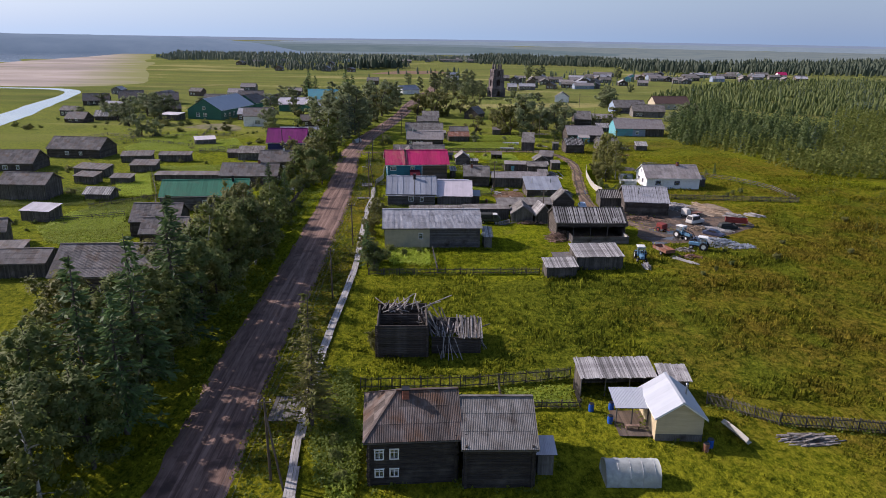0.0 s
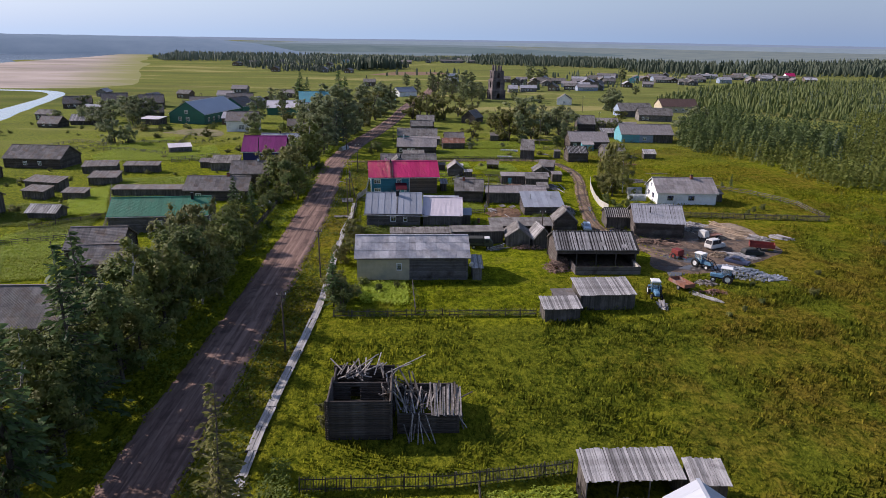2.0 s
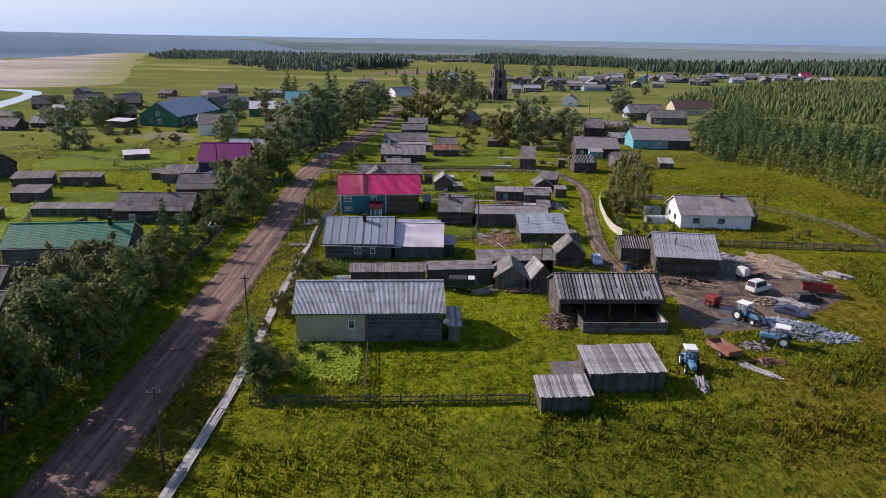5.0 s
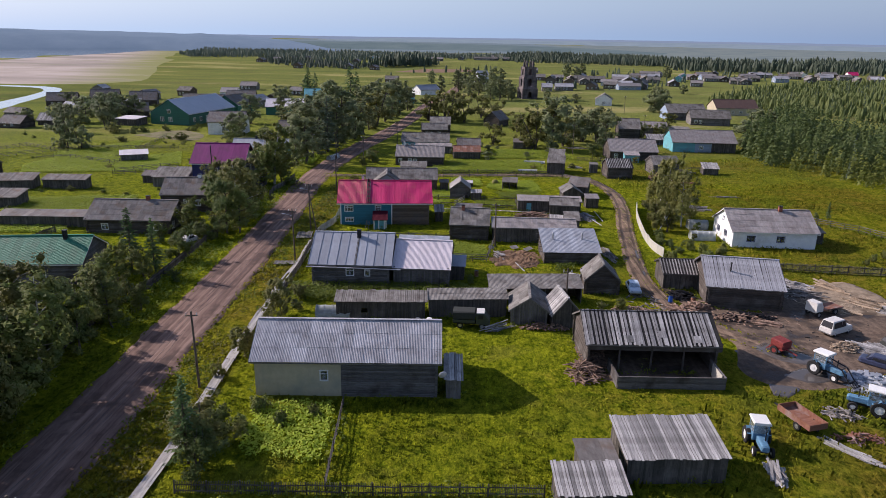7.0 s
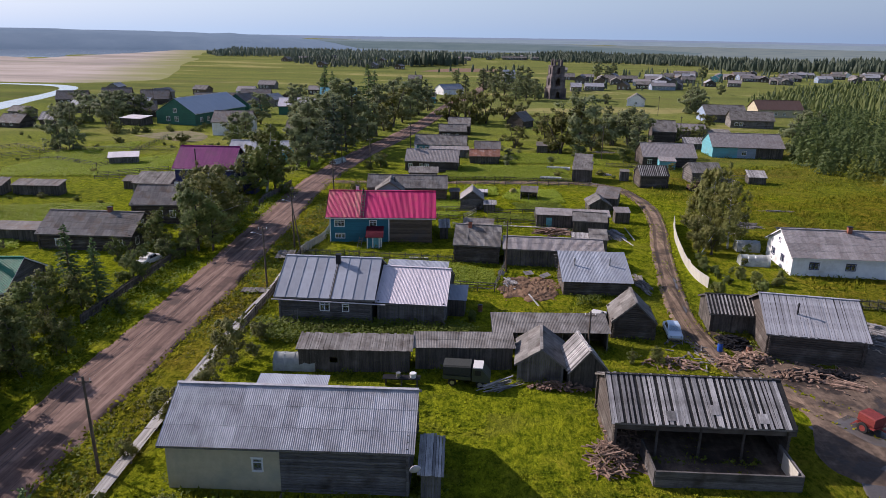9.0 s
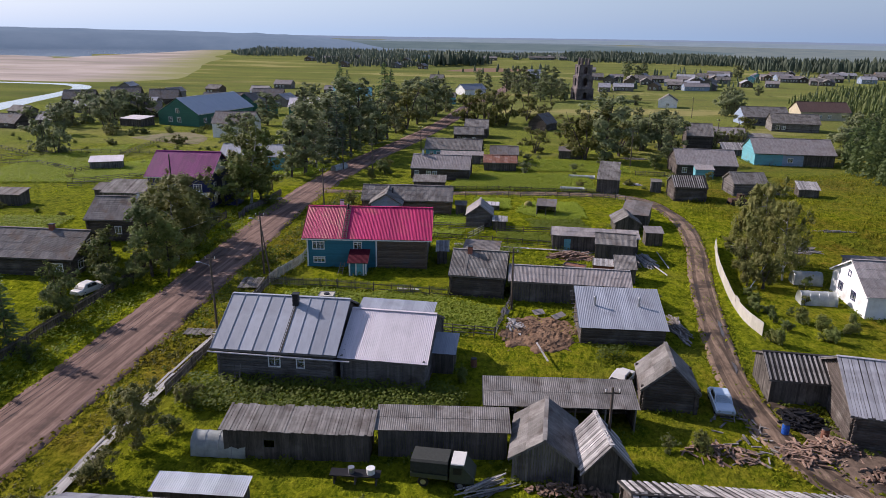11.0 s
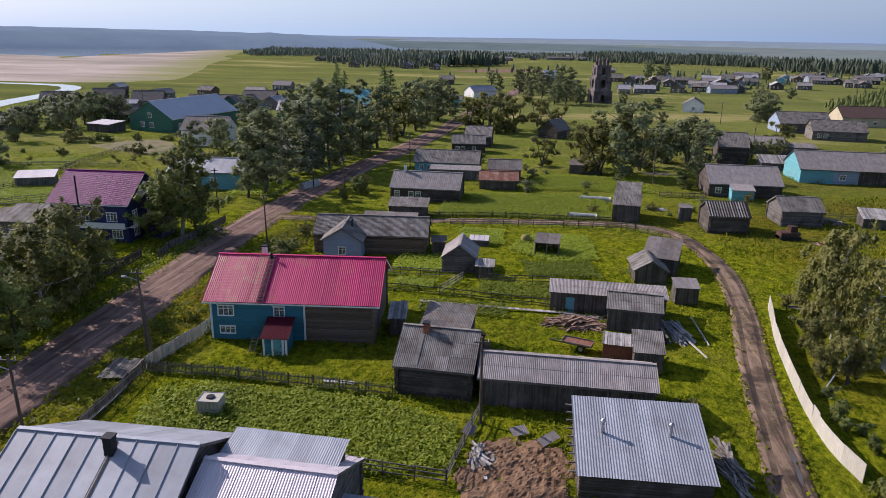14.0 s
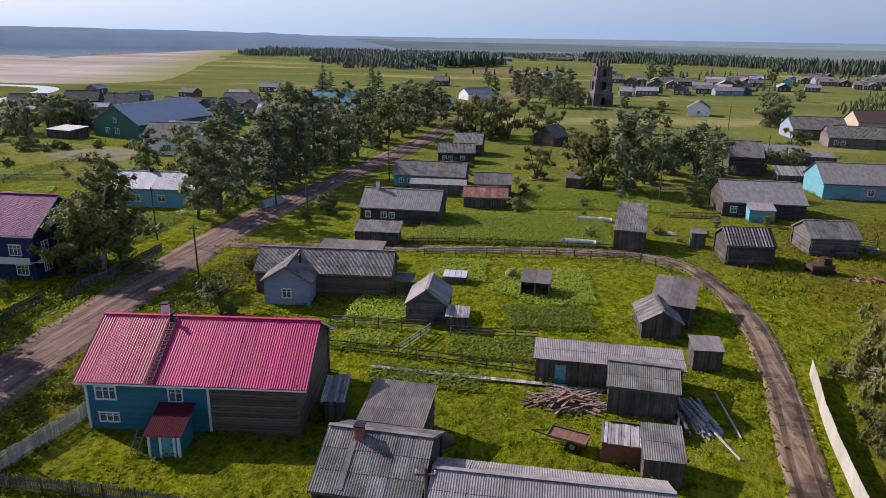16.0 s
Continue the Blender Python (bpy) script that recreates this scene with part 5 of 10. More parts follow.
for x0, y0 in ((4.4, 0.3), (8.0, 1.0), (11.6, 0.4)):
    s = Shape()
    s.box(x0, x0 + 0.75, y0, y0 + 0.9, 0.08, 0.11)
    part("roof_patch", s, PLANK, h, "bleached board patch on the roof", pose(-0.4, -0.4, 3.25, ang, 0, 0))
for i in range(5):
    s = Shape()
    s.tube((wl * i / 4, 0.1, -0.3), (wl * i / 4, 0.1, wh), 0.12, 0.1, 8)
    part("post", s, LOG_DARK, h)
s = Shape()
for k in range(6):
    z = 0.05 + k * 0.24
    s.beam((0, 0, z), (10.9, 0, z), 0.16, 0.235)
    s.beam((10.9, 0, z + 0.02), (10.9, 4.2, z + 0.02), 0.16, 0.235)
    s.beam((0, 0, z + 0.02), (0, 4.2, z + 0.02), 0.16, 0.235)
solo("log_pen", s, LOG, "low log cattle pen with three walls", "pen", pose(28.4, 126.6, 0, 0, 0, 2.0))
s = Shape()
for k in range(4):
    s.beam((0.2, 0.15, 2.5 + 0.24 * k), (14.2, 0.15, 2.5 + 0.24 * k), 0.16, 0.235)
part("lintel_logs", s, LOG_DARK, h)
patch("ground_pen", [(26, 131), (28.6, 127), (39, 127.2), (39.6, 131), (39.4, 137.8), (26, 137.6)], YARD, "trampled mud inside a cattle pen", "ground", 0.08)
s = Shape()
s.box(0, 0.05, 0, 2.6, 0, 1.45)
solo("pale_board", s, WHITE_FENCE, "pale board panel at the pen's end", "board", pose(39.0, 127.3, 0, 0, 0, 2))

# plank-roofed sheds in the meadow
lean_to("plank_roof_shed", "dark board shed with bleached plank roof", "shed", (25.6, 110.5), 5.0, 8.6, 5.0, 2.4, 3.3, ("board",) * 4, (BOARD_DARK,) * 4, "loose", PLANK)
lean_to("low_plank_shed", "low dark shed with bleached plank roof", "shed", (19.8, 106.4), 4.0, 5.5, 3.4, 1.9, 2.5, ("board",) * 4, (BOARD_DARK,) * 4, "loose", PLANK)
lean_to("felt_roof_shed", "small dark shed with grey felt roof", "shed", (22.0, 110.3), 4.0, 3.2, 3.0, 2.2, 2.4, ("board",) * 4, (BOARD_DARK,) * 4, "flat", SLATE_DARK)

# long low sheds in the yard behind
lean_to("fence_shed", "long dark board shed with worn plank roof", "shed", (-3.2, 141.6), 4.0, 11.4, 3.2, 2.45, 2.8, ("board",) * 4, (BOARD_DARK,) * 4, "planks", SLATE_OLD, holes={"front": [(3.0, 1.0, 0.9, 0.6)]})
lean_to("board_shed", "long dark board shed with grey slate roof", "shed", (8.2, 143.3), 5.5, 10.2, 3.0, 2.4, 2.85, ("board",) * 4, (BOARD_DARK,) * 4, "slate", SLATE_OLD)
lean_to("slate_roof_shed", "long open shed with reddish old slate roof", "shed", (16.0, 148.4), 5.0, 12.6, 3.4, 2.2, 3.1, (None, "board", "board", "board"), (BOARD_DARK,) * 4, "slate", SLATE_OLD, open_front=True)
home("gabled_hut", "grey board hut with slate gable roof", (23.2, 141.6), 87.0, 6.2, 5.0, 1.8, 3.6, "board", BOARD, "slate", SLATE_OLD, category="hut", over=(0.3, 0.3))
home("leaning_hut", "small grey hut with pale plank gable roof", (27.2, 141.6), 100, 4.6, 3.9, 1.7, 3.9, "board", BOARD_DARK, "loose", PLANK, category="hut", over=(0.3, 0.25))
home("log_hut", "dark log hut with weathered slate gable roof", (34.2, 153.2), 88, 5.0, 5.0, 1.9, 4.3, "log", LOG_DARK, "slate", SLATE_OLD, category="hut", over=(0.35, 0.3))

# barn by the machinery yard
h, fr, (wl, wd, wh, tan) = home("slate_barn", "dark log barn with bleached ragged plank roof", (44.4, 149.6), -7.0, 10.2, 10.4, 3.0, 5.6, "log", LOG_DARK, "loose", SLATE, category="barn", over=(0.5, 0.4))
pipe(h, 3.0, 2.3, 3.9, 5.6, 0.09, METAL_DARK)
h, fr, dims = home("striped_shed", "dark shed with striped plank and tar-paper roof", (40.6, 156.3), -3.0, 6.4, 6.0, 2.3, 3.6, "board", BOARD_DARK, "flat", TAR, category="shed", over=(0.3, 0.3))
for k in range(15):
    shared("roof_plank", me, h, pose(-0.3, -0.3, 2.35, math.degrees(math.atan(1.3 / 3.0)), 0, 0) @ pose(0.05 + k * 0.42, 0, 0.01) @ Matrix.Diagonal((0.8, 0.66, 1, 1)))

# white house to the east
h, fr, (wl, wd, wh, tan) = home("white_house", "whitewashed house with brownish slate roof", (58.0, 177.8), -0.5, 14.8, 10.6, 2.75, 5.6, "plaster", WHITEWASH, "slate", SLATE_PINK, {"front": [(2.4, 1.1, 1.3, 0.95, 2), (7.4, 1.1, 1.3, 0.95, 2)], "left": [(2.2, 1.1, 1.1, 0.95, 2), (5.8, 1.1, 1.1, 0.95, 2), (4.2, 3.5, 0.6, 0.6, 1)]}, color=NAVY_PAINT, casing=0.05, trim=WHITE)
chimney(h, 9.2, wd / 2 - 0.3, 5.2, 6.3, 0.6)
lean_to("annex", "white board annex with grey roof", "shed", (61, 188.5), 0, 7.0, 4.0, 2.5, 3.4, ("board",) * 4, (WHITE_FENCE,) * 4, "slate", SLATE_OLD)
lean_to("lean_to_shed", "dark board lean-to beside a white house", "shed", (72.9, 181.2), 0, 2.6, 3.2, 2.0, 2.6, ("board",) * 4, (BOARD_DARK,) * 4, "slate", SLATE_OLD)

# west side of the street
home("grey_barn_house", "large dark log house with grey slate roof", (-52.5, 91.6), 3.1, 17.2, 11.6, 4.75, 7.95, "log", LOG_DARK, "slate", SLATE_DARK)
home("slate_house", "log house with grey slate roof among trees", (-56.2, 127.8), 5.4, 9.4, 9.4, 3.0, 5.6, "log", LOG_DARK, "slate", SLATE_DARK)
home("porch_wing", "low log wing with grey slate roof", (-52.5, 122.7), 6.0, 8.6, 8.0, 2.1, 4.25, "log", LOG_DARK, "slate", SLATE_DARK)
h, fr, dims = home("green_roof_house", "grey log house with green sheet roof", (-57.9, 147.9), 7.5, 19.0, 9.9, 3.3, 6.0, "log", LOG, "fine", GREEN_SHEET, {"front": [(8.8, 1.1, 0.85, 1.15, 2), (12.6, 1.1, 0.85, 1.15, 2)], "right": [(2, 1.1, 0.85, 1.15, 2), (5.6, 1.1, 0.85, 1.15, 2)]}, trim=WHITE)
chimney(h, 15.0, dims[1] / 2 - 0.6, 5.4, 6.9, 0.5, METAL_DARK)
lean_to("long_low_shed", "long low dark board shed", "shed", (-70.5, 178.5), 3.4, 17.5, 4.0, 1.95, 2.3, ("board",) * 4, (BOARD_DARK,) * 4, "flat", SLATE_DARK)
h, fr, dims = home("corner_house", "dark log house with white-framed gable windows", (-53.0, 176.0), 1.5, 15.0, 9.6, 2.4, 5.0, "log", LOG_DARK, "slate", SLATE_DARK, {"front": [(2.6, 0.75, 1.0, 0.85, 2), (11.6, 0.75, 1.3, 0.95, 3)], "right": [(1.3, 0.75, 1.0, 1.0, 2), (5.2, 0.75, 1.0, 1.0, 2), (3.7, 3.0, 0.7, 0.8, 1)]})
chimney(h, 9.2, dims[1] / 2, 4.6, 5.7, 0.6)
h, fr, dims = home("log_house", "dark log house with white-framed windows and slate roof", (-46.6, 192.0), 5, 9.8, 9.0, 3.3, 5.9, "log", LOG_DARK, "slate", SLATE_DARK, {"front": [(4.2, 1.2, 0.85, 1.0, 2), (6.4, 1.2, 0.85, 1.0, 2)]})
chimney(h, 6.4, dims[1] / 2, 5.4, 6.5, 0.55, WHITEWASH)

# the navy house with a purple roof
h, fr, (wl, wd, wh, tan) = home("purple_roof_house", "navy two-storey house with purple metal roof and white trim", (-49.3, 214.4), 3.7, 12.4, 12.2, 5.67, 9.42, "clap", NAVY_PAINT, "fine", PURPLE_SHEET,
    {"front": [(4.6, 3.2, 1.0, 1.3, 2), (8.4, 3.2, 1.4, 1.2, 3), (9.0, 0.7, 1.4, 1.1, 3)], "right": [(1.6, 3.2, 1.1, 1.2, 2), (6.0, 3.2, 1.1, 1.2, 2), (1.6, 0.7, 1.3, 1.1, 3), (5.4, 0.7, 1.3, 1.1, 3)]}, trim=WHITE, over=(0.5, 0.5))
s = Shape()
s.prism([(2.0, wh), (wd - 2.0, wh), (wd / 2, wh + 2.2)], -0.06, -0.03)
part("gable_panel", s, WHITE, h, "white boarded gable", fr["right"])
for side, ln in (("front", wl), ("right", wd)):
    s = Shape()
    s.box(0.0 if side == "right" else 1.2, ln, -0.9, -0.84, 2.35, 3.15)
    s.box(0.0 if side == "right" else 1.2, ln, -0.9, 0.0, 2.27, 2.35)
    part("balcony", s, WHITE, h, "white boarded balcony", fr[side])
pipe(h, 4.6, -0.55, 0.5, 9.8, 0.11, METAL_DARK)
lean_to("woodshed", "grey lean-to shed with plank roof", "shed", (-58.6, 215.2), 3.7, 8.1, 5.6, 2.23, 3.65, ("board",) * 4, (BOARD,) * 4, "planks", SLATE_OLD)
lean_to("porch", "navy porch with pale panelled door and tin roof", "porch", (-36.5, 218.4), 3.7, 2.8, 4.3, 2.23, 2.64, ("clap",) * 4, (NAVY_PAINT,) * 4, "fine", ZINC_PALE)

h, fr, dims = home("turquoise_house", "turquoise board house with patchy white metal roof", (-53.4, 254.6), 4.5, 15.8, 8.6, 3.33, 5.72, "clap", AQUA_PAINT, "fine", ZINC, {"front": [(8.6, 1.1, 1.2, 1.1, 2), (4.0, 1.1, 1.2, 1.1, 2)]})
chimney(h, 6.0, dims[1] / 2, 5.0, 6.4, 0.55, METAL_DARK)
home("brown_roof_house", "dark log house with brown slate roof", (-45.1, 287.0), 0.7, 7.0, 9.1, 3.61, 6.05, "log", LOG_BROWN, "coarse", SLATE_OLD)
h, fr, (wl, wd, wh, tan) = home("green_hall", "long green board house with pale zinc roof", (-97.9, 338.0), 77, 34.5, 18.4, 4.38, 9.85, "clap", GREEN_PAINT, "coarse", BLUE_ZINC, {"left": [(4.6, 1.3, 1.5, 1.6, 2), (8.4, 1.3, 1.5, 1.6, 2), (8.0, 4.6, 1.4, 1.4, 2)], "front": [(3 + 4.4 * k, 1.2, 1.4, 1.5, 2) for k in range(6)]}, trim=WHITE)
home("white_brick_store", "white brick store with grey slate roof", (-81.3, 311.8), 6, 13.5, 11.5, 4.45, 7.81, "plaster", WHITEWASH, "coarse", SLATE_DARK, {"front": [(5.0, 1.0, 2.2, 1.6, 2)]}, category="store")
home("green_house", "green board house with grey roof and white gable trim", (-90.6, 376.8), 70, 13.3, 14.4, 4.64, 8.84, "clap", GREEN_PAINT, "coarse", SLATE_DARK, {"left": [(4, 1.3, 1.2, 1.4, 2), (7, 1.3, 1.2, 1.4, 2)]}, trim=WHITE)
home("white_roof_house", "house with bright white metal roof", (-80.1, 382.5), 8.7, 17.9, 13.3, 3.68, 6.92, "clap", GREEN_PAINT, "coarse", ZINC_PALE)
home("teal_roof_house", "house with bright turquoise metal roof", (-67.7, 406.8), 9.8, 17.6, 17.3, 4.33, 9.74, "clap", WHITEWASH, "coarse", AQUA_PAINT)
home("white_gable_house", "low pale house with white metal roof", (-57.3, 367.9), 9.8, 15.1, 13.0, 3.79, 7.57, "clap", WHITEWASH, "coarse", ZINC)
for x, y, r, L, D, e, g in ((-192.1, 398.2, 20, 14.1, 10.8, 2.60, 6.28), (-179.6, 415.5, 20, 14.1, 11.9, 2.60, 6.71), (-156.4, 409.0, 18, 13.5, 11.9, 2.60, 6.71), (-162.5, 317.3, -6, 9.6, 8.5, 1.70, 4.47), (-136.3, 359.2, 25, 11.9, 9.7, 2.60, 6.06), (-124.8, 397.1, 9, 20.6, 11.9, 3.03, 7.03), (-112.5, 424.1, 10, 15.1, 11.9, 3.03, 7.03), (-56.4, 314.8, 6.5, 8.3, 8.6, 2.55, 4.89), (-103.9, 373.3, 55, 13.0, 9.7, 2.81, 5.84)):
    home("dark_log_house", "dark weathered log house with grey slate roof", (x, y), r, L, D, e, g, "log", LOG_DARK, "coarse", SLATE_DARK, {"front": [(2.0, 0.9, 0.9, 1.0, 2), (5.0, 0.9, 0.9, 1.0, 2)]}, group="riverside houses")
home("plank_hut", "small hut with pale plank roof", (-154.5, 328.7), 7.2, 10.0, 8.6, 1.82, 4.28, "board", BOARD_DARK, "planks", PLANK, category="hut")
lean_to("white_roof_shed", "dark shed with bright white sheet roof", "shed", (-126.7, 335.1), -12, 9.7, 7.5, 2.58, 3.12, ("board",) * 4, (BOARD_DARK,) * 4, "flat", ZINC_PALE)

# sheds and barns in the western gardens
home("grey_house", "grey log house with slate roof and white windows", (-117.5, 216.0), -4, 17.2, 11.1, 2.73, 5.86, "log", LOG_DARK, "slate", SLATE_DARK, {"front": [(5.6, 1.0, 1.0, 0.9, 2), (10.0, 1.0, 0.8, 0.9, 2)]})
home("grey_house", "long grey log house with slate roof", (-121.4, 190.0), 4, 13.5, 11.0, 2.2, 5.2, "log", LOG_DARK, "slate", SLATE_DARK, {"front": [(5.0, 0.7, 1.2, 0.9, 2), (8.6, 0.7, 0.7, 0.9, 1)]})
home("tall_barn", "tall dark board barn with grey roof", (-97.4, 156.0), -1.8, 11.5, 8.0, 3.9, 6.0, "board", BOARD_DARK, "slate", SLATE_DARK, category="barn")
for i, (x, y, r, L, D, lo, hi) in enumerate(((-91.1, 207.3, 12, 9.1, 5.0, 2.01, 2.82), (-81.1, 210.2, 4.5, 9.7, 3.6, 2.02, 2.62), (-82.1, 191.5, 4, 7.2, 5.0, 2.0, 2.8), (-94.6, 185.5, -12, 9.6, 4.3, 2.2, 3.0), (-80.7, 175.7, -3, 5.6, 3.2, 1.7, 2.3), (-63.0, 219.6, 4.6, 4.4, 3.0, 1.72, 2.43), (-90.0, 176.0, -10, 6.0, 4.0, 2.0, 2.6))):
    lean_to("garden_shed", "low dark board shed with grey plank roof", "shed", (x, y), r, L, D, lo, hi, ("board",) * 4, (BOARD_DARK,) * 4, "planks", SLATE_DARK, group="western garden sheds")
lean_to("pale_shed", "grey board shed with pale tin roof", "shed", (-81.6, 247.1), 25, 7.4, 4.3, 1.95, 2.77, ("board",) * 4, (BOARD,) * 4, "fine", ZINC_PALE)
lean_to("pale_shed", "grey shed with pale sheet roof", "shed", (-83.0, 139.0), -9, 6.8, 4.6, 2.2, 3.0, ("board",) * 4, (BOARD_DARK,) * 4, "fine", ZINC_PALE)
home("striped_hut", "low dark hut with pale striped plank roof", (-79.0, 157.6), -2.8, 6.6, 5.2, 1.5, 2.7, "board", BOARD_DARK, "planks", PLANK, category="hut")
home("long_barn", "long grey barn with slate roof", (-70.5, 103.5), 4.9, 11.0, 7.5, 2.5, 3.9, "board", BOARD_DARK, "slate", SLATE_DARK, category="barn")
home("grey_barn", "weathered grey barn with slate roof", (-84.0, 117.0), 20, 10.0, 7.0, 3.0, 4.8, "board", BOARD_DARK, "slate", SLATE_DARK, category="barn")
lean_to("low_shed", "low grey shed beside gardens", "shed", (-74, 112.5), 8, 6, 4, 2.0, 2.6, ("board",) * 4, (BOARD_DARK,) * 4, "flat", SLATE_DARK)

# east side beyond the red roof
h, fr, (wl, wd, wh, tan) = home("pale_blue_house", "pale blue gabled cottage with grey slate roof", (-1.9, 213.7), 96, 7.1, 5.9, 2.73, 4.56, "clap", BLUE_PAINT, "slate", SLATE_OLD, {"left": [(2.1, 0.9, 0.9, 0.95, 2)]})
pipe(h, 3.0, 1.6, 3.4, 5.0, 0.13, METAL_DARK)
home("log_barn", "brown log barn with grey slate roof", (-10.0, 216.5), 4.5, 16.4, 7.0, 2.74, 4.77, "log", LOG_BROWN, "slate", SLATE_OLD, category="barn")
lean_to("flat_shed", "low flat-roofed dark shed", "shed", (-6.3, 229.3), 2.2, 8.8, 3.5, 2.25, 2.56, ("board",) * 4, (BOARD_DARK,) * 4, "flat", SLATE_DARK)
lean_to("privy", "small dark board privy", "privy", (6.7, 218.0), 4, 2.2, 2.4, 2.13, 2.44, ("board",) * 4, (BOARD_DARK,) * 4, "flat", SLATE_DARK)
h, fr, dims = home("slate_house", "dark log house with pale slate roof", (-7.1, 253.4), 0, 13.7, 9.1, 2.49, 4.99, "log", LOG_DARK, "coarse", SLATE_PINK, {"front": [(0.7, 0.9, 0.8, 0.9, 2), (3.4, 0.9, 0.8, 0.9, 2), (4.8, 0.9, 0.8, 0.9, 2)]})
chimney(h, 1.9, dims[1] / 2 - 0.2, 4.6, 6.2, 0.5, WHITEWASH)
lean_to("lean_to_shed", "low shed with grey plank roof", "shed", (-4.5, 240.3), 3, 7.0, 3.7, 1.86, 2.68, ("board",) * 4, (BOARD_DARK,) * 4, "planks", SLATE_OLD)
home("turquoise_house", "turquoise-fronted log house with slate roof", (-8.5, 285.7), 0, 15.7, 8.7, 2.44, 4.88, ("clap", "log", "log", "clap"), (AQUA_PAINT, LOG, LOG, AQUA_PAINT), "coarse", SLATE_OLD, {"front": [(1.2, 0.8, 0.8, 0.95, 2), (3.0, 0.8, 0.8, 0.95, 2)]})
lean_to("pale_shed", "long lean-to with pale slate roof", "shed", (-3.3, 277.6), 3, 11.6, 2.7, 2.22, 2.85, ("board",) * 4, (BOARD,) * 4, "coarse", SLATE_PINK)
home("log_house", "dark log house with white windows", (-3.9, 319.5), 6, 9.8, 7.4, 2.60, 4.66, "log", LOG_DARK, "coarse", SLATE_OLD, {"front": [(1.0, 0.8, 0.9, 0.9, 2), (2.5, 0.8, 0.9, 0.9, 2), (5.6, 0.8, 0.9, 0.9, 2)]})
home("log_barn", "grey barn with slate roof", (-1.9, 333.8), 0, 8.3, 9.6, 3.06, 5.69, "log", LOG_DARK, "coarse", SLATE_OLD, category="barn")
home("rusty_roof_shed", "board shed with striped rusty-red roof", (8.7, 268.2), 3, 8.4, 6.1, 1.99, 3.46, "board", BOARD_DARK, "fine", RUST, category="shed", over=(0.25, 0.25))
home("grey_shed", "dark board shed with grey felt roof", (9.8, 278.1), 4, 7.6, 6.8, 2.64, 4.44, "board", BOARD_DARK, "flat", SLATE_DARK, category="shed", over=(0.25, 0.25))
home("bath_hut", "little log bath hut with pale gable roof", (13.9, 211.3), 92, 5.7, 4.7, 2.02, 3.79, "log", LOG, "flat", SLATE_PINK, category="hut", over=(0.4, 0.35))
lean_to("low_shed", "low board shed with pale roof", "shed", (13.8, 209.8), 2, 2.4, 2.2, 1.52, 1.92, ("board",) * 4, (BOARD_DARK,) * 4, "planks", PLANK, 0.15)
td, tf, dims = lean_to("teal_door_shed", "dark board shed with slate roof and teal door", "shed", (23.1, 199.6), -1.5, 13.0, 3.4, 2.3, 2.8, ("board",) * 4, (BOARD_DARK,) * 4, "slate", SLATE_PINK)
door_unit(td, tf["front"], 1.7, 0.95, 1.8, AQUA_PAINT)
h, fr, dims = home("slate_hut", "dark hut with pale slate roof", (29.0, 195.0), -5.5, 5.8, 5.4, 2.5, 3.5, "board", BOARD_DARK, "slate", SLATE_OLD, category="hut", over=(0.25, 0.25))
s = Shape()
for k in range(5):
    s.beam((0, 0, 0.1 + k * 0.2), (5.0, 0, 0.1 + k * 0.2), 0.14, 0.19)
    s.beam((5.0, 0, 0.1 + k * 0.2), (5.2, 2.2, 0.1 + k * 0.2), 0.14, 0.19)
solo("log_pen", s, LOG_DARK, "low log wall in front of a hut", "pen", pose(29.3, 192.4, 0, 0, 0, -5.5))
lean_to("board_box", "small dark shed with pale board roof", "shed", (37.7, 204.7), 2.8, 2.9, 2.4, 2.01, 2.52, ("board",) * 4, (BOARD_DARK,) * 4, "flat", SLATE_PINK, 0.15)
lean_to("brick_shed", "low brown brick shed", "shed", (28.2, 188.3), -6, 3.2, 2.4, 1.5, 1.75, ("plaster",) * 4, (BRICK,) * 4, "planks", PLANK, 0.1)
lean_to("slate_lean_to", "small shed with steep slate roof", "shed", (30.8, 186.0), -2, 2.9, 3.4, 1.9, 2.8, ("board",) * 4, (BOARD_DARK,) * 4, "slate", SLATE_OLD, 0.15)
home("plank_hut", "dark hut with pale plank gable roof", (38.2, 211.6), 92, 5.4, 4.4, 1.71, 3.03, "board", BOARD_DARK, "planks", SLATE_OLD, category="hut", over=(0.25, 0.25))
lean_to("felt_garage", "dark garage with smooth grey felt roof", "garage", (35.2, 215.8), -14, 4.7, 8.1, 2.43, 3.14, ("board",) * 4, (BOARD_DARK,) * 4, "flat", SLATE_DARK, 0.15)
h, fr, dims = lean_to("tall_shed", "tall narrow grey shed with stepped plank roof", "shed", (34.0, 245.5), -10, 4.8, 3.5, 3.00, 4.55, ("board",) * 4, (BOARD_DARK,) * 4, "planks", SLATE_OLD, 0.15)
lean_to("tall_shed", "grey shed with weathered plank roof", "shed", (34.7, 249.4), -10, 4.4, 4.1, 4.35, 5.60, ("board",) * 4, (BOARD,) * 4, "planks", SLATE_OLD, 0.15)
lean_to("open_hut", "dark open garden hut with felt roof", "hut", (21.1, 221.6), -5, 3.6, 3.4, 1.9, 2.5, (None, "board", "board", "board"), (BOARD_DARK,) * 4, "flat", SLATE_DARK, 0.15, open_front=True)
lean_to("low_brick_shed", "low dark shed with blue box beside it", "shed", (28.1, 292.8), -3, 6.8, 4.5, 2.13, 2.77, ("board",) * 4, (BOARD_DARK,) * 4, "flat", SLATE_DARK, 0.2)
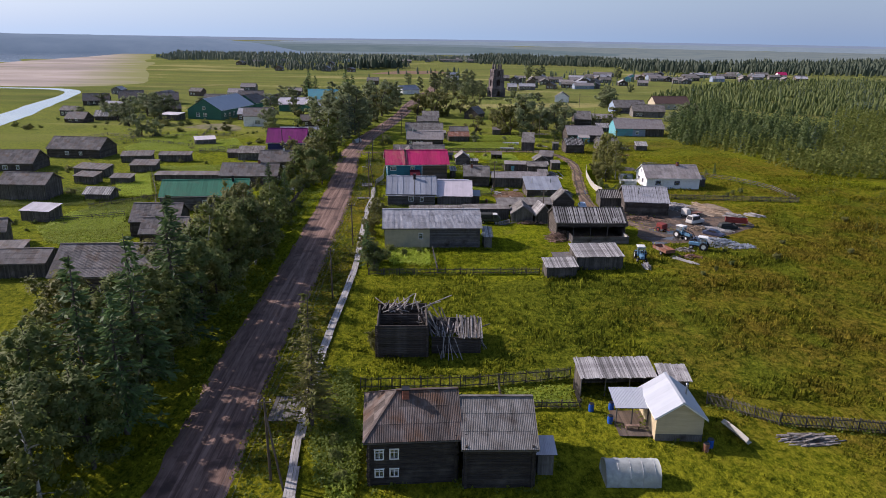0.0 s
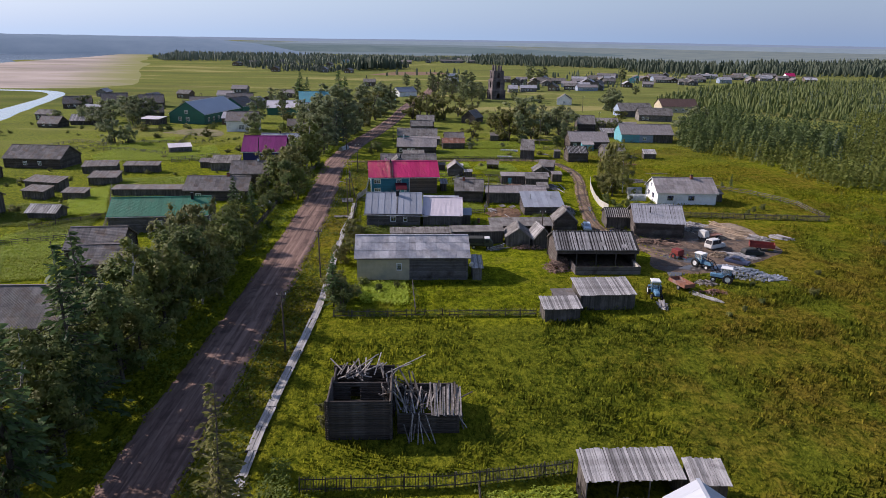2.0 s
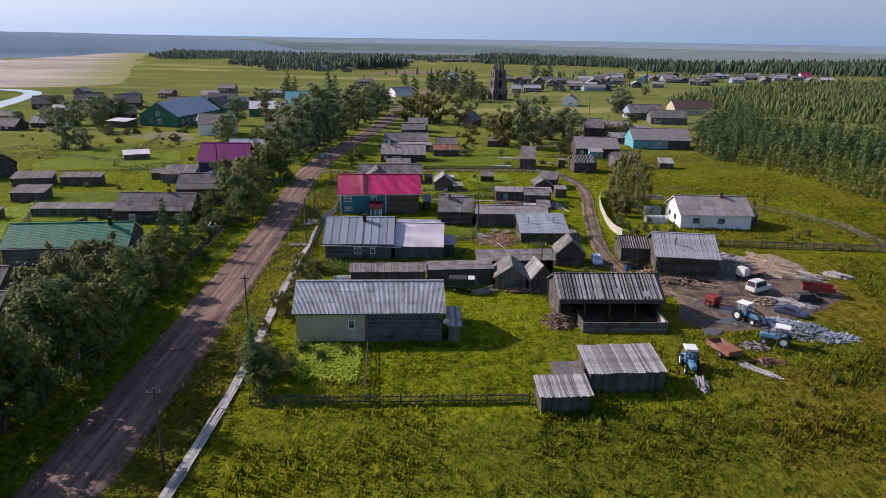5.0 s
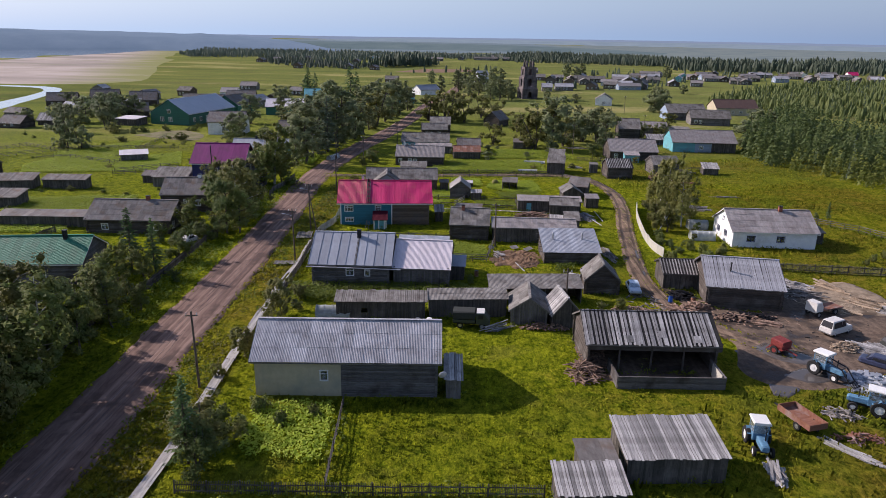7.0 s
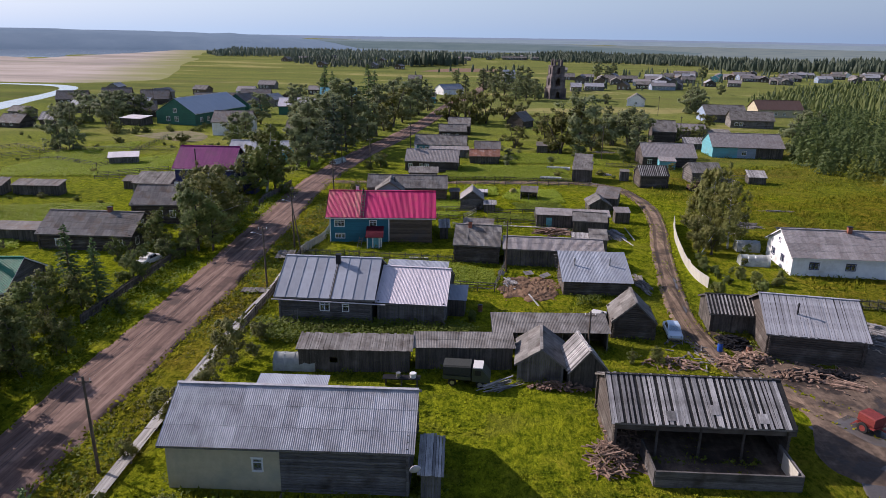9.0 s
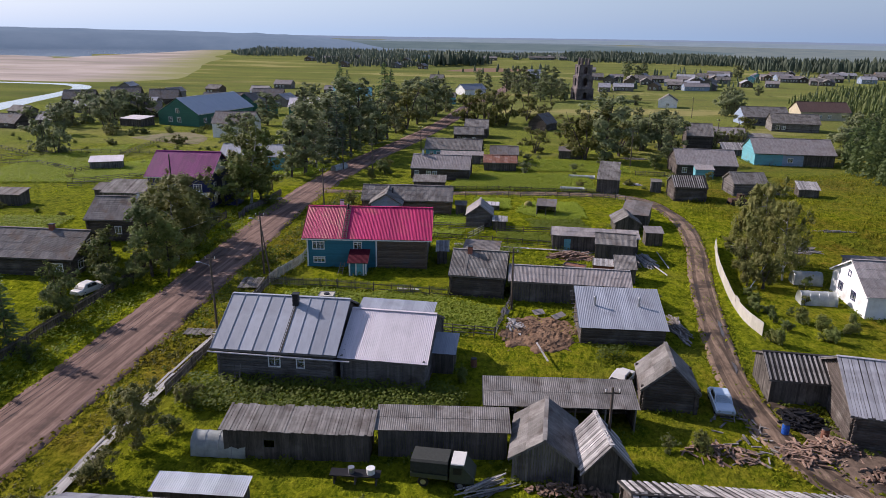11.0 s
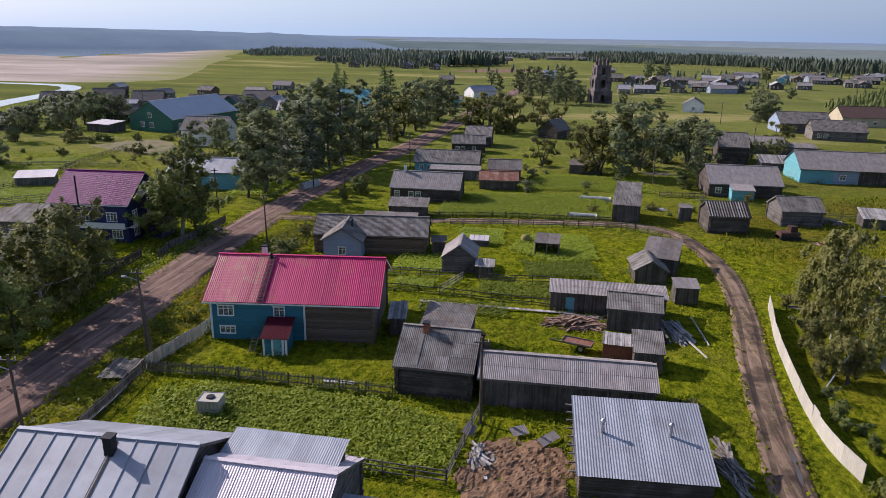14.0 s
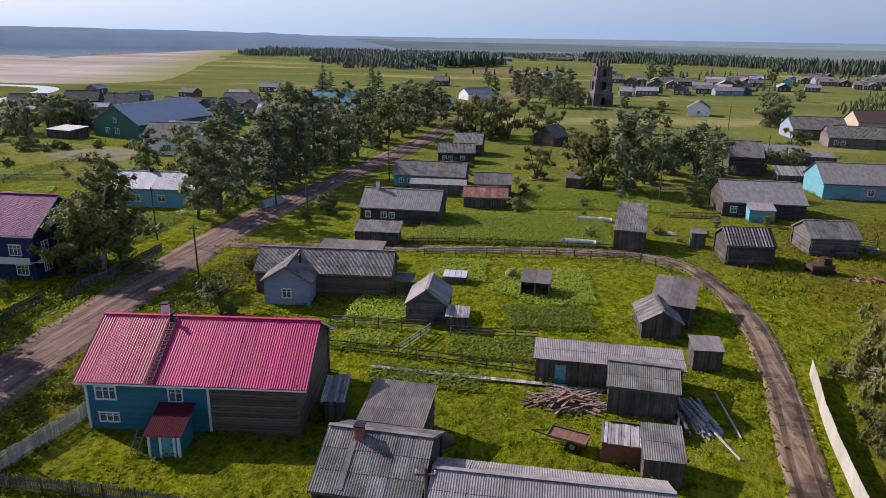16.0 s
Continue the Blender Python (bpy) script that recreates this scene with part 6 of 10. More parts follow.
lean_to("outhouse", "narrow grey wooden outhouse", "outhouse", (45.9, 248.7), -3, 2.3, 2.1, 2.28, 2.59, ("board",) * 4, (BOARD,) * 4, "flat", SLATE_OLD, 0.12)
h, fr, dims = home("striped_log_shed", "dark log shed with black and white striped roof", (49.0, 240.4), 3, 6.8, 6.8, 2.83, 4.64, "log", LOG_DARK, "flat", TAR, category="shed", over=(0.35, 0.3))
for k in range(15):
    shared("roof_plank", me, h, pose(-0.35, -0.3, 2.9, math.degrees(math.atan(1.81 / 3.4)), 0, 0) @ pose(0.05 + k * 0.43, 0, 0.03) @ Matrix.Diagonal((0.9, 0.78, 1, 1)))
home("log_shed", "grey log shed with plank roof", (62.7, 248.2), 4, 7.3, 7.3, 2.59, 4.45, "log", LOG, "planks", SLATE_OLD, category="shed", over=(0.35, 0.3))
h, fr, dims = home("grey_house", "grey house with pale slate roof and teal porch", (55.7, 271.8), 0, 14.7, 11.6, 2.73, 5.79, "log", LOG_DARK, "coarse", SLATE_PINK, {"front": [(1.2, 0.9, 1.0, 1.0, 2)]})
lean_to("porch", "small turquoise board porch of a house", "porch", (59.4, 268.3), -1.5, 4.6, 3.1, 2.20, 2.94, ("clap",) * 4, (AQUA_PAINT,) * 4, "coarse", SLATE_PINK, 0.2)
home("tall_log_house", "tall dark log house with slate roof", (68.1, 319.5), -5, 8.0, 11.4, 4.55, 7.81, "log", LOG_DARK, "coarse", SLATE_OLD)
home("grey_barn", "low barn with pale slate roof", (80.9, 341.4), -8, 11.0, 9.9, 2.86, 4.84, "board", BOARD, "coarse", SLATE_PINK, category="barn")
lean_to("grey_shed", "long low grey shed", "shed", (90.2, 341.4), -4, 11.0, 5.5, 2.42, 3.08, ("board",) * 4, (BOARD,) * 4, "coarse", SLATE_OLD)
h, fr, (wl, wd, wh, tan) = home("aqua_house", "long aqua and bare-board house with slate roof", (80.5, 293.7), -0.6, 21.3, 12.8, 3.20, 6.67, (None, "board", "clap", "clap"), (AQUA_PAINT, BOARD, AQUA_PAINT, AQUA_PAINT), "coarse", SLATE_PINK)
front_walls(h, fr, wh, [(0.0, 7.2, "clap", AQUA_PAINT, []), (7.2, 12.6, "clap", BLUE_PAINT, [(8.6, 1.0, 1.2, 1.1, 2)]), (12.6, wl, "board", BOARD_DARK, [])])
lean_to("plank_shed", "row of leaning grey planks on a low shed", "shed", (77.1, 311.5), 2, 21.6, 4.3, 1.73, 3.24, ("board",) * 4, (BOARD,) * 4, "planks", PLANK)
lean_to("plank_shed", "low collapsed shed with pale plank roof", "shed", (76.5, 249.9), -6, 4.4, 4.1, 1.66, 2.70, ("board", None, "board", "board"), (BOARD_DARK,) * 4, "planks", PLANK)
home("slate_house", "grey house with slate roof", (107.6, 397.7), 3, 18.8, 13.3, 3.31, 7.07, ("clap",) * 4, (LOG, LOG, LOG, BLUE_PAINT), "coarse", SLATE_OLD)
home("slate_house", "grey board house with slate roof", (112.8, 380.1), -6, 17.7, 11.6, 3.09, 6.41, "clap", BOARD, "coarse", SLATE_OLD, {"front": [(1.6, 0.9, 1.2, 1.2, 2), (3.6, 0.9, 1.2, 1.2, 2)]})
home("brown_roof_house", "cream house with dark brown roof", (139.1, 424.3), 3, 22.1, 13.3, 3.54, 7.51, "clap", CREAM, "coarse", BROWN_SHEET, {"front": [(4 + 4 * k, 1.0, 1.2, 1.2, 2) for k in range(3)]})
home("pale_gable_house", "pale house with brown gable roof", (94.4, 462.4), 78, 10.5, 9.9, 3.31, 6.41, "clap", WHITEWASH, "coarse", SLATE_OLD, {"left": [(4, 1, 1.2, 1.2, 2)]})


# ---- trees and plants ----
def leaf_quads(s, centres, radius, count, size, rnd, axis_z=None, core=0.6):
    """Sprays of leaves round each centre that turn their faces outwards, about a close leafy core."""
    for c in centres:
        c = Vector(c)
        out = Vector((c.x, c.y, (c.z - axis_z) * 0.8 if axis_z is not None else c.z * 0.5))
        out = out.normalized() if out.length > 0.01 else Vector((0, 0, 1))
        if core:
            k = radius * core
            a, b, d = (rnd.uniform(0.7, 1.15) * k for _ in range(3))
            s.add([c + Vector(q) for q in ((a, 0.2 * k, 0), (-b, -0.2 * k, 0.1 * k), (0.2 * k, d, 0), (-0.2 * k, -a, 0.1 * k), (0.1 * k, 0, b), (0, 0.1 * k, -d))],
                  [(0, 2, 4), (2, 1, 4), (1, 3, 4), (3, 0, 4), (2, 0, 5), (1, 2, 5), (3, 1, 5), (0, 3, 5)])
        for _ in range(count):
            d = Vector((rnd.gauss(0, 1), rnd.gauss(0, 1), rnd.gauss(0, 1))).normalized()
            p = c + d * radius * rnd.random() ** 0.4
            n = (d * 0.45 + out * 0.8 + Vector((rnd.gauss(0, 0.33), rnd.gauss(0, 0.33), rnd.gauss(0.35, 0.33)))).normalized()
            u = n.cross(Vector((rnd.gauss(0, 1), rnd.gauss(0, 1), rnd.gauss(0, 1)))).normalized()
            v = n.cross(u)
            k = size * rnd.uniform(0.6, 1.3)
            s.add([p + u * k, p - u * k * 0.7 + v * k * 0.62, p - u * k * 0.7 - v * k * 0.62], [(0, 1, 2)])


def limb(s, p, q, r0, r1, rnd, n=6, bend=0.12, segs=3):
    q = Vector(q)
    ln = (q - Vector(p)).length
    pts = [Vector(p)]
    for i in range(1, segs + 1):
        t = i / segs
        pts.append(Vector(p).lerp(q, t) + Vector((rnd.gauss(0, 1), rnd.gauss(0, 1), rnd.gauss(0, 0.5))) * bend * ln * (0.4 if i < segs else 0))
    for i in range(segs):
        s.tube(pts[i], pts[i + 1], r0 + (r1 - r0) * i / segs, r0 + (r1 - r0) * (i + 1) / segs, n, False)
    return pts


def broadleaf(seed, h, spread, leaf, bark, label, dense=1.0, low=0.13, category="tree", name="tree", stems=1, thin=1.0):
    rnd = random.Random(seed)
    t = thing(name, label, category)
    trunk, crown = Shape(), Shape()
    for k in range(stems):
        lean = Vector((rnd.gauss(0, 0.07), rnd.gauss(0, 0.07), 1)) if stems == 1 else Vector((rnd.gauss(0, 0.22), rnd.gauss(0, 0.22), 1))
        hh = h * rnd.uniform(0.8, 1.0) if k else h
        pts = limb(trunk, (rnd.gauss(0, 0.25) * (stems > 1), rnd.gauss(0, 0.25) * (stems > 1), -0.3), lean * hh * 0.93, 0.019 * h, 0.02, rnd, 8, 0.03, 5)
        n = max(5, int(15 / stems))
        for i in range(n):
            f = low + (0.93 - low) * (i + rnd.random() * 0.6) / n
            idx = min(4, int(f * 5))
            base = pts[idx].lerp(pts[idx + 1], f * 5 - idx)
            a = i * 2.4 + rnd.uniform(-0.5, 0.5)
            reach = spread * (math.sin(math.pi * min(1, 0.22 + 0.72 * f)) ** 0.8) * rnd.uniform(0.6, 1.15)
            tip = base + Vector((math.cos(a) * reach, math.sin(a) * reach, reach * rnd.uniform(0.0, 0.6)))
            limb(trunk, base, tip, 0.007 * h, 0.012, rnd, 4, 0.12, 2)
            cs = []
            for _ in range(int(6 * dense)):
                g = rnd.uniform(0.35, 1.1)
                c = base.lerp(tip, g)
                cs.append(c + Vector((rnd.gauss(0, 1), rnd.gauss(0, 1), rnd.gauss(0, 0.8))) * spread * 0.16)
            leaf_quads(crown, cs, spread * 0.25, int(36 * dense * thin), 0.172 / thin ** 0.5, rnd, h * 0.5)
    part("trunk", trunk, bark, t, "", smooth=True)
    part("crown", crown, leaf, t)
    return t


def conifer(seed, h, spread, leaf, label, drop=0.25, sparse=1.0, low=0.1):
    rnd = random.Random(seed)
    t = thing("conifer", label, "tree")
    trunk, crown = Shape(), Shape()
    limb(trunk, (0, 0, -0.3), (rnd.gauss(0, 0.15), rnd.gauss(0, 0.15), h), 0.016 * h, 0.02, rnd, 8, 0.01, 4)
    z = low * h
    while z < h * 0.985:
        f = (z / h - low) / (1 - low)
        n = rnd.randint(5, 7)
        for i in range(n):
            if rnd.random() > sparse:
                continue
            a = rnd.uniform(0, 2 * math.pi)
            ln = spread * ((1 - f) ** 0.85 + 0.05) * rnd.uniform(0.6, 1.15)
            d = Vector((math.cos(a), math.sin(a), 0.12 - drop * (1 - f)))
            tip = Vector((0, 0, z)) + d * ln
            if ln > 0.8:
                trunk.tube((0, 0, z), tip, 0.03, 0.008, 4, False)
            m = max(2, int(ln * 5.5))
            for k in range(m):
                g = (k + rnd.random()) / m
                p = Vector((0, 0, z)).lerp(tip, 0.15 + 0.9 * g)
                side = Vector((-d.y, d.x, 0)) * rnd.uniform(-1, 1) * 0.35 * (1.1 - g) * ln * 0.5
                p = p + side + Vector((0, 0, rnd.uniform(-0.18, 0.05)))
                u = (d + Vector((rnd.gauss(0, 0.5), rnd.gauss(0, 0.5), rnd.gauss(-0.25, 0.3)))).normalized()
                v = u.cross(Vector((rnd.gauss(0, 1), rnd.gauss(0, 1), rnd.gauss(0, 1)))).normalized()
                kk = rnd.uniform(0.19, 0.36)
                crown.add([p - u * kk, p + v * kk * 0.42, p + u * kk * 1.1, p - v * kk * 0.42], [(0, 1, 2, 3)])
        z += h * 0.022 * rnd.uniform(0.7, 1.3) + 0.08
    part("trunk", trunk, BARK, t, smooth=True)
    part("crown", crown, leaf, t)
    return t


def shrub(seed, r, h, leaf, label, count=22, size=0.13):
    rnd = random.Random(seed)
    t = thing("bush", label, "bush")
    stems, crown = Shape(), Shape()
    cs = []
    for i in range(9):
        a, e = rnd.uniform(0, 2 * math.pi), rnd.random() ** 0.5
        tip = Vector((math.cos(a) * r * e, math.sin(a) * r * e, h * (1.05 - 0.6 * e * e) * rnd.uniform(0.7, 1)))
        limb(stems, (rnd.gauss(0, 0.1), rnd.gauss(0, 0.1), -0.2), tip, 0.04, 0.01, rnd, 4, 0.08, 2)
        for _ in range(7):
            cs.append(tip * rnd.uniform(0.3, 1.0) + Vector((rnd.gauss(0, 1), rnd.gauss(0, 1), rnd.gauss(0, 0.7))) * r * 0.2)
    leaf_quads(crown, [c for c in cs if c.z > 0.05], r * 0.26, count, size, rnd, h * 0.3, 0.55)
    part("stem", stems, BARK, t)
    part("crown", crown, leaf, t)
    return t


KINDS = {
    "a": broadleaf(11, 9.0, 2.9, LEAF, BARK, "leafy dark green roadside tree"),
    "b": broadleaf(12, 10.0, 2.5, LEAF_DARK, BARK, "tall dark green roadside tree", 1.1),
    "c": broadleaf(13, 8.0, 2.7, LEAF_OLIVE, BIRCH_BARK, "olive-green birch with pale trunk", 1.0, thin=1.6),
    "d": broadleaf(14, 11.0, 2.6, LEAF, BIRCH_BARK, "tall slender birch with light bark", 0.9, 0.2),
    "w": broadleaf(15, 8.0, 3.2, LEAF_OLIVE, BARK, "spreading olive willow with several stems", 1.0, 0.15, stems=3, thin=1.6),
    "v": broadleaf(16, 7.0, 3.0, LEAF_DARK, BARK, "dense dark rounded willow tree", 1.15, 0.12, stems=3),
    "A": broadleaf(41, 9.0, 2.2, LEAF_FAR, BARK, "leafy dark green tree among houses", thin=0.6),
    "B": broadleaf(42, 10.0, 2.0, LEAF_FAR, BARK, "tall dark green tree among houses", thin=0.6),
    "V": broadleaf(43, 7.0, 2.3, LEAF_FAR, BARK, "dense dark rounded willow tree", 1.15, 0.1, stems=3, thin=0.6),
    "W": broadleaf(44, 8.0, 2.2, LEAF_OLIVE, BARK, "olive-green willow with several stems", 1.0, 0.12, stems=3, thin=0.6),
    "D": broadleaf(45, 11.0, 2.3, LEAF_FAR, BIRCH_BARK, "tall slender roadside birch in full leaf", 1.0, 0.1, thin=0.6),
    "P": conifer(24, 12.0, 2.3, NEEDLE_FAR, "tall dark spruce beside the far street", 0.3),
    "p": conifer(21, 12.0, 2.5, NEEDLE, "tall dark green spruce tree", 0.3),
    "q": conifer(22, 11.0, 2.2, NEEDLE, "slender dark spruce tree", 0.35, 0.9),
    "l": conifer(23, 13.0, 2.6, LEAF_OLIVE, "feathery olive-green larch by the walkway", 0.1, 0.75, 0.16),
    "s": shrub(31, 1.6, 2.2, LEAF, "leafy green bush in a garden"),
    "o": shrub(32, 1.3, 1.7, LEAF_OLIVE, "olive-green scrubby bush in grass"),
    "S": shrub(33, 1.6, 2.2, LEAF, "leafy green bush between gardens", 6, 0.2),
    "O": shrub(34, 1.3, 1.7, LEAF_OLIVE, "olive-green bush between gardens", 6, 0.18),
}
BASE_H = {"D": 11.0, "P": 12.0, "A": 9.0, "B": 10.0, "V": 7.0, "W": 8.0, "a": 9.0, "b": 10.0, "c": 8.0, "d": 11.0, "w": 8.0, "v": 7.0, "p": 12.0, "q": 11.0, "l": 13.0, "s": 2.2, "o": 1.7, "S": 2.2, "O": 1.7}
tree_rnd = random.Random(77)
planted = set()


def plant(group, rows):
    """rows: kind, x, y, height."""
    for kind, x, y, hgt in rows:
        if kind in "so" and hgt > 2.3:
            kind = "v" if kind == "s" else "w"
        if x > -34.5 and 60 < y < 116 and group == "trees along the road":
            hgt *= 1.16
        if x < -28 and 130 < y < 162 and kind != "q":
            hgt *= 0.85 if y < 144 else 0.66
        k = hgt / BASE_H[kind]
        if kind in "abcdwvABVWD":
            k *= 0.9 if group == "trees along the road" else 0.95
        wide = k * tree_rnd.uniform(0.92, 1.18)
        if group == "birches by the white fence":
            k, wide = k * 0.88, wide * 0.66
        if group == "larches by the walkway" and kind in "wcs":
            k, wide = k * 1.15, wide * 1.25
        if kind in "ABVWDP":
            k, wide = k * 0.82, wide * 0.88
        m = Matrix.Translation((x, y, ground_height(x, y))) @ Matrix.Rotation(tree_rnd.uniform(0, 6.28), 4, "Z") @ Matrix.Diagonal((wide, wide, k, 1))
        if kind in planted:
            ob = copy_thing(KINDS[kind], m)
        else:
            planted.add(kind)
            ob = KINDS[kind]
            ob.matrix_basis = m
        tagged(ob, group=group)


plant("trees along the road", [("p", -29.1, 60.4, 13), ("b", -31, 65.2, 10.5), ("p", -30.2, 68, 12.5), ("b", -33.6, 51.9, 12), ("d", -30, 47, 14), ("a", -42.4, 65.2, 9.5), ("b", -36, 58.9, 13), ("d", -35.7, 70.8, 12), ("a", -29.5, 74.5, 9.5), ("p", -30.5, 80, 13), ("a", -33.6, 82.2, 9.5),
    ("b", -30, 88.5, 12), ("d", -31.2, 95, 13), ("a", -30.5, 102, 12.5), ("b", -29.5, 107, 12.5), ("c", -29, 113, 11), ("a", -28.8, 118.5, 12), ("d", -29.5, 124, 12), ("c", -34.3, 130, 9), ("b", -29.3, 131, 9.5), ("a", -29.2, 138, 9.0), ("a", -28.5, 144, 7.2),
    ("b", -36, 92, 10), ("a", -38, 76, 10), ("p", -40, 56, 12), ("b", -46, 58, 11), ("a", -36, 112, 9.5), ("c", -35, 121, 9.5), ("b", -40, 86, 9), ("c", -44, 79, 8), ("a", -50, 70, 9)])
plant("trees along the road", [("b", -52, 52, 10), ("c", -58, 60, 8), ("p", -42, 48, 13), ("a", -37, 44, 11), ("b", -33, 40, 13), ("p", -29, 38, 13), ("a", -48, 83, 7), ("c", -34.5, 104, 9), ("w", -36.5, 138, 7.5), ("w", -33, 148, 7.0), ("a", -32.5, 141, 8.5)])
plant("larches by the walkway", [("l", -11.6, 62.6, 14.2), ("l", -11.0, 60.5, 10.5), ("q", -9.6, 111.5, 8.2), ("w", -9.3, 113.5, 6.6), ("v", -8.4, 109.8, 4.4), ("o", -12.2, 126, 2.6), ("w", -11.0, 131, 5.0), ("c", -10.0, 142.5, 3.6), ("w", -9.2, 148.5, 3.0), ("w", -10.2, 137.5, 3.8), ("s", -8.6, 145, 3.0), ("s", -11.2, 134, 3.0)])
plant("trees by the western houses", [("q", -35.9, 157.5, 13), ("q", -32.2, 157.0, 11.3), ("v", -31.9, 164, 9.5), ("b", -33.7, 187.5, 9.3), ("a", -34.7, 193.2, 9.5), ("c", -31.0, 194.8, 8.5), ("v", -31.3, 146, 6.8), ("v", -28.6, 155, 5.5), ("a", -35.4, 204.8, 6.3), ("c", -39.9, 204.1, 6.6), ("v", -38.1, 210.5, 4.2), ("o", -43.8, 200.8, 2.4), ("v", -38, 172, 6.0), ("a", -35, 178, 7.0), ("s", -33, 183, 3.0)])
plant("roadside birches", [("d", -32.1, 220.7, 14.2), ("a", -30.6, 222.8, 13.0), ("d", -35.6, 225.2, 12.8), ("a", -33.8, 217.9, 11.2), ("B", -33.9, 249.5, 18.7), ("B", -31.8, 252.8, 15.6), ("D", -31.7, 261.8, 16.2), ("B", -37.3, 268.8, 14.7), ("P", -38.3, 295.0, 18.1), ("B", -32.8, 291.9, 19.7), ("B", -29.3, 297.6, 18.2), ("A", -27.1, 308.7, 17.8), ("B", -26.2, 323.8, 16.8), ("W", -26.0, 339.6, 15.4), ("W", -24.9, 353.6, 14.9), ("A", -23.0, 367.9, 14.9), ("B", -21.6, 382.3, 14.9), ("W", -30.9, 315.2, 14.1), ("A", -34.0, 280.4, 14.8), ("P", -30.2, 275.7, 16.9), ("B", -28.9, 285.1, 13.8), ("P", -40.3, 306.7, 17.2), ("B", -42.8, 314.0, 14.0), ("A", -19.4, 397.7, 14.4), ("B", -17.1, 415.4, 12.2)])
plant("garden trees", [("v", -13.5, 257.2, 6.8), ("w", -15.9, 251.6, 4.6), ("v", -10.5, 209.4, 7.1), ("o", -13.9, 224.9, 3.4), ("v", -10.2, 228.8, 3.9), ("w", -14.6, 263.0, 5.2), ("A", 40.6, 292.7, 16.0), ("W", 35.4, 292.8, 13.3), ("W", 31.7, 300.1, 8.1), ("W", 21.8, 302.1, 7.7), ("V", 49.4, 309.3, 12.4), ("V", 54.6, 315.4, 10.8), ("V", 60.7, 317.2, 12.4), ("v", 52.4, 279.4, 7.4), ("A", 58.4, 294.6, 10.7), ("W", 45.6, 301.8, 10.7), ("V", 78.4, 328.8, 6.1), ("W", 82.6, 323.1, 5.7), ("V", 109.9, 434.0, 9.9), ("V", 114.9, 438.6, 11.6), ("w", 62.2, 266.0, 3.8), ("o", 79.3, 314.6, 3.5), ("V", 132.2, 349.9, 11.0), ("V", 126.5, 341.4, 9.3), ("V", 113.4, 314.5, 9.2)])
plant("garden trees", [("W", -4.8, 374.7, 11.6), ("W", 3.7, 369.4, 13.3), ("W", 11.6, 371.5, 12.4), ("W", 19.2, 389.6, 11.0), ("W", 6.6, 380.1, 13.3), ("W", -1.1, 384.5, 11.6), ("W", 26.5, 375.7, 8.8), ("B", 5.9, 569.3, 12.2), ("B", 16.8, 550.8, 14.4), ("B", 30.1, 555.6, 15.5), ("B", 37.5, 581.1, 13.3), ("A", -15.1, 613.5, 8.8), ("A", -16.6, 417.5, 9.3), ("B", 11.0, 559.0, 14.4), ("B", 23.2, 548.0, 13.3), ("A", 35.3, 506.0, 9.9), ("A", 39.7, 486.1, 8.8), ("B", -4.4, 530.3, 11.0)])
plant("birches by the white fence", [("c", 51.6, 200.0, 9.0), ("w", 48.8, 192.1, 9.0), ("c", 52.3, 197.2, 11), ("w", 49.6, 186.7, 9.3), ("w", 47.9, 187.5, 7.0), ("c", 53.5, 190.7, 9.6), ("o", 50.4, 205.5, 4.0), ("s", 46.6, 178.4, 3.0), ("s", 47.5, 175.4, 3.4), ("s", 50, 178, 2.4), ("o", 53, 181.5, 2.6), ("s", 52, 174, 2.2), ("v", 55.0, 187.4, 4.1), ("s", 56.5, 176.5, 1.8), ("v", 82.7, 199.1, 3.4), ("q", 85.6, 200.6, 5.3), ("s", 79, 172, 1.9), ("s", 82, 174, 2.1), ("s", 76.8, 170, 1.6)])
plant("western garden trees", [("V", -138.3, 351.4, 11.9), ("V", -139.1, 361.2, 10.4), ("V", -130.7, 357.1, 10.2), ("V", -142.8, 342.9, 10.8), ("V", -122.6, 319.8, 10.7), ("V", -110.4, 272.8, 8.8), ("V", -103.9, 268.0, 7.3), ("B", -63.8, 285.6, 9.6), ("b", -60.4, 279.2, 8.5), ("p", -72.4, 439.6, 15.5), ("p", -67.4, 434.2, 13.3), ("B", -75.1, 444.1, 12.2), ("a", -50.8, 278.1, 8.4), ("V", -69.6, 311.5, 8.6), ("V", -151.5, 373.3, 7.6), ("V", -181.8, 402.5, 7.0), ("B", -55.3, 419.8, 13.3), ("p", -48.6, 430.9, 16.6), ("p", -44.2, 424.3, 14.4), ("B", -35.4, 437.5, 13.3), ("B", -26.5, 445.3, 13.3)])
plant("meadow scrub", [("o", 64, 118, 1.2), ("o", 80, 122, 1.5), ("o", 84, 98, 1.3), ("o", 70, 128, 1.2), ("s", 56, 122, 1.1), ("s", 50, 111, 1.1), ("s", 54, 114, 1.2), ("s", 47, 109, 1.0), ("o", 93, 146, 1.6)])
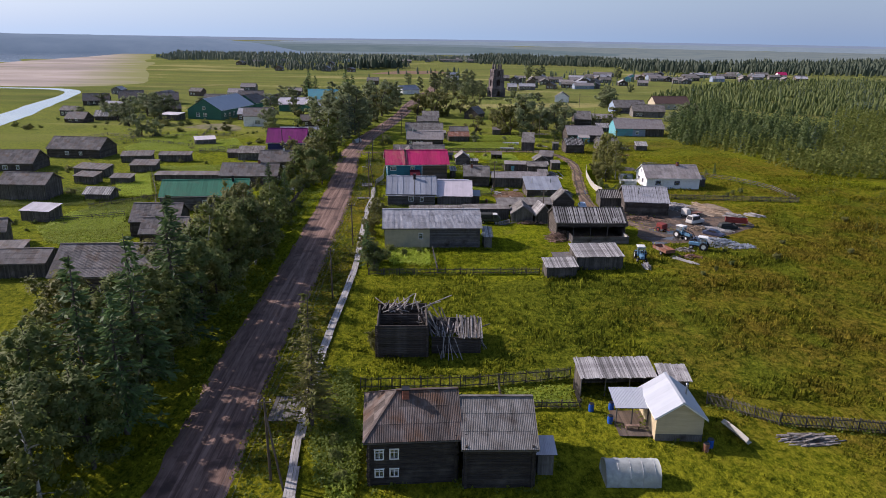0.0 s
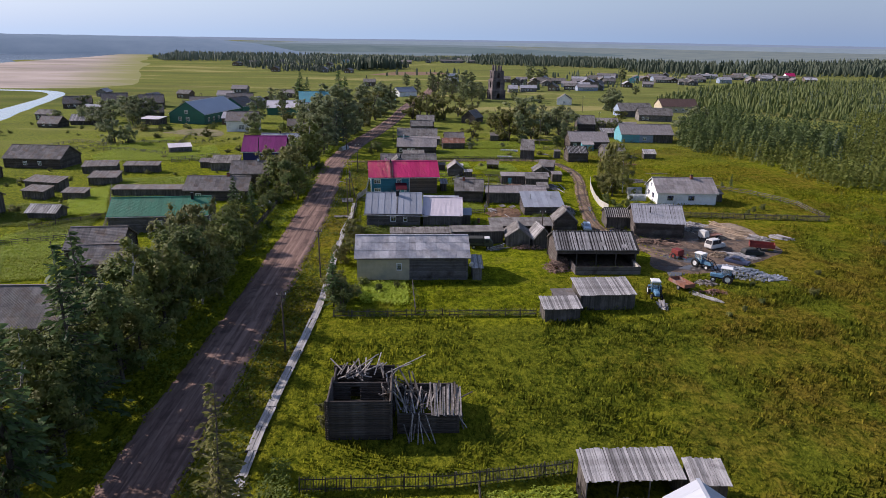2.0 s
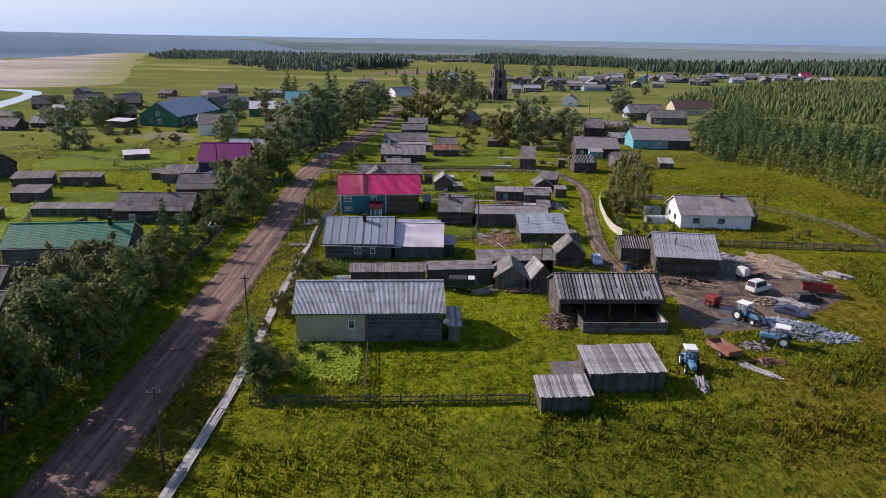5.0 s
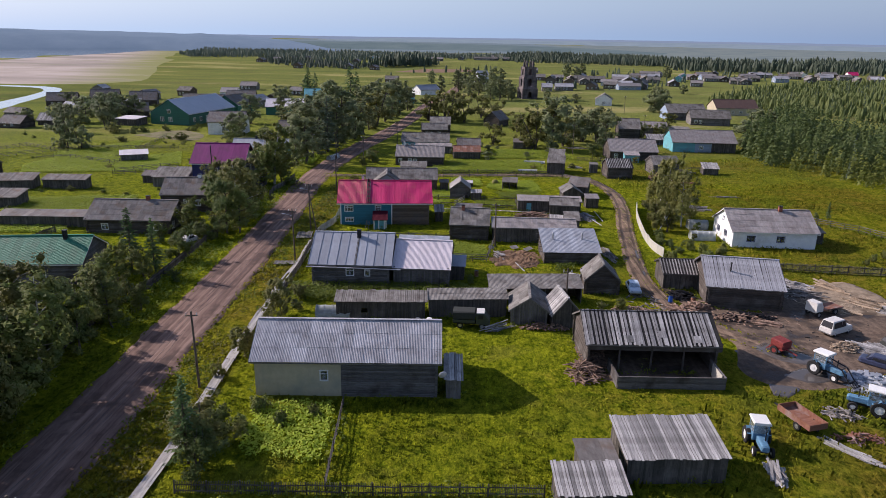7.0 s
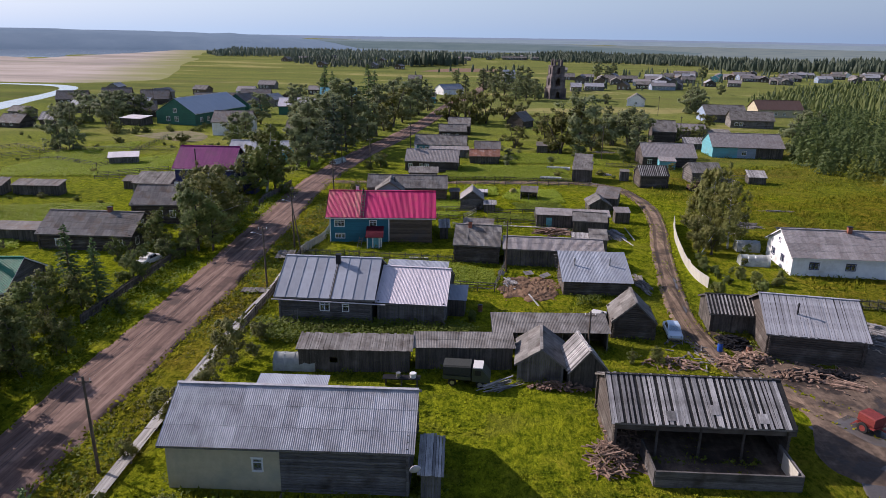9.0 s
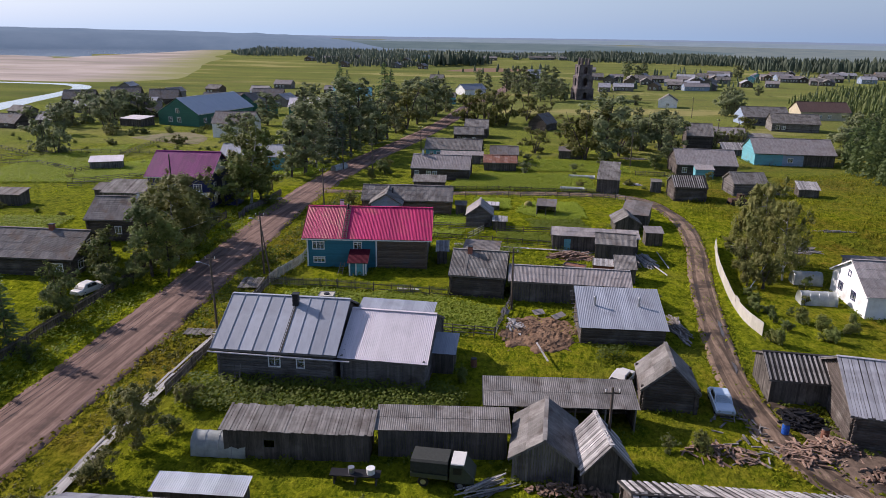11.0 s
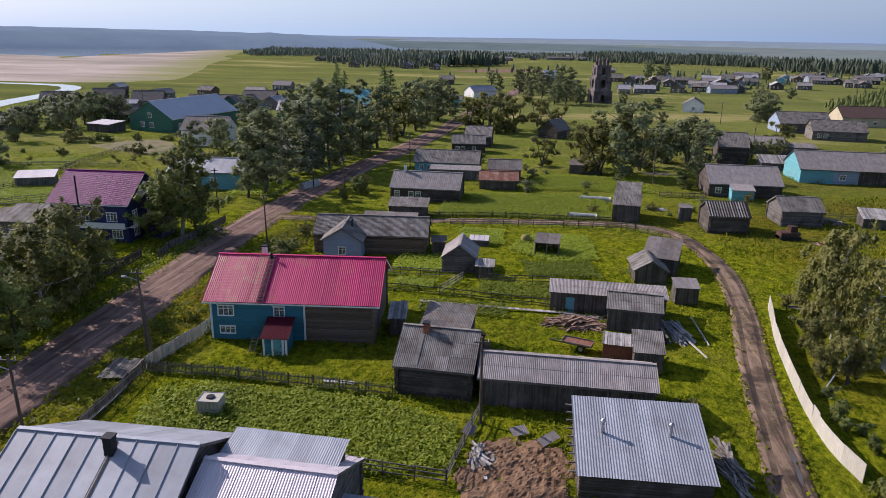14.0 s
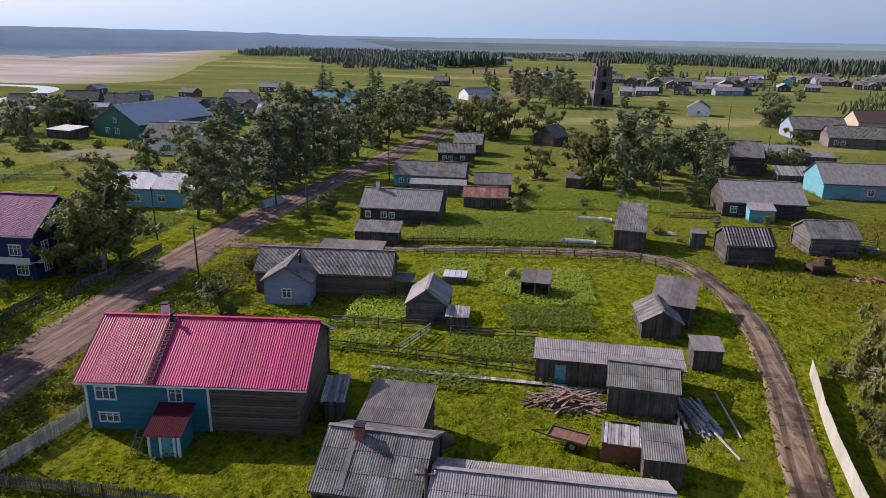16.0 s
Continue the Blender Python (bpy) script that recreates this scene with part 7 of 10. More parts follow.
plant("garden bushes", [("s", -7.0, 116.2, 2.0), ("s", -3.5, 117.5, 1.8), ("s", -6.2, 119.6, 2.0), ("s", -1.0, 119.2, 1.5), ("s", -9.2, 117.8, 2.2), ("o", 32.6, 176.8, 3.0), ("o", 34.2, 177.6, 3.4), ("o", 33.2, 178.6, 2.6), ("s", -8.0, 55.0, 1.8), ("s", -8.6, 58, 1.6), ("s", -7.2, 52.5, 1.5), ("s", -8.2, 61.0, 1.7), ("s", -6.7, 47.5, 2.0), ("o", -6.2, 79.0, 2.8), ("o", -6.6, 82.0, 2.6), ("s", 30.5, 147.3, 2.4), ("s", 33.0, 147.8, 2.0), ("s", 13.5, 156.5, 1.5), ("s", 8.5, 137.5, 1.2), ("s", -3, 150.8, 1.4)])

plant("trees along the road", [("b", -29.6, 54.5, 11), ("a", -31.5, 57.5, 9), ("p", -34, 63, 12), ("b", -38.5, 61.5, 11), ("a", -44.5, 53, 10), ("b", -47.5, 49, 10), ("d", -33.2, 74.5, 11), ("b", -32.6, 78.5, 10), ("a", -31.8, 85.2, 10.5), ("p", -33.8, 89.5, 12), ("b", -32.8, 98, 11), ("a", -33.2, 106.5, 10), ("b", -32.6, 110.5, 11.5), ("d", -32, 116, 11), ("a", -31.8, 121.5, 10), ("v", -30.8, 127.5, 8), ("v", -31.2, 134.5, 7.5), ("a", -42.5, 71, 9.5), ("b", -36.5, 83.5, 9.5), ("a", -29.4, 92, 10), ("c", -39.5, 97.5, 7), ("v", -38.5, 103, 6)])
plant("trees along the road", [("a", -55, 47, 10), ("b", -61, 52, 10), ("p", -52, 42, 12), ("a", -44, 41, 11), ("p", -37.5, 50, 12), ("b", -56, 66, 8), ("a", -63, 60, 8), ("v", -62, 75, 6), ("v", -66, 68, 6), ("v", -55, 76, 6)])
plant("trees by the western houses", [("a", -27.3, 180.1, 9.5), ("b", -29.4, 179.8, 10.5), ("v", -30.1, 175.9, 6.5), ("c", -29.3, 186.7, 8.5), ("a", -30.9, 197.1, 7.0), ("v", -31.1, 192.4, 6.0), ("v", -30.8, 173.6, 6.5)])
plant("trees along the road", [("b", -30.4, 114.5, 11), ("v", -29.6, 117.5, 9.5), ("b", -30.8, 121, 10.5), ("v", -30.0, 125, 9), ("b", -30.6, 129.5, 10), ("v", -30.2, 134, 8.5), ("b", -31.0, 138.5, 9.0), ("v", -33.5, 126, 9), ("b", -33.0, 119, 11)])
belt_rnd = random.Random(404)
plant("trees by the western houses", [(belt_rnd.choice("abva"), x, y, belt_rnd.uniform(8, 11.5)) for x, y in ((-36, 121), (-35, 128), (-35.5, 134), (-34, 145), (-35, 151), (-32.5, 154))])
bush_rnd = random.Random(99)
bush_rows = []
for _ in range(90):
    bx, by = bush_rnd.uniform(-115, -34), bush_rnd.uniform(95, 300)
    bush_rows.append((bush_rnd.choice("SOS"), bx, by, bush_rnd.uniform(1.1, 2.4)))
for _ in range(40):
    bx, by = bush_rnd.uniform(-8, 60), bush_rnd.uniform(250, 330)
    bush_rows.append((bush_rnd.choice("SOV"), bx, by, bush_rnd.uniform(1.2, 3.0)))
for bx, by, bh in ((47.1, 183.8, 2.6), (47.6, 178.1, 2.4), (48.3, 173.2, 2.6), (46.6, 180.6, 2.0), (50.5, 176.0, 2.2), (46.0, 169.6, 2.2), (52.0, 171.0, 2.0), (55.0, 173.5, 1.8)):
    bush_rows.append(("s", bx, by, bh))


def clear_of_houses(x, y, gap=1.0):
    for (cx, cy), rot, ln, dp in FOOT:
        dx, dy = x - cx, y - cy
        c, sn = math.cos(radians(rot)), math.sin(radians(rot))
        u, v = dx * c + dy * sn, -dx * sn + dy * c
        if -gap < u < ln + gap and -gap < v < dp + gap:
            return False
    return polyline_distance(ROAD, x, y) > 5.5 and polyline_distance(LANE, x, y) > 3.2


plant("bushes among gardens", [r for r in bush_rows if clear_of_houses(r[1], r[2])])
plant("trees round the church", [("B", 37.5, 489.4, 11.0), ("B", 32.0, 483.9, 12.2), ("A", 26.5, 481.7, 9.9), ("B", 28.7, 506.0, 13.3), ("B", 19.9, 517.1, 13.3), ("A", 13.2, 506.0, 11.0), ("B", 6.6, 539.2, 13.3), ("A", 60.7, 489.4, 6.6), ("V", 75.1, 472.9, 5.5), ("V", 68.5, 417.6, 4.4), ("V", 50.8, 384.5, 6.6), ("V", 59.6, 397.7, 6.6), ("W", 39.7, 351.3, 8.8), ("W", 33.1, 341.4, 7.7), ("V", 64.0, 351.3, 6.6), ("W", 46.2, 336.3, 8.8), ("A", 121.5, 470.7, 9.9), ("V", 163.5, 561.3, 6.6), ("V", 139.2, 544.7, 5.5), ("W", 97.2, 362.4, 7.7), ("V", 87.8, 336.3, 5.5), ("A", 108.2, 693.8, 11.0), ("A", 102.7, 710.4, 13.3), ("B", 117.1, 715.9, 13.3), ("A", 203.2, 749.1, 11.0)])
plant("far western trees", [("V", -162.3, 357.1, 6.5), ("V", -167.1, 342.9, 5.4), ("A", -77.4, 351.3, 11.0), ("B", -68.5, 367.9, 12.2), ("A", -51.9, 375.7, 11.0), ("B", -48.6, 351.3, 13.3), ("B", -44.2, 367.9, 14.4), ("A", -53.5, 336.3, 11.0), ("B", -38.7, 391.1, 13.3), ("A", -33.2, 406.6, 13.3), ("A", -49.3, 314.0, 10.8), ("B", -45.5, 328.8, 14.2), ("A", -79.6, 419.8, 9.9), ("B", -88.7, 435.0, 9.7), ("V", -119.0, 378.7, 7.6), ("V", -142.2, 326.2, 8.6), ("V", -150.4, 335.1, 7.5), ("V", -129.2, 307.2, 8.5)])

# ---- woods, grass and crops, too many to count ----
npr = np.random.default_rng(5)


def quad_cloud(name, centres, size, material, label, category, stretch=0.6, upright=0.0, facing=None, corners=4):
    """One mesh of small leaves at the centres; facing: the way each one tends to look."""
    n = len(centres)
    u = npr.normal(size=(n, 3))
    if facing is not None:
        f = facing + npr.normal(size=(n, 3)) * 0.3
        u = np.cross(f, u)
    else:
        u[:, 2] = u[:, 2] * (1 - upright) + upright * 2.0
    u /= np.linalg.norm(u, axis=1)[:, None] + 1e-9
    v = np.cross(u, npr.normal(size=(n, 3)) if facing is None else f)
    v /= np.linalg.norm(v, axis=1)[:, None] + 1e-9
    k = (np.asarray(size) * npr.uniform(0.65, 1.3, n))[:, None]
    if corners == 3:
        pts = np.stack([centres + u * k, centres - u * k * 0.7 + v * k * stretch, centres - u * k * 0.7 - v * k * stretch], 1).reshape(-1, 3)
    else:
        pts = np.stack([centres - u * k, centres + v * k * stretch, centres + u * k, centres - v * k * stretch], 1).reshape(-1, 3)
    me = bpy.data.meshes.new(name)
    me.from_pydata(pts.tolist(), [], np.arange(corners * n).reshape(-1, corners).tolist())
    me.materials.append(material)
    return tagged(new(name, me), label, category, kind="stuff")


def sward(name, poly, count, tall, label, avoid=(), seed=1):
    """Upright blades of a rough meadow, taller in drifts, lit like the ground that they cover."""
    x, y = spread_in(poly, count)
    keep = (distance_many(ROAD, x, y) > 3.6) & (distance_many(LANE, x, y) > 2.0)
    for p in avoid:
        keep &= ~in_polygon(x, y, p)
    for (cx, cy), rot, ln, dp in FOOT:
        c, sn = math.cos(radians(rot)), math.sin(radians(rot))
        uu, vv = (x - cx) * c + (y - cy) * sn, -(x - cx) * sn + (y - cy) * c
        keep &= ~((uu > 0) & (uu < ln) & (vv > 0) & (vv < dp))
    x, y = x[keep], y[keep]
    drift = np.array([0.75 + 0.7 * noise.noise((a * 0.10, b * 0.14, seed)) + 0.55 * noise.noise((a * 0.5, b * 0.6, seed + 3)) for a, b in zip(x, y)])
    keep = npr.random(len(x)) < drift * 1.2
    x, y, h = x[keep], y[keep], tall * np.clip(drift[keep], 0.35, 1.6) * npr.uniform(0.6, 1.25, int(keep.sum()))
    z = np.array([ground_height(a, b) for a, b in zip(x, y)])
    n = len(x)
    a = npr.uniform(0, 6.28, n)
    w = 0.03 + h * npr.uniform(0.10, 0.22, n)
    lx, ly = npr.normal(0.10, 0.22, n) * h, npr.normal(-0.05, 0.22, n) * h
    low = np.stack([x, y, z - 0.05], 1)
    side = np.stack([w * np.cos(a), w * np.sin(a), 0 * a], 1)
    top = low + np.stack([lx, ly, h], 1)
    pts = np.stack([low - side * 0.8, low + side * 0.8, top + side * 0.55, top - side * 0.35], 1).reshape(-1, 3)
    me = bpy.data.meshes.new(name)
    me.from_pydata(pts.tolist(), [], np.arange(4 * n).reshape(-1, 4).tolist())
    me.materials.append(BLADE)
    nor = np.stack([npr.normal(-0.15, 0.28, n), npr.normal(0, 0.28, n), np.ones(n)], 1)
    nor /= np.linalg.norm(nor, axis=1)[:, None]
    me.normals_split_custom_set_from_vertices(np.repeat(nor, 4, 0).tolist())
    return tagged(new(name, me), label, "grass", kind="stuff")


def in_polygon(x, y, poly):
    inside = np.zeros(len(x), bool)
    for (x0, y0), (x1, y1) in zip(poly, poly[1:] + poly[:1]):
        if y0 != y1:
            inside ^= ((y0 > y) != (y1 > y)) & (x < (x1 - x0) * (y - y0) / (y1 - y0) + x0)
    return inside


def distance_many(path, x, y):
    best = np.full(len(x), 1e9)
    for (x0, y0), (x1, y1) in zip(path, path[1:]):
        dx, dy = x1 - x0, y1 - y0
        t = np.clip(((x - x0) * dx + (y - y0) * dy) / (dx * dx + dy * dy), 0, 1)
        best = np.minimum(best, np.hypot(x - x0 - t * dx, y - y0 - t * dy))
    return best


def spread_in(poly, count):
    xs_, ys_ = [p[0] for p in poly], [p[1] for p in poly]
    x, y = npr.uniform(min(xs_), max(xs_), count), npr.uniform(min(ys_), max(ys_), count)
    k = in_polygon(x, y, poly)
    return x[k], y[k]


def wood(name, poly, count, tall, leaves, size, material, label, cone=0.7, wide=0.26, avoid=()):
    """Young trees: each one a column of leaves that narrows to its tip."""
    x, y = spread_in(poly, count)
    keep = np.ones(len(x), bool)
    for p in avoid:
        keep &= ~in_polygon(x, y, p)
    x, y = x[keep], y[keep]
    h = tall * npr.uniform(0.45, 1.25, len(x)) * np.array([1 + 0.5 * noise.noise((a * 0.05, b * 0.05, 2)) for a, b in zip(x, y)])
    n = len(x)
    f = npr.random((n, leaves))
    r = (1 - f) ** cone * wide * h[:, None] * npr.random((n, leaves)) ** 0.3
    a = npr.uniform(0, 6.28, (n, leaves))
    c = np.stack([x[:, None] + r * np.cos(a), y[:, None] + r * np.sin(a), 0.15 + f * h[:, None] - 0.02 * np.clip(y - 195, 0, 155)[:, None]], 2).reshape(-1, 3)
    out = np.stack([np.cos(a), np.sin(a), 0.45 + 0.8 * f], 2).reshape(-1, 3)
    return quad_cloud(name, c, np.repeat(size * (h / tall) ** 0.5, leaves), material, label, "trees", 0.65, 0.0, out, 3)


EDGE = [(103.5, 260.8), (110.9, 246.5), (112.7, 206.2), (128, 190), (150, 193), (175, 200), (245.1, 234.8), (357.1, 357.1), (476.1, 605.9), (476.1, 757.4), (324.6, 692.5), (216.4, 584.3), (162.3, 508.5), (151.5, 465.3), (178.5, 432.8), (205.6, 402.5), (173.1, 362.5), (143.9, 319.8), (118.3, 301.0)]
THICKET = [(99, 286), (119, 326), (140, 375), (167, 401), (161, 360), (154, 331), (163, 320), (186, 317), (134, 236), (128, 244), (120, 252), (112, 265), (101, 267)]
CLEARING = [(172, 409), (197, 436), (224, 441), (249, 415), (186, 317), (163, 320), (154, 331), (161, 365)]
EDGE_NEAR = [p for p in EDGE if p[1] < 420]
wood("young_birch_wood", EDGE_NEAR, 9500, 6.0, 30, 0.46, YOUNG, "thicket of young green birches spreading over old fields", 0.8, 0.18, [THICKET, CLEARING])
wood("birch_edge", [(113, 206), (118, 196), (140, 188), (180, 190), (250, 235), (300, 300), (230, 300), (190, 262), (150, 232)], 420, 6.0, 80, 0.32, YOUNG, "young birches at the edge of a wood", 0.8, 0.2, [THICKET])
wood("dark_thicket", THICKET, 1300, 9.0, 80, 0.5, THICKET_LEAF, "dark tall thicket along the edge of a wood", 0.55, 0.24)
wood("spruce_saplings", EDGE, 900, 8.0, 60, 0.38, NEEDLE_FAR, "scattered dark young spruces among birches", 1.0, 0.17, [CLEARING])
wood("meadow_saplings", [(75, 60), (140, 60), (150, 185), (104, 185), (88, 140)], 260, 2.4, 22, 0.16, YOUNG, "scattered saplings over a rough meadow")


def far_wood(name, poly, count, tall, material, label):
    """Distant conifers, each of two ragged cones."""
    x, y = spread_in(poly, count)
    s = Shape()
    rnd = random.Random(len(x))
    for px, py in zip(x, y):
        h = tall * (0.45 + 0.75 * rnd.random()) * (1 + 0.25 * noise.noise((px * 0.02, py * 0.02, 1)))
        r = h * rnd.uniform(0.15, 0.25)
        a = rnd.random() * 6
        ring = [(px + r * math.cos(a + k * 1.2566) * rnd.uniform(0.7, 1.2), py + r * math.sin(a + k * 1.2566) * rnd.uniform(0.7, 1.2), h * rnd.uniform(0.05, 0.2) - 3.1) for k in range(5)]
        ring2 = [(px + r * 0.75 * math.cos(a + k * 1.2566) * rnd.uniform(0.6, 1.2), py + r * 0.75 * math.sin(a + k * 1.2566), h * rnd.uniform(0.4, 0.75) - 3.1) for k in range(5)]
        s.add(ring + ring2 + [(px, py, h - 3.1)], [(k, (k + 1) % 5, 5 + (k + 1) % 5, 5 + k) for k in range(5)] + [(5 + k, 5 + (k + 1) % 5, 10) for k in range(5)])
    return solo(name, s, material, label, "forest", kind="stuff")


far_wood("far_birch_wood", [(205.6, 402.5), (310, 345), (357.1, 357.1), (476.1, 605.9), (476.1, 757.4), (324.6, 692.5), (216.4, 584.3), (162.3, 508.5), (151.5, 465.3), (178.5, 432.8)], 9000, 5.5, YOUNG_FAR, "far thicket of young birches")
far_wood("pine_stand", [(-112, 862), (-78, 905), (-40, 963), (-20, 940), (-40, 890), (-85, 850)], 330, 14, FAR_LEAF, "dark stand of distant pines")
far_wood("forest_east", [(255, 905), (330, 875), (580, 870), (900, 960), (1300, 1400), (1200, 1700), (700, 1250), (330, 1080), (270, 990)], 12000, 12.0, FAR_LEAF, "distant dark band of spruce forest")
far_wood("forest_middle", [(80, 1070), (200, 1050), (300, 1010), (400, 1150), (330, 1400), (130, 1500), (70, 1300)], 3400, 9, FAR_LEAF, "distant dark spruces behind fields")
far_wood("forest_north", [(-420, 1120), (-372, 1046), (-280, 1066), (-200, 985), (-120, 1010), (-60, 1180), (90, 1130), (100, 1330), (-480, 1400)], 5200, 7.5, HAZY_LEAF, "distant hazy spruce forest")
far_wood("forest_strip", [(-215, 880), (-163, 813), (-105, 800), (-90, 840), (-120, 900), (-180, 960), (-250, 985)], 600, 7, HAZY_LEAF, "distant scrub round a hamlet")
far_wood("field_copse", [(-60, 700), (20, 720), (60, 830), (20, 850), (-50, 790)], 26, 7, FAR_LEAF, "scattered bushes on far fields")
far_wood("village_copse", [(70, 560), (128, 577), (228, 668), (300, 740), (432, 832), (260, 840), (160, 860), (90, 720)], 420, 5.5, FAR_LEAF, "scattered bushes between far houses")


def grass(name, poly, count, tall, material, label, avoid=()):
    x, y = spread_in(poly, count)
    ragged = npr.uniform(-0.9, 0.5, len(x))
    keep = (distance_many(ROAD, x, y) + ragged > 3.4) & (distance_many(LANE, x, y) + ragged > 1.45)
    for p in avoid:
        keep &= ~in_polygon(x, y, p)
    x, y = x[keep], y[keep]
    k = 2
    lush = np.array([0.75 + 0.9 * noise.noise((a * 0.11, b * 0.11, 4)) + 0.5 * noise.noise((a * 0.5, b * 0.5, 2)) for a, b in zip(x, y)])
    keep = npr.random(len(x)) < lush * 1.1
    x, y, lush = x[keep], y[keep], np.clip(lush[keep], 0.4, 1.6)
    tall = np.repeat(tall * lush, k)
    z = np.array([ground_height(a, b) for a, b in zip(x, y)])
    c = np.stack([np.repeat(x, k) + npr.normal(0, 0.12, len(x) * k), np.repeat(y, k) + npr.normal(0, 0.12, len(x) * k), np.repeat(z, k) + tall * 0.3], 1)
    return quad_cloud(name, c, tall * 0.5, material, label, "grass", 0.5, 0.0, np.stack([npr.normal(-0.3, 0.5, len(c)), npr.normal(-0.3, 0.5, len(c)), np.ones(len(c)) * 0.7], 1))


YARD_AREA = [(40, 158), (44, 140), (42, 131), (46, 127), (53, 127.5), (58, 131), (66, 136), (72, 142), (71, 150), (66, 156), (58, 159), (50, 147), (45, 151)]
grass("verge_grass", [(-17.2, 40), (-9, 40), (-9, 232), (-18.4, 232)], 9000, 0.4, BLADE, "long grass along a road verge")
grass("verge_grass_dry", [(-17.2, 40), (-12, 40), (-12, 232), (-18.4, 232)], 5000, 0.4, TUFT_DRY, "yellowing grass along a road verge")
grass("ditch_grass", [(-34, 40), (-24.6, 40), (-26, 225), (-36, 225)], 9000, 0.45, BLADE, "tall grass in the roadside ditch")
grass("garden_grass", [(-9, 122), (40, 122), (47, 240), (-10, 236)], 26000, 0.26, BLADE, "uneven lawn grass round houses", [YARD_AREA])
grass("west_grass", [(-125, 90), (-36, 90), (-36, 290), (-125, 290)], 14000, 0.36, BLADE, "lush grass in the western gardens")


def crop(name, poly, row, tall, label, angle=0.0, material=None):
    """Leafy rows in a garden bed."""
    xs_, ys_ = [p[0] for p in poly], [p[1] for p in poly]
    g = np.array([(x, y) for y in np.arange(min(ys_), max(ys_), row) for x in np.arange(min(xs_), max(xs_), 0.36)])
    ca, sa = math.cos(angle), math.sin(angle)
    mid = g.mean(0)
    g = (g - mid) @ np.array([[ca, sa], [-sa, ca]]) + mid
    g = g[in_polygon(g[:, 0], g[:, 1], poly)]
    k = 11 if mid[1] < 240 else 8
    n = len(g) * k
    c = np.stack([np.repeat(g[:, 0], k) + npr.normal(0, 0.15, n), np.repeat(g[:, 1], k) + npr.normal(0, 0.15, n), 0.1 + tall * npr.random(n) - 0.02 * np.clip(np.repeat(g[:, 1], k) - 195, 0, 155)], 1)
    return quad_cloud(name, c, 0.155, material or CROP, label, "plants", 0.7, 0.0, np.stack([npr.normal(-0.2, 0.3, n), npr.normal(-0.15, 0.3, n), np.ones(n)], 1), 3)


crop("potato_bed", [(-9.0, 170.0), (-9.6, 175.0), (-6, 176.8), (3.0, 177.0), (9.0, 176.4), (16.0, 174.0), (16.6, 168.0), (10.5, 166.6), (2.0, 165.8), (-5.0, 167.2)], 0.62, 0.6, "thick rows of leafy green potato plants")
crop("potato_bed", [(17.4, 223.3), (19.5, 232.1), (29.7, 233.7), (30.1, 220.6), (24.0, 217.9)], 0.62, 0.45, "rows of green potato plants in a garden", 0.15)
crop("potato_bed", [(2.9, 242.6), (4.2, 263.0), (34.1, 266.5), (34.4, 245.4)], 0.62, 0.45, "wide field of leafy potato rows")
crop("cabbage_bed", [(8.8, 65.8), (9.0, 69.0), (16.6, 69.6), (16.2, 65.8)], 0.7, 0.4, "dense green cabbage and dill patch")
crop("potato_bed", [(3.9, 204.0), (4.3, 207.5), (9.4, 207.7), (9.2, 203.8)], 0.6, 0.4, "small bed of leafy potatoes")
crop("potato_bed", [(14.5, 203.7), (14.9, 208.0), (23.0, 208.5), (23.4, 203.0)], 0.6, 0.35, "small bed of yellowing plants", 0.0, TUFT)
crop("potato_bed", [(-6.4, 113), (-6.2, 121), (0.8, 121.6), (1.2, 112)], 0.7, 0.6, "overgrown bed of nettles and potatoes", 0.2)
crop("potato_bed", [(8.9, 225.5), (9.3, 234.3), (16.3, 234.3), (16.5, 226.1)], 0.62, 0.4, "leafy green garden bed")
crop("garden_plot", [(-77, 134), (-68, 140), (-60, 137), (-54, 123), (-62, 120), (-70, 124)], 0.75, 0.45, "broad bed of leafy potato rows beside barns", 0.25, CROP)
crop("garden_plot", [(-75, 147), (-71, 158), (-65, 162), (-62, 143), (-70, 141)], 0.75, 0.45, "weedy plot of tall greens between barns", 0.1, WEED)
crop("garden_plot", [(-82, 182), (-76, 190), (-65, 163), (-72, 161)], 0.75, 0.45, "leafy plot behind a green roof", 0.2, CROP)
crop("garden_plot", [(-108, 260), (-95, 291), (-82, 252), (-93, 240)], 0.75, 0.45, "fenced potato field near the river", 0.4, CROP)
crop("garden_plot", [(-85, 249), (-73, 268), (-64, 245), (-79, 236)], 0.75, 0.45, "leafy garden bed by a navy house", 0.1, CROP)
crop("garden_plot", [(-71, 180), (-60, 183), (-56, 176), (-68, 175)], 0.75, 0.45, "dense bed of greens before a long shed", 0.15, CROP)
crop("nettle_bank", [(-10.9, 152.9), (-0.7, 153.7), (9.4, 154.0), (12.6, 154.7), (14.5, 152.4), (13.4, 150.1), (1.8, 148.2), (-9.9, 147.8)], 0.55, 1.0, "rank dark nettles before a log wall", 0.1, NETTLE)
crop("nettle_bank", [(26.7, 164.3), (29.3, 165.0), (30.0, 163.6), (26.7, 162.0)], 0.6, 0.9, "rank nettles along a shed's shaded side", 0.1, NETTLE)
crop("nettle_bank", [(-11.3, 59.9), (-10.4, 67.8), (-9.8, 73.1), (-8.3, 72.4), (-7.5, 67.8), (-6.6, 61.0), (-5.8, 51.1), (-9.1, 51.1)], 0.55, 1.0, "overgrown garden of currants and nettles", 0.1, NETTLE)
crop("potato_bed", [(-76, 130), (-76, 146), (-62, 148), (-62, 132)], 0.7, 0.4, "rows of potatoes beside barns", 0.3)
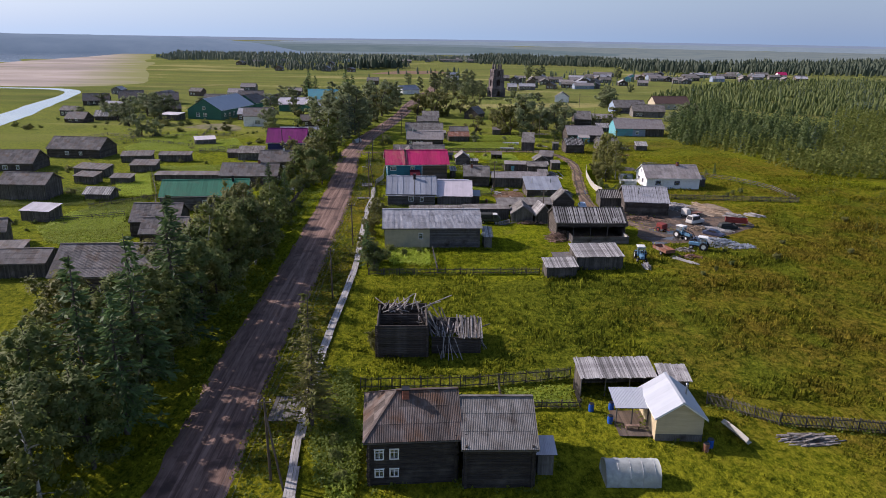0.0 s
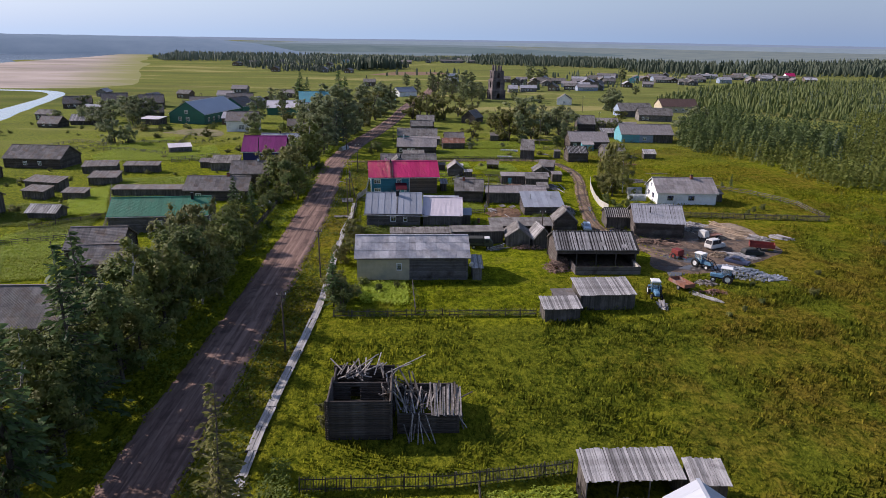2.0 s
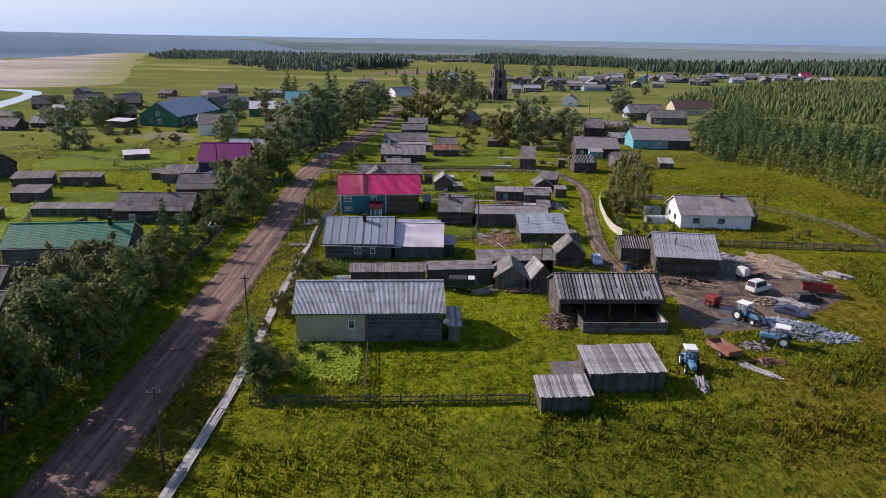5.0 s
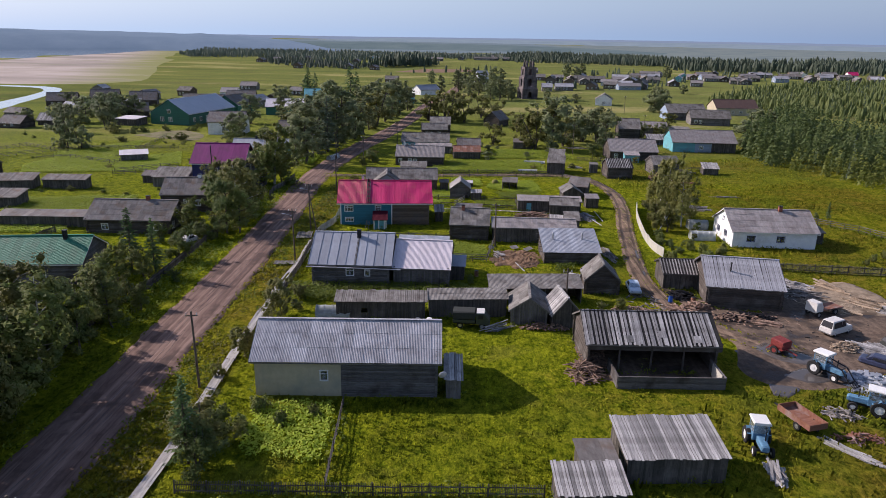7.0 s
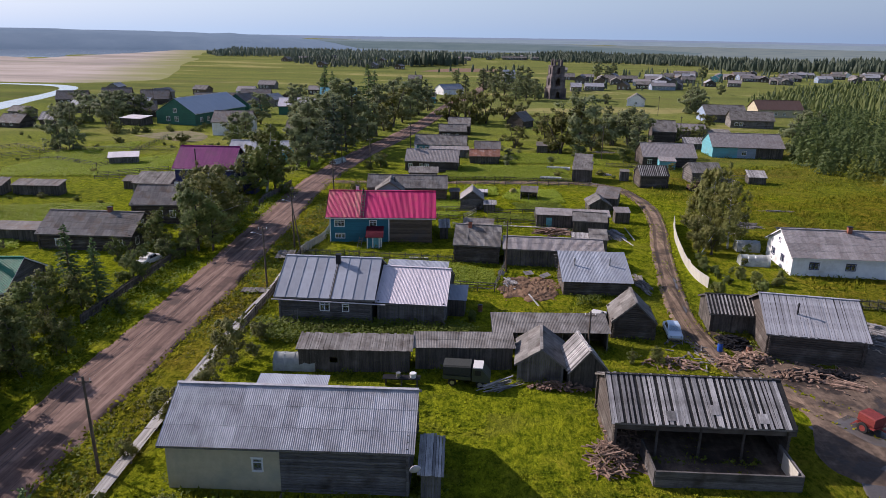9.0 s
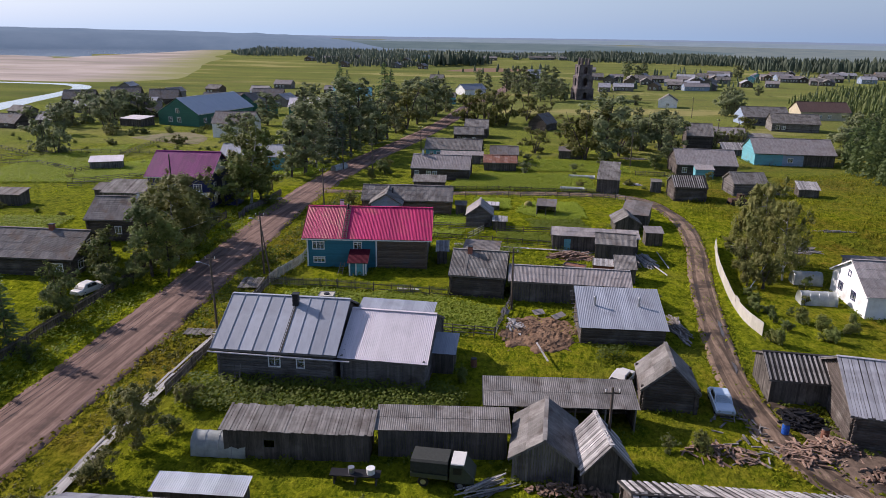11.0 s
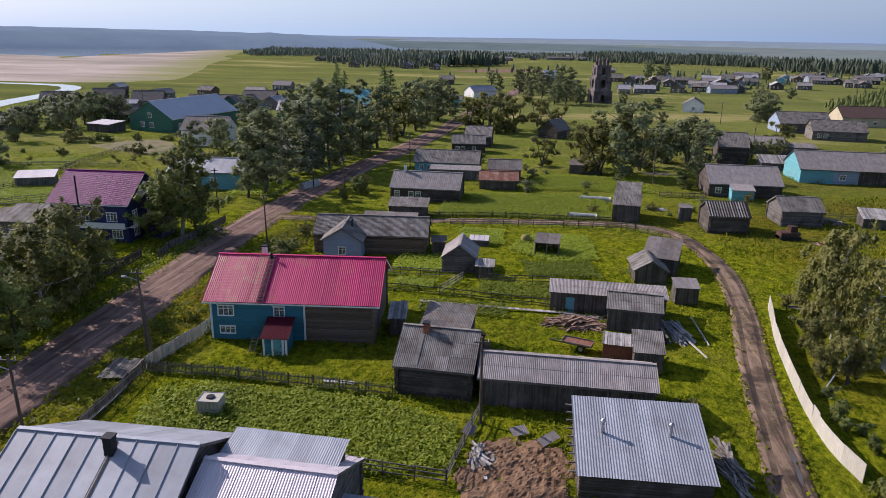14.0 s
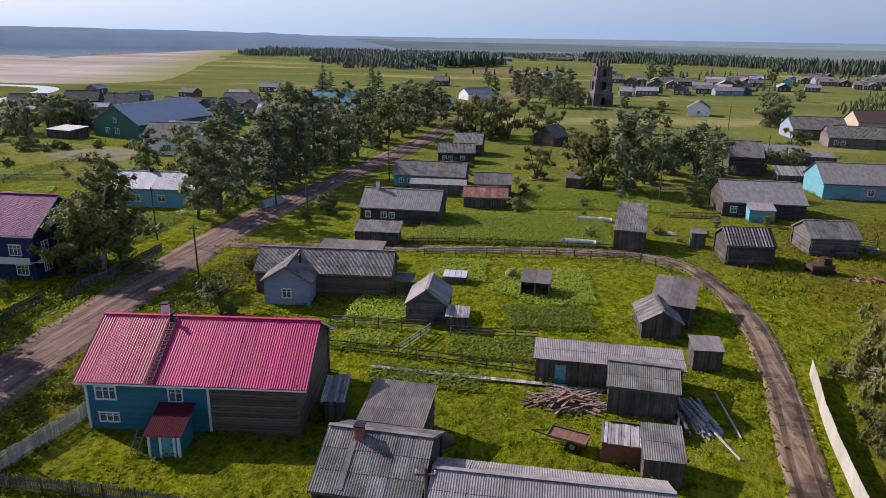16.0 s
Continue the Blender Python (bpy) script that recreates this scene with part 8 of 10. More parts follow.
crop("potato_bed", [(-102.6, 227.1), (-102.8, 255.0), (-69.8, 259.6), (-66.3, 234.8)], 0.7, 0.4, "broad striped potato field", 0.5)
crop("potato_bed", [(-8.5, 46), (-8.2, 62), (-5.6, 62), (-5.9, 46)], 0.6, 0.6, "overgrown garden bed beside a dark house")
crop("potato_bed", [(-29.9, 251.6), (-30.5, 268.8), (-38.9, 268.8), (-39.2, 250.5)], 0.6, 0.6, "garden bed with tall weeds")

crop("potato_bed", [(2.4, 211.0), (3.0, 222.0), (9.0, 223.5), (9.4, 211.0)], 0.7, 0.55, "overgrown leafy garden bed", 0.1)
crop("potato_bed", [(20.5, 211.5), (19.5, 217.5), (29.0, 219.0), (30.0, 212.0)], 0.7, 0.5, "leafy potato bed beside a lane", 0.1, WEED)
crop("potato_bed", [(-4.0, 167.5), (-5.0, 175.5), (-2.6, 176.2), (-2.0, 168.0)], 0.6, 0.5, "leafy bed along a fence", 0.0, WEED)
crop("potato_bed", [(24.0, 203.5), (23.6, 208.6), (30.5, 209.6), (31.0, 204.0)], 0.6, 0.4, "weedy bed behind a shed", 0.0, WEED)
crop("potato_bed", [(-76, 186), (-78, 200), (-56, 206), (-55, 190)], 0.8, 0.4, "leafy plot between western barns", 0.2)
crop("potato_bed", [(-96, 150), (-98, 168), (-76, 172), (-75, 152)], 0.8, 0.4, "broad leafy plot in western gardens", 0.1, WEED)
crop("potato_bed", [(-45, 232), (-47, 248), (-36, 250), (-35, 234)], 0.8, 0.5, "garden plot by the road", 0.1, WEED)
crop("potato_bed", [(20, 270), (19, 288), (44, 290), (45, 272)], 0.8, 0.45, "leafy plot between houses", 0.05)
crop("potato_bed", [(8.6, 196.2), (8.4, 200.6), (18.5, 200.8), (18.5, 197.0)], 0.8, 0.3, "patch of tall weeds on a lawn", 0.0, WEED)


# ---- the ruined log house ----
def ruin():
    rnd = random.Random(9)
    t = thing("ruined_log_house", "roofless collapsed log house, grey weathered timbers", "ruin", pose(-5.6, 77.2, 0, 0, 0, 1.5))
    logs = {}

    def log(a, b, r=0.125, mat=LOG_DARK, name="log"):
        a, b = Vector(a), Vector(b)
        ln = round((b - a).length * 2) / 2
        key = (ln, mat.name, r)
        if key not in logs:
            s = Shape()
            s.tube((0, 0, 0), (ln, 0, 0), r, r * 0.93, 7)
            logs[key] = s.mesh(name, mat)
        d = (b - a).normalized()
        m = Matrix.Translation(a) @ d.to_track_quat("X", "Z").to_matrix().to_4x4()
        shared(name, logs[key], t, m @ Matrix.Rotation(rnd.uniform(0, 6), 4, "X"))

    # the square block: four walls of stacked logs, a middle wall, the rear lower
    for k in range(17):
        z = 0.1 + k * 0.25
        log((-0.3, 0, z), (6.3, 0, z))
        if k < 17:
            log((0, -0.3, z + 0.12), (0, 8.8 if k < 14 else 4.5, z + 0.12))
            log((6, -0.3, z + 0.12), (6, 8.8 if k < 12 else 5.0, z + 0.12))
        if k < 15:
            log((-0.3, 8.5, z), (6.3, 8.5, z))
        if k < 16:
            for a, b in (((-0.2, 4.2, z), (2.0, 4.2, z)), ((2.8, 4.2, z), (6.2, 4.2, z))) if 8 <= k <= 13 else (((-0.2, 4.2, z), (6.2, 4.2, z)),):
                log(a, b)
    # the lower wing to the east
    for k in range(9):
        z = 0.1 + k * 0.25
        log((6.6, 1.0, z), (12.8, 1.0, z))
        log((12.6, 0.8, z + 0.12), (12.6, 7.4, z + 0.12))
        log((6.6, 7.2, z), (12.8, 7.2, z))
    # fallen rafters and roof boards
    def stick(a, b, w, h, mat=SCRAP, name="rafter"):
        s = Shape()
        s.beam(a, b, w, h)
        part(name, s, mat, t)

    for k in range(22):
        x = rnd.uniform(0.2, 5.8)
        stick((x, rnd.uniform(5.0, 6.2), rnd.uniform(3.6, 4.3)), (x + rnd.gauss(0, 1.3), rnd.uniform(7.6, 9.4), rnd.uniform(3.6, 5.4)), 0.12, 0.07)
    for k in range(8):
        stick((rnd.uniform(0, 5), rnd.uniform(4.6, 8), 3.6), (rnd.uniform(1, 6), rnd.uniform(4.6, 8.5), rnd.uniform(3.2, 4.2)), 0.15, 0.08)
    for k in range(11):
        a = rnd.uniform(4.6, 6.6)
        stick((a, rnd.uniform(1.5, 6), rnd.uniform(3.4, 5.2)), (a + rnd.uniform(0.2, 2.2), rnd.uniform(0.5, 6), rnd.uniform(0.8, 2.8)), 0.14, 0.1)
    for k in range(16):
        x = 10.0 + k * 0.19 + rnd.uniform(-0.03, 0.03)
        stick((x, 0.4, 2.3 + rnd.uniform(-0.1, 0.1)), (x + rnd.gauss(0.1, 0.12), rnd.uniform(3.8, 4.3), 3.7 + rnd.uniform(-0.2, 0.2)), 0.16, 0.03, SCRAP, "roof_board")
    for k in range(20):
        x = 6.8 + k * 0.17
        stick((x, rnd.uniform(0.7, 2.0), rnd.uniform(1.8, 2.6)), (x + rnd.gauss(0.2, 0.5), rnd.uniform(3.2, 5.6), rnd.uniform(2.2, 3.4)), 0.13, 0.03, SCRAP, "roof_board")
    for k in range(9):
        x = rnd.uniform(6.8, 9.5)
        stick((x, 0.7, rnd.uniform(1.2, 2.6)), (x + rnd.gauss(0, 0.6), -rnd.uniform(0.2, 1.2), 0.05), 0.10, 0.06)
    for k in range(8):
        stick((12.5 + rnd.uniform(-0.4, 0.2), rnd.uniform(0.8, 5), 2.5), (13.0 + rnd.uniform(0, 0.5), rnd.uniform(0.2, 6), rnd.uniform(0.1, 0.9)), 0.10, 0.06)
    for k in range(26):
        a = rnd.uniform(5.2, 8.4)
        stick((a, rnd.uniform(2.5, 7.5), rnd.uniform(2.2, 4.4)), (a + rnd.gauss(0.8, 0.7), rnd.uniform(1.5, 7), rnd.uniform(1.4, 3.2)), 0.15, 0.09, BOARD_DARK, "fallen_timber")
    for k in range(14):
        a = rnd.uniform(6.4, 12.0)
        stick((a, rnd.uniform(1.2, 6.5), rnd.uniform(1.8, 2.6)), (a + rnd.gauss(0, 1.4), rnd.uniform(1.2, 6.8), rnd.uniform(1.6, 2.9)), 0.14, 0.08, BOARD_DARK, "fallen_timber")


ruin()


# ---- the brick bell tower ----
def bell_tower():
    t = thing("bell_tower", "ruined dark brick church bell tower with arched openings", "tower", pose(46.4, 496.1, lie(46.4, 496.1), 0, 0, 15))

    def tier(w, off, z0, z1, arch_w, arch_h, n_arch=1):
        """A hollow square storey with arched openings on every side."""
        for side in range(4):
            s = Shape()
            a = arch_w / 2
            zc = z0 + (z1 - z0) * 0.18
            zt = zc + arch_h - a
            pts_l = [(0, z0), (w / 2, z0), (w / 2, zc), (w / 2 - a, zc), (w / 2 - a, zt)] + [(w / 2 - a * math.cos(q), zt + a * math.sin(q)) for q in np.linspace(0.2, math.pi / 2, 6)] + [(w / 2, z1), (0, z1)]
            pts_r = [(w - x, z) for x, z in pts_l]
            s.prism(pts_l, 0, 0.9), s.prism(pts_r[::-1], 0, 0.9)
            s.box(-0.2, w + 0.2, -0.25, 0.0, z1 - 0.45, z1)
            s.box(-0.12, w + 0.12, -0.14, 0.0, z0, z0 + 0.5)
            for x in (0.0, w - 0.7):
                s.box(x, x + 0.7, -0.16, 0.0, z0 + 0.5, z1 - 0.45)
            part("tier_wall", s, CHURCH_BRICK, t, "", pose(off, off, 0) @ pose(w / 2, w / 2, 0, 0, 0, 90 * side) @ pose(-w / 2, -w / 2, 0))

    tier(9.6, 0.0, -0.5, 6.2, 2.2, 3.4)
    tier(8.4, 0.6, 6.2, 12.8, 2.4, 4.4)
    tier(7.2, 1.2, 12.8, 18.8, 2.2, 3.9)
    rnd = random.Random(3)
    for i in range(8):
        a = i * math.pi / 4
        x, y = 4.8 + 2.9 * math.cos(a), 4.8 + 2.9 * math.sin(a)
        s = Shape()
        s.box(x - 0.55, x + 0.55, y - 0.55, y + 0.55, 18.7, 18.8 + rnd.uniform(1.4, 3.6))
        s.box(x - 0.4, x + 0.4, y - 0.4, y + 0.4, 19.2, 19.0 + rnd.uniform(2.2, 3.9))
        part("broken_pier", s, CHURCH_BRICK, t)
    s = Shape()
    s.box(0.8, 8.8, 0.8, 8.8, 6.0, 6.3), s.box(1.3, 8.3, 1.3, 8.3, 12.6, 12.9)
    part("floor_slab", s, CHURCH_BRICK, t)


bell_tower()


# ---- fences, walkway, poles ----
FENCE_RUNS = []


def fence(name, label, path, h, kind, mat, step=2.4, group="", lean=0.0):
    """Posts as parts; the pickets or rails of each run are one part."""
    t = thing(name, label, "fence", group=group)
    FENCE_RUNS.append(path)
    rnd = random.Random(int(abs(path[0][0] * 10) + abs(path[0][1])))
    post = Shape()
    post.tube((0, 0, -0.4), (0, 0, h + 0.1), 0.06, 0.055, 6)
    me = post.mesh("post", BOARD_DARK if mat is not WHITE_FENCE else WHITE_FENCE)
    runs = Shape()
    for (x0, y0), (x1, y1) in zip(path, path[1:]):
        ln = math.hypot(x1 - x0, y1 - y0)
        ux, uy = (x1 - x0) / ln, (y1 - y0) / ln
        n = max(1, round(ln / step))
        for i in range(n + 1):
            x, y = x0 + (x1 - x0) * i / n, y0 + (y1 - y0) * i / n
            shared("post", me, t, pose(x, y, ground_height(x, y), rnd.gauss(0, 2.5), rnd.gauss(0, 2.5), rnd.uniform(0, 90)))
        zs = {"picket": (0.3, h - 0.25), "rail": (h * 0.35, h * 0.7, h), "solid": (0.3, h - 0.3), "slant": (0.25, h - 0.15)}[kind]
        for z in zs:
            for i in range(n):
                a, b = i / n, (i + 1) / n
                pa, pb = (x0 + (x1 - x0) * a, y0 + (y1 - y0) * a), (x0 + (x1 - x0) * b, y0 + (y1 - y0) * b)
                runs.beam((*pa, z + ground_height(*pa) + rnd.gauss(0, 0.03)), (*pb, z + ground_height(*pb) + rnd.gauss(0, 0.03)), 0.05, 0.09)
        if kind != "rail":
            gap = {"picket": 0.13, "solid": 0.155, "slant": 0.42}[kind]
            wd = {"picket": 0.075, "solid": 0.15, "slant": 0.07}[kind]
            m = int(ln / gap)
            for i in range(m):
                d = (i + 0.5) * gap
                x, y = x0 + ux * d, y0 + uy * d
                g = ground_height(x, y)
                top = h + rnd.gauss(0, 0.03)
                sl = 0.0 if kind != "slant" else 0.3
                runs.beam((x - uy * 0.04 - ux * sl, y + ux * 0.04 - uy * sl, g - 0.1), (x - uy * 0.04 + ux * (sl + rnd.gauss(0, 0.01)), y + ux * 0.04 + uy * sl, g + top), wd, 0.022)
    ob = part("picketing" if kind != "rail" else "railing", runs, mat, t)
    tagged(ob, kind="stuff")
    return t


fence("white_fence", "pale grey-white slatted fence beside a street", [(-13.0, 178.6), (-11.4, 187.2), (-11.9, 199.0)], 1.35, "solid", WHITE_FENCE)
fence("picket_fence", "grey wooden picket fence round a garden", [(-12.9, 178.2), (-4.1, 178.4), (10.0, 177.6)], 1.15, "picket", BOARD)
fence("picket_fence", "grey wooden picket fence along a walkway", [(-11.9, 150.0), (-11.9, 160.0), (-12.4, 168.2), (-12.9, 177.9)], 1.15, "picket", BOARD)
fence("rail_fence", "grey rail fence between gardens", [(5.0, 167.2), (16.2, 166.3), (17.6, 176.0)], 1.2, "rail", BOARD)
fence("picket_fence", "dark picket fence across a meadow's edge", [(-7.0, 69.1), (6.4, 69.9), (17.0, 71.9)], 1.5, "picket", BOARD_DARK)
fence("picket_fence", "dark low fence round a vegetable patch", [(8.4, 69.4), (8.4, 64.8), (16.8, 65.2), (17.0, 69.8)], 1.0, "picket", BOARD_DARK)
fence("picket_fence", "weathered picket fence at a meadow's edge", [(30.8, 66.2), (36.7, 61.9), (46.8, 60.4), (62.0, 59.0)], 1.4, "picket", BOARD_DARK)
fence("picket_fence", "dark fence along a mown lawn", [(-9.2, 107.6), (6.0, 108.2), (19.2, 108.8)], 1.1, "picket", BOARD_DARK)
fence("rail_fence", "low dark rail fence across a lawn", [(2.2, 108.8), (1.4, 121.6)], 1.0, "rail", BOARD_DARK)
fence("picket_fence", "dark fence behind a machinery yard", [(59.5, 166.2), (76.0, 164.8), (92.0, 164.0)], 1.3, "picket", BOARD_DARK)
fence("rail_fence", "grey rail fence round a field", [(79.0, 196.5), (86.0, 190.0), (92.0, 178.0), (92.0, 166.0)], 1.2, "rail", BOARD)
fence("rail_fence", "grey three-rail garden fence", [(1.8, 208.8), (11.9, 209.2)], 1.15, "rail", BOARD)
fence("rail_fence", "grey rail fence between beds", [(14.6, 208.5), (23.4, 209.0), (23.4, 200.9)], 1.1, "rail", BOARD_DARK)
fence("slanted_fence", "low fence of slanting stakes", [(3.4, 203.2), (14.2, 202.6), (23.6, 201.2)], 0.95, "slant", BOARD_DARK)
fence("rail_fence", "grey rail fence across garden beds", [(10.3, 202.8), (12.5, 208.8)], 1.1, "rail", PLANK)
fence("rail_fence", "post and rail fence along a lane", [(7.1, 236.2), (15.8, 238.1), (28.2, 239.7), (37.5, 239.7), (41.0, 236.0)], 1.1, "rail", BOARD)
fence("picket_fence", "dark fence along a potato field", [(2.0, 242.1), (15.8, 244.4), (34.4, 245.5)], 1.0, "picket", BOARD_DARK)
fence("picket_fence", "weathered street fence before western houses", [(-30.4, 150), (-30.6, 170), (-30.9, 190), (-32.1, 209.8)], 1.3, "picket", BOARD_DARK)
fence("picket_fence", "grey fence before a navy house", [(-30.6, 211.4), (-29.5, 220.6), (-29.6, 230.4)], 1.3, "picket", BOARD)
fence("picket_fence", "grey street fence among trees", [(-31.5, 62), (-31.0, 90), (-31.4, 118), (-31.2, 140)], 1.2, "picket", BOARD_DARK)
fence("rail_fence", "rail fence in western gardens", [(-74.1, 228.2), (-60.1, 234.8), (-52.1, 239.3)], 1.1, "rail", BOARD)
fence("rail_fence", "long rail fence over western pasture", [(-122.4, 241.5), (-106.0, 268.8), (-77.1, 275.7)], 1.1, "rail", BOARD)
fence("picket_fence", "grey garden fence in the west", [(-74, 150), (-60, 163), (-58, 176)], 1.2, "picket", BOARD_DARK)
fence("picket_fence", "grey fence by a grey house", [(45.7, 269.3), (55.1, 270.2)], 1.2, "picket", BOARD_DARK)
fence("rail_fence", "broken rails behind sheds", [(67.9, 257.3), (75.1, 255.0), (82.5, 257.3)], 1.1, "rail", BOARD)

fence("rail_fence", "weathered rail fence round a potato field", [(-82.2, 242.8), (-81.2, 248.8), (-87.4, 275.6), (-92.3, 302.7)], 1.15, "rail", BOARD_DARK)
fence("rail_fence", "grey rail fence below a potato field", [(-107.4, 251.5), (-97.9, 251.8), (-83.1, 244.6)], 1.15, "rail", BOARD)
fence("rail_fence", "rail fence above western gardens", [(-129.8, 247.0), (-123.6, 272.8), (-109.6, 264.3)], 1.15, "rail", BOARD)
fence("rail_fence", "dark fence between western plots", [(-78.9, 137.0), (-69.0, 140.6), (-63.5, 143.3)], 1.15, "rail", BOARD_DARK)
fence("rail_fence", "grey fence behind a green roof", [(-75.2, 189.6), (-64.3, 163.5), (-59.0, 148.7)], 1.15, "rail", BOARD)
fence("rail_fence", "low grey fence beside garden beds", [(-75.5, 232.0), (-63.6, 242.4)], 1.15, "rail", BOARD)


def solid_fence():
    t = thing("sheet_fence", "long pale whitish sheet fence along a lane", "fence")
    rows = smooth_path([(48.6, 206.0), (47.6, 201.5), (46.3, 195.5), (45.2, 188), (44.4, 181), (44.3, 175.5), (45.0, 171.5), (42.8, 163.5)][:7], 1.2)
    s = Shape()
    s.add([(0, -0.02, -0.2), (1.22, -0.02, -0.2), (1.22, -0.02, 1.75), (0, -0.02, 1.75), (0, 0.02, -0.2), (1.22, 0.02, -0.2), (1.22, 0.02, 1.75), (0, 0.02, 1.75)],
          [(0, 1, 2, 3), (7, 6, 5, 4), (3, 2, 6, 7), (0, 4, 5, 1), (0, 3, 7, 4), (1, 5, 6, 2)])
    me = s.mesh("panel", WHITE_FENCE)
    for (p, d), (q, e) in zip(rows, rows[1:]):
        shared("panel", me, t, pose(p.x, p.y, lie(p.x, p.y), 3 * noise.noise((p.x, p.y * 0.7, 3)), 0, math.degrees(math.atan2(q.y - p.y, q.x - p.x))) @ Matrix.Diagonal(((q - p).length / 1.2, 1, 0.86 + 0.1 * noise.noise((p.x * 2, p.y * 2, 8)), 1)))


solid_fence()


def walkway():
    t = thing("boardwalk", "long grey plank walkway along a street", "walkway", kind="structure")
    rnd = random.Random(2)
    rows = smooth_path([(-11.1, 36), (-11.3, 50), (-12.0, 59), (-12.5, 75), (-12.3, 88), (-11.7, 111), (-12.3, 130), (-12.9, 149), (-12.7, 166), (-13.2, 175)], 4.0)
    meshes = []
    for k in range(5):
        s = Shape()
        s.box(-0.125, 0.125, 0, 4.02, 0.16, 0.205)
        meshes.append(s.mesh("plank", PLANK_LONG))
    for i, (p, d) in enumerate(rows[:-1]):
        q = rows[i + 1][0]
        dd = (q - p)
        a = math.degrees(math.atan2(dd.y, dd.x)) - 90
        for j in range(4):
            if rnd.random() < 0.03:
                continue
            shared("plank", rnd.choice(meshes), t, pose(p.x, p.y, 0.06, 0, 0, a) @ pose((j - 1.5) * 0.262, rnd.uniform(-0.06, 0.06), rnd.uniform(-0.02, 0.02), rnd.gauss(0, 0.4), 0, rnd.gauss(0, 0.4)) @ Matrix.Diagonal((1, dd.length / 4.0, 1, 1)))
    s = Shape()
    for p, d in rows:
        s.beam((p.x - 0.6, p.y, 0.13), (p.x + 0.6, p.y, 0.13), 0.12, 0.2)
    part("sleepers", s, BOARD_DARK, t)


walkway()
for x0, y0, w, d, r in ((-15.8, 62.1, 3.2, 5.0, 0), (-16.2, 176.0, 2.6, 3.9, 8), (-16.3, 161.9, 3.4, 1.6, 3), (-29.6, 222.4, 2.6, 1.8, 0)):
    t = thing("plank_bridge", "grey plank crossing from road to walkway", "footbridge", pose(x0, y0, 0.0, 0, 0, r), "plank crossings")
    n = int(w / 0.22)
    s = Shape()
    s.box(0, 0.2, 0, d, 0.2, 0.25)
    me = s.mesh("plank", BOARD)
    for i in range(n):
        shared("plank", me, t, pose(i * w / n, 0.04 * math.sin(i * 2.1), 0, 0, 0, 0.6 * math.sin(i * 1.7)))
    s = Shape()
    s.beam((0, 0.5, 0.1), (w, 0.5, 0.1), 0.18, 0.2), s.beam((0, d - 0.5, 0.1), (w, d - 0.5, 0.1), 0.18, 0.2)
    part("beam", s, BOARD_DARK, t)

POLES = [(-13.4, 52.7, 8.2), (-13.6, 96.5, 8.0), (-13.4, 124.0, 8.2), (-13.5, 164.2, 8.4), (-15.0, 182.2, 8.4), (-16.5, 216, 8.2), (-15.5, 252, 8.2), (-10.0, 290, 8.2)]


def pole(x, y, h, brace, lamp=False):
    t = thing("utility_pole", "grey wooden power pole with crossarm beside the road", "pole", pose(x, y, lie(x, y), 0.6, -0.8, 5), "power poles")
    s = Shape()
    s.tube((0, 0, -0.5), (0, 0, h), 0.14, 0.09, 9)
    part("pole", s, POLE_WOOD, t)
    if brace:
        s = Shape()
        s.tube((1.3, -1.6, -0.3), (0.08, -0.08, h * 0.78), 0.11, 0.08, 8)
        part("brace", s, POLE_WOOD, t)
    s = Shape()
    s.box(-0.6, 0.6, -0.05, 0.05, h - 0.5, h - 0.4)
    arm = part("crossarm", s, POLE_WOOD, t)
    for k in (-0.5, 0.0, 0.5):
        s = Shape()
        s.tube((k, 0, h - 0.4), (k, 0, h - 0.25), 0.035, 0.03, 6), s.ball((k, 0, h - 0.2), 0.05, 0.05, 0.06, 6, 4)
        part("insulator", s, WHITE, arm)
    if lamp:
        s = Shape()
        s.tube((0, 0, h - 1.2), (-1.1, 0, h - 0.8), 0.03, 0.03, 6)
        b = part("lamp_arm", s, STEEL, t)
        s = Shape()
        s.ball((-1.25, 0, h - 0.82), 0.32, 0.14, 0.1, 8, 5)
        part("lamp_head", s, ZINC, b)


for i, (x, y, h) in enumerate(POLES):
    pole(x, y, h, i in (0, 4), i in (3, 4))
for x, y, h in ((17.8, 174.8, 7.5), (25.6, 145.0, 6.5), (-33.5, 236, 8), (-25, 262, 8), (-143.6, 398, 9), (-120, 405, 9), (-50, 318, 9), (46.5, 283.5, 9.5), (80, 330, 9), (92, 420, 9), (60, 340, 9)):
    pole(x, y, h, False)
for k in (-0.5, 0.0, 0.5):
    for (x0, y0, h0), (x1, y1, h1) in zip([(-14, 0, 8)] + POLES, POLES):
        s = Shape()
        pts = [(x0 + (x1 - x0) * j / 8 + k, y0 + (y1 - y0) * j / 8, lie(0, y0 + (y1 - y0) * j / 8) + h0 - 0.2 + (h1 - h0) * j / 8 - 0.9 * 4 * (j / 8) * (1 - j / 8)) for j in range(9)]
        s.v = [(x + 0.014 * c, y, z + 0.014 * q) for x, y, z in pts for c, q in ((1, 0), (0, 1), (-1, 0), (0, -1))]
        s.f = [(4 * j + i, 4 * j + (i + 1) % 4, 4 * j + 4 + (i + 1) % 4, 4 * j + 4 + i) for j in range(8) for i in range(4)]
        solo("power_wire", s, WIRE, "thin dark overhead wire between power poles", "wire", group="overhead wires")


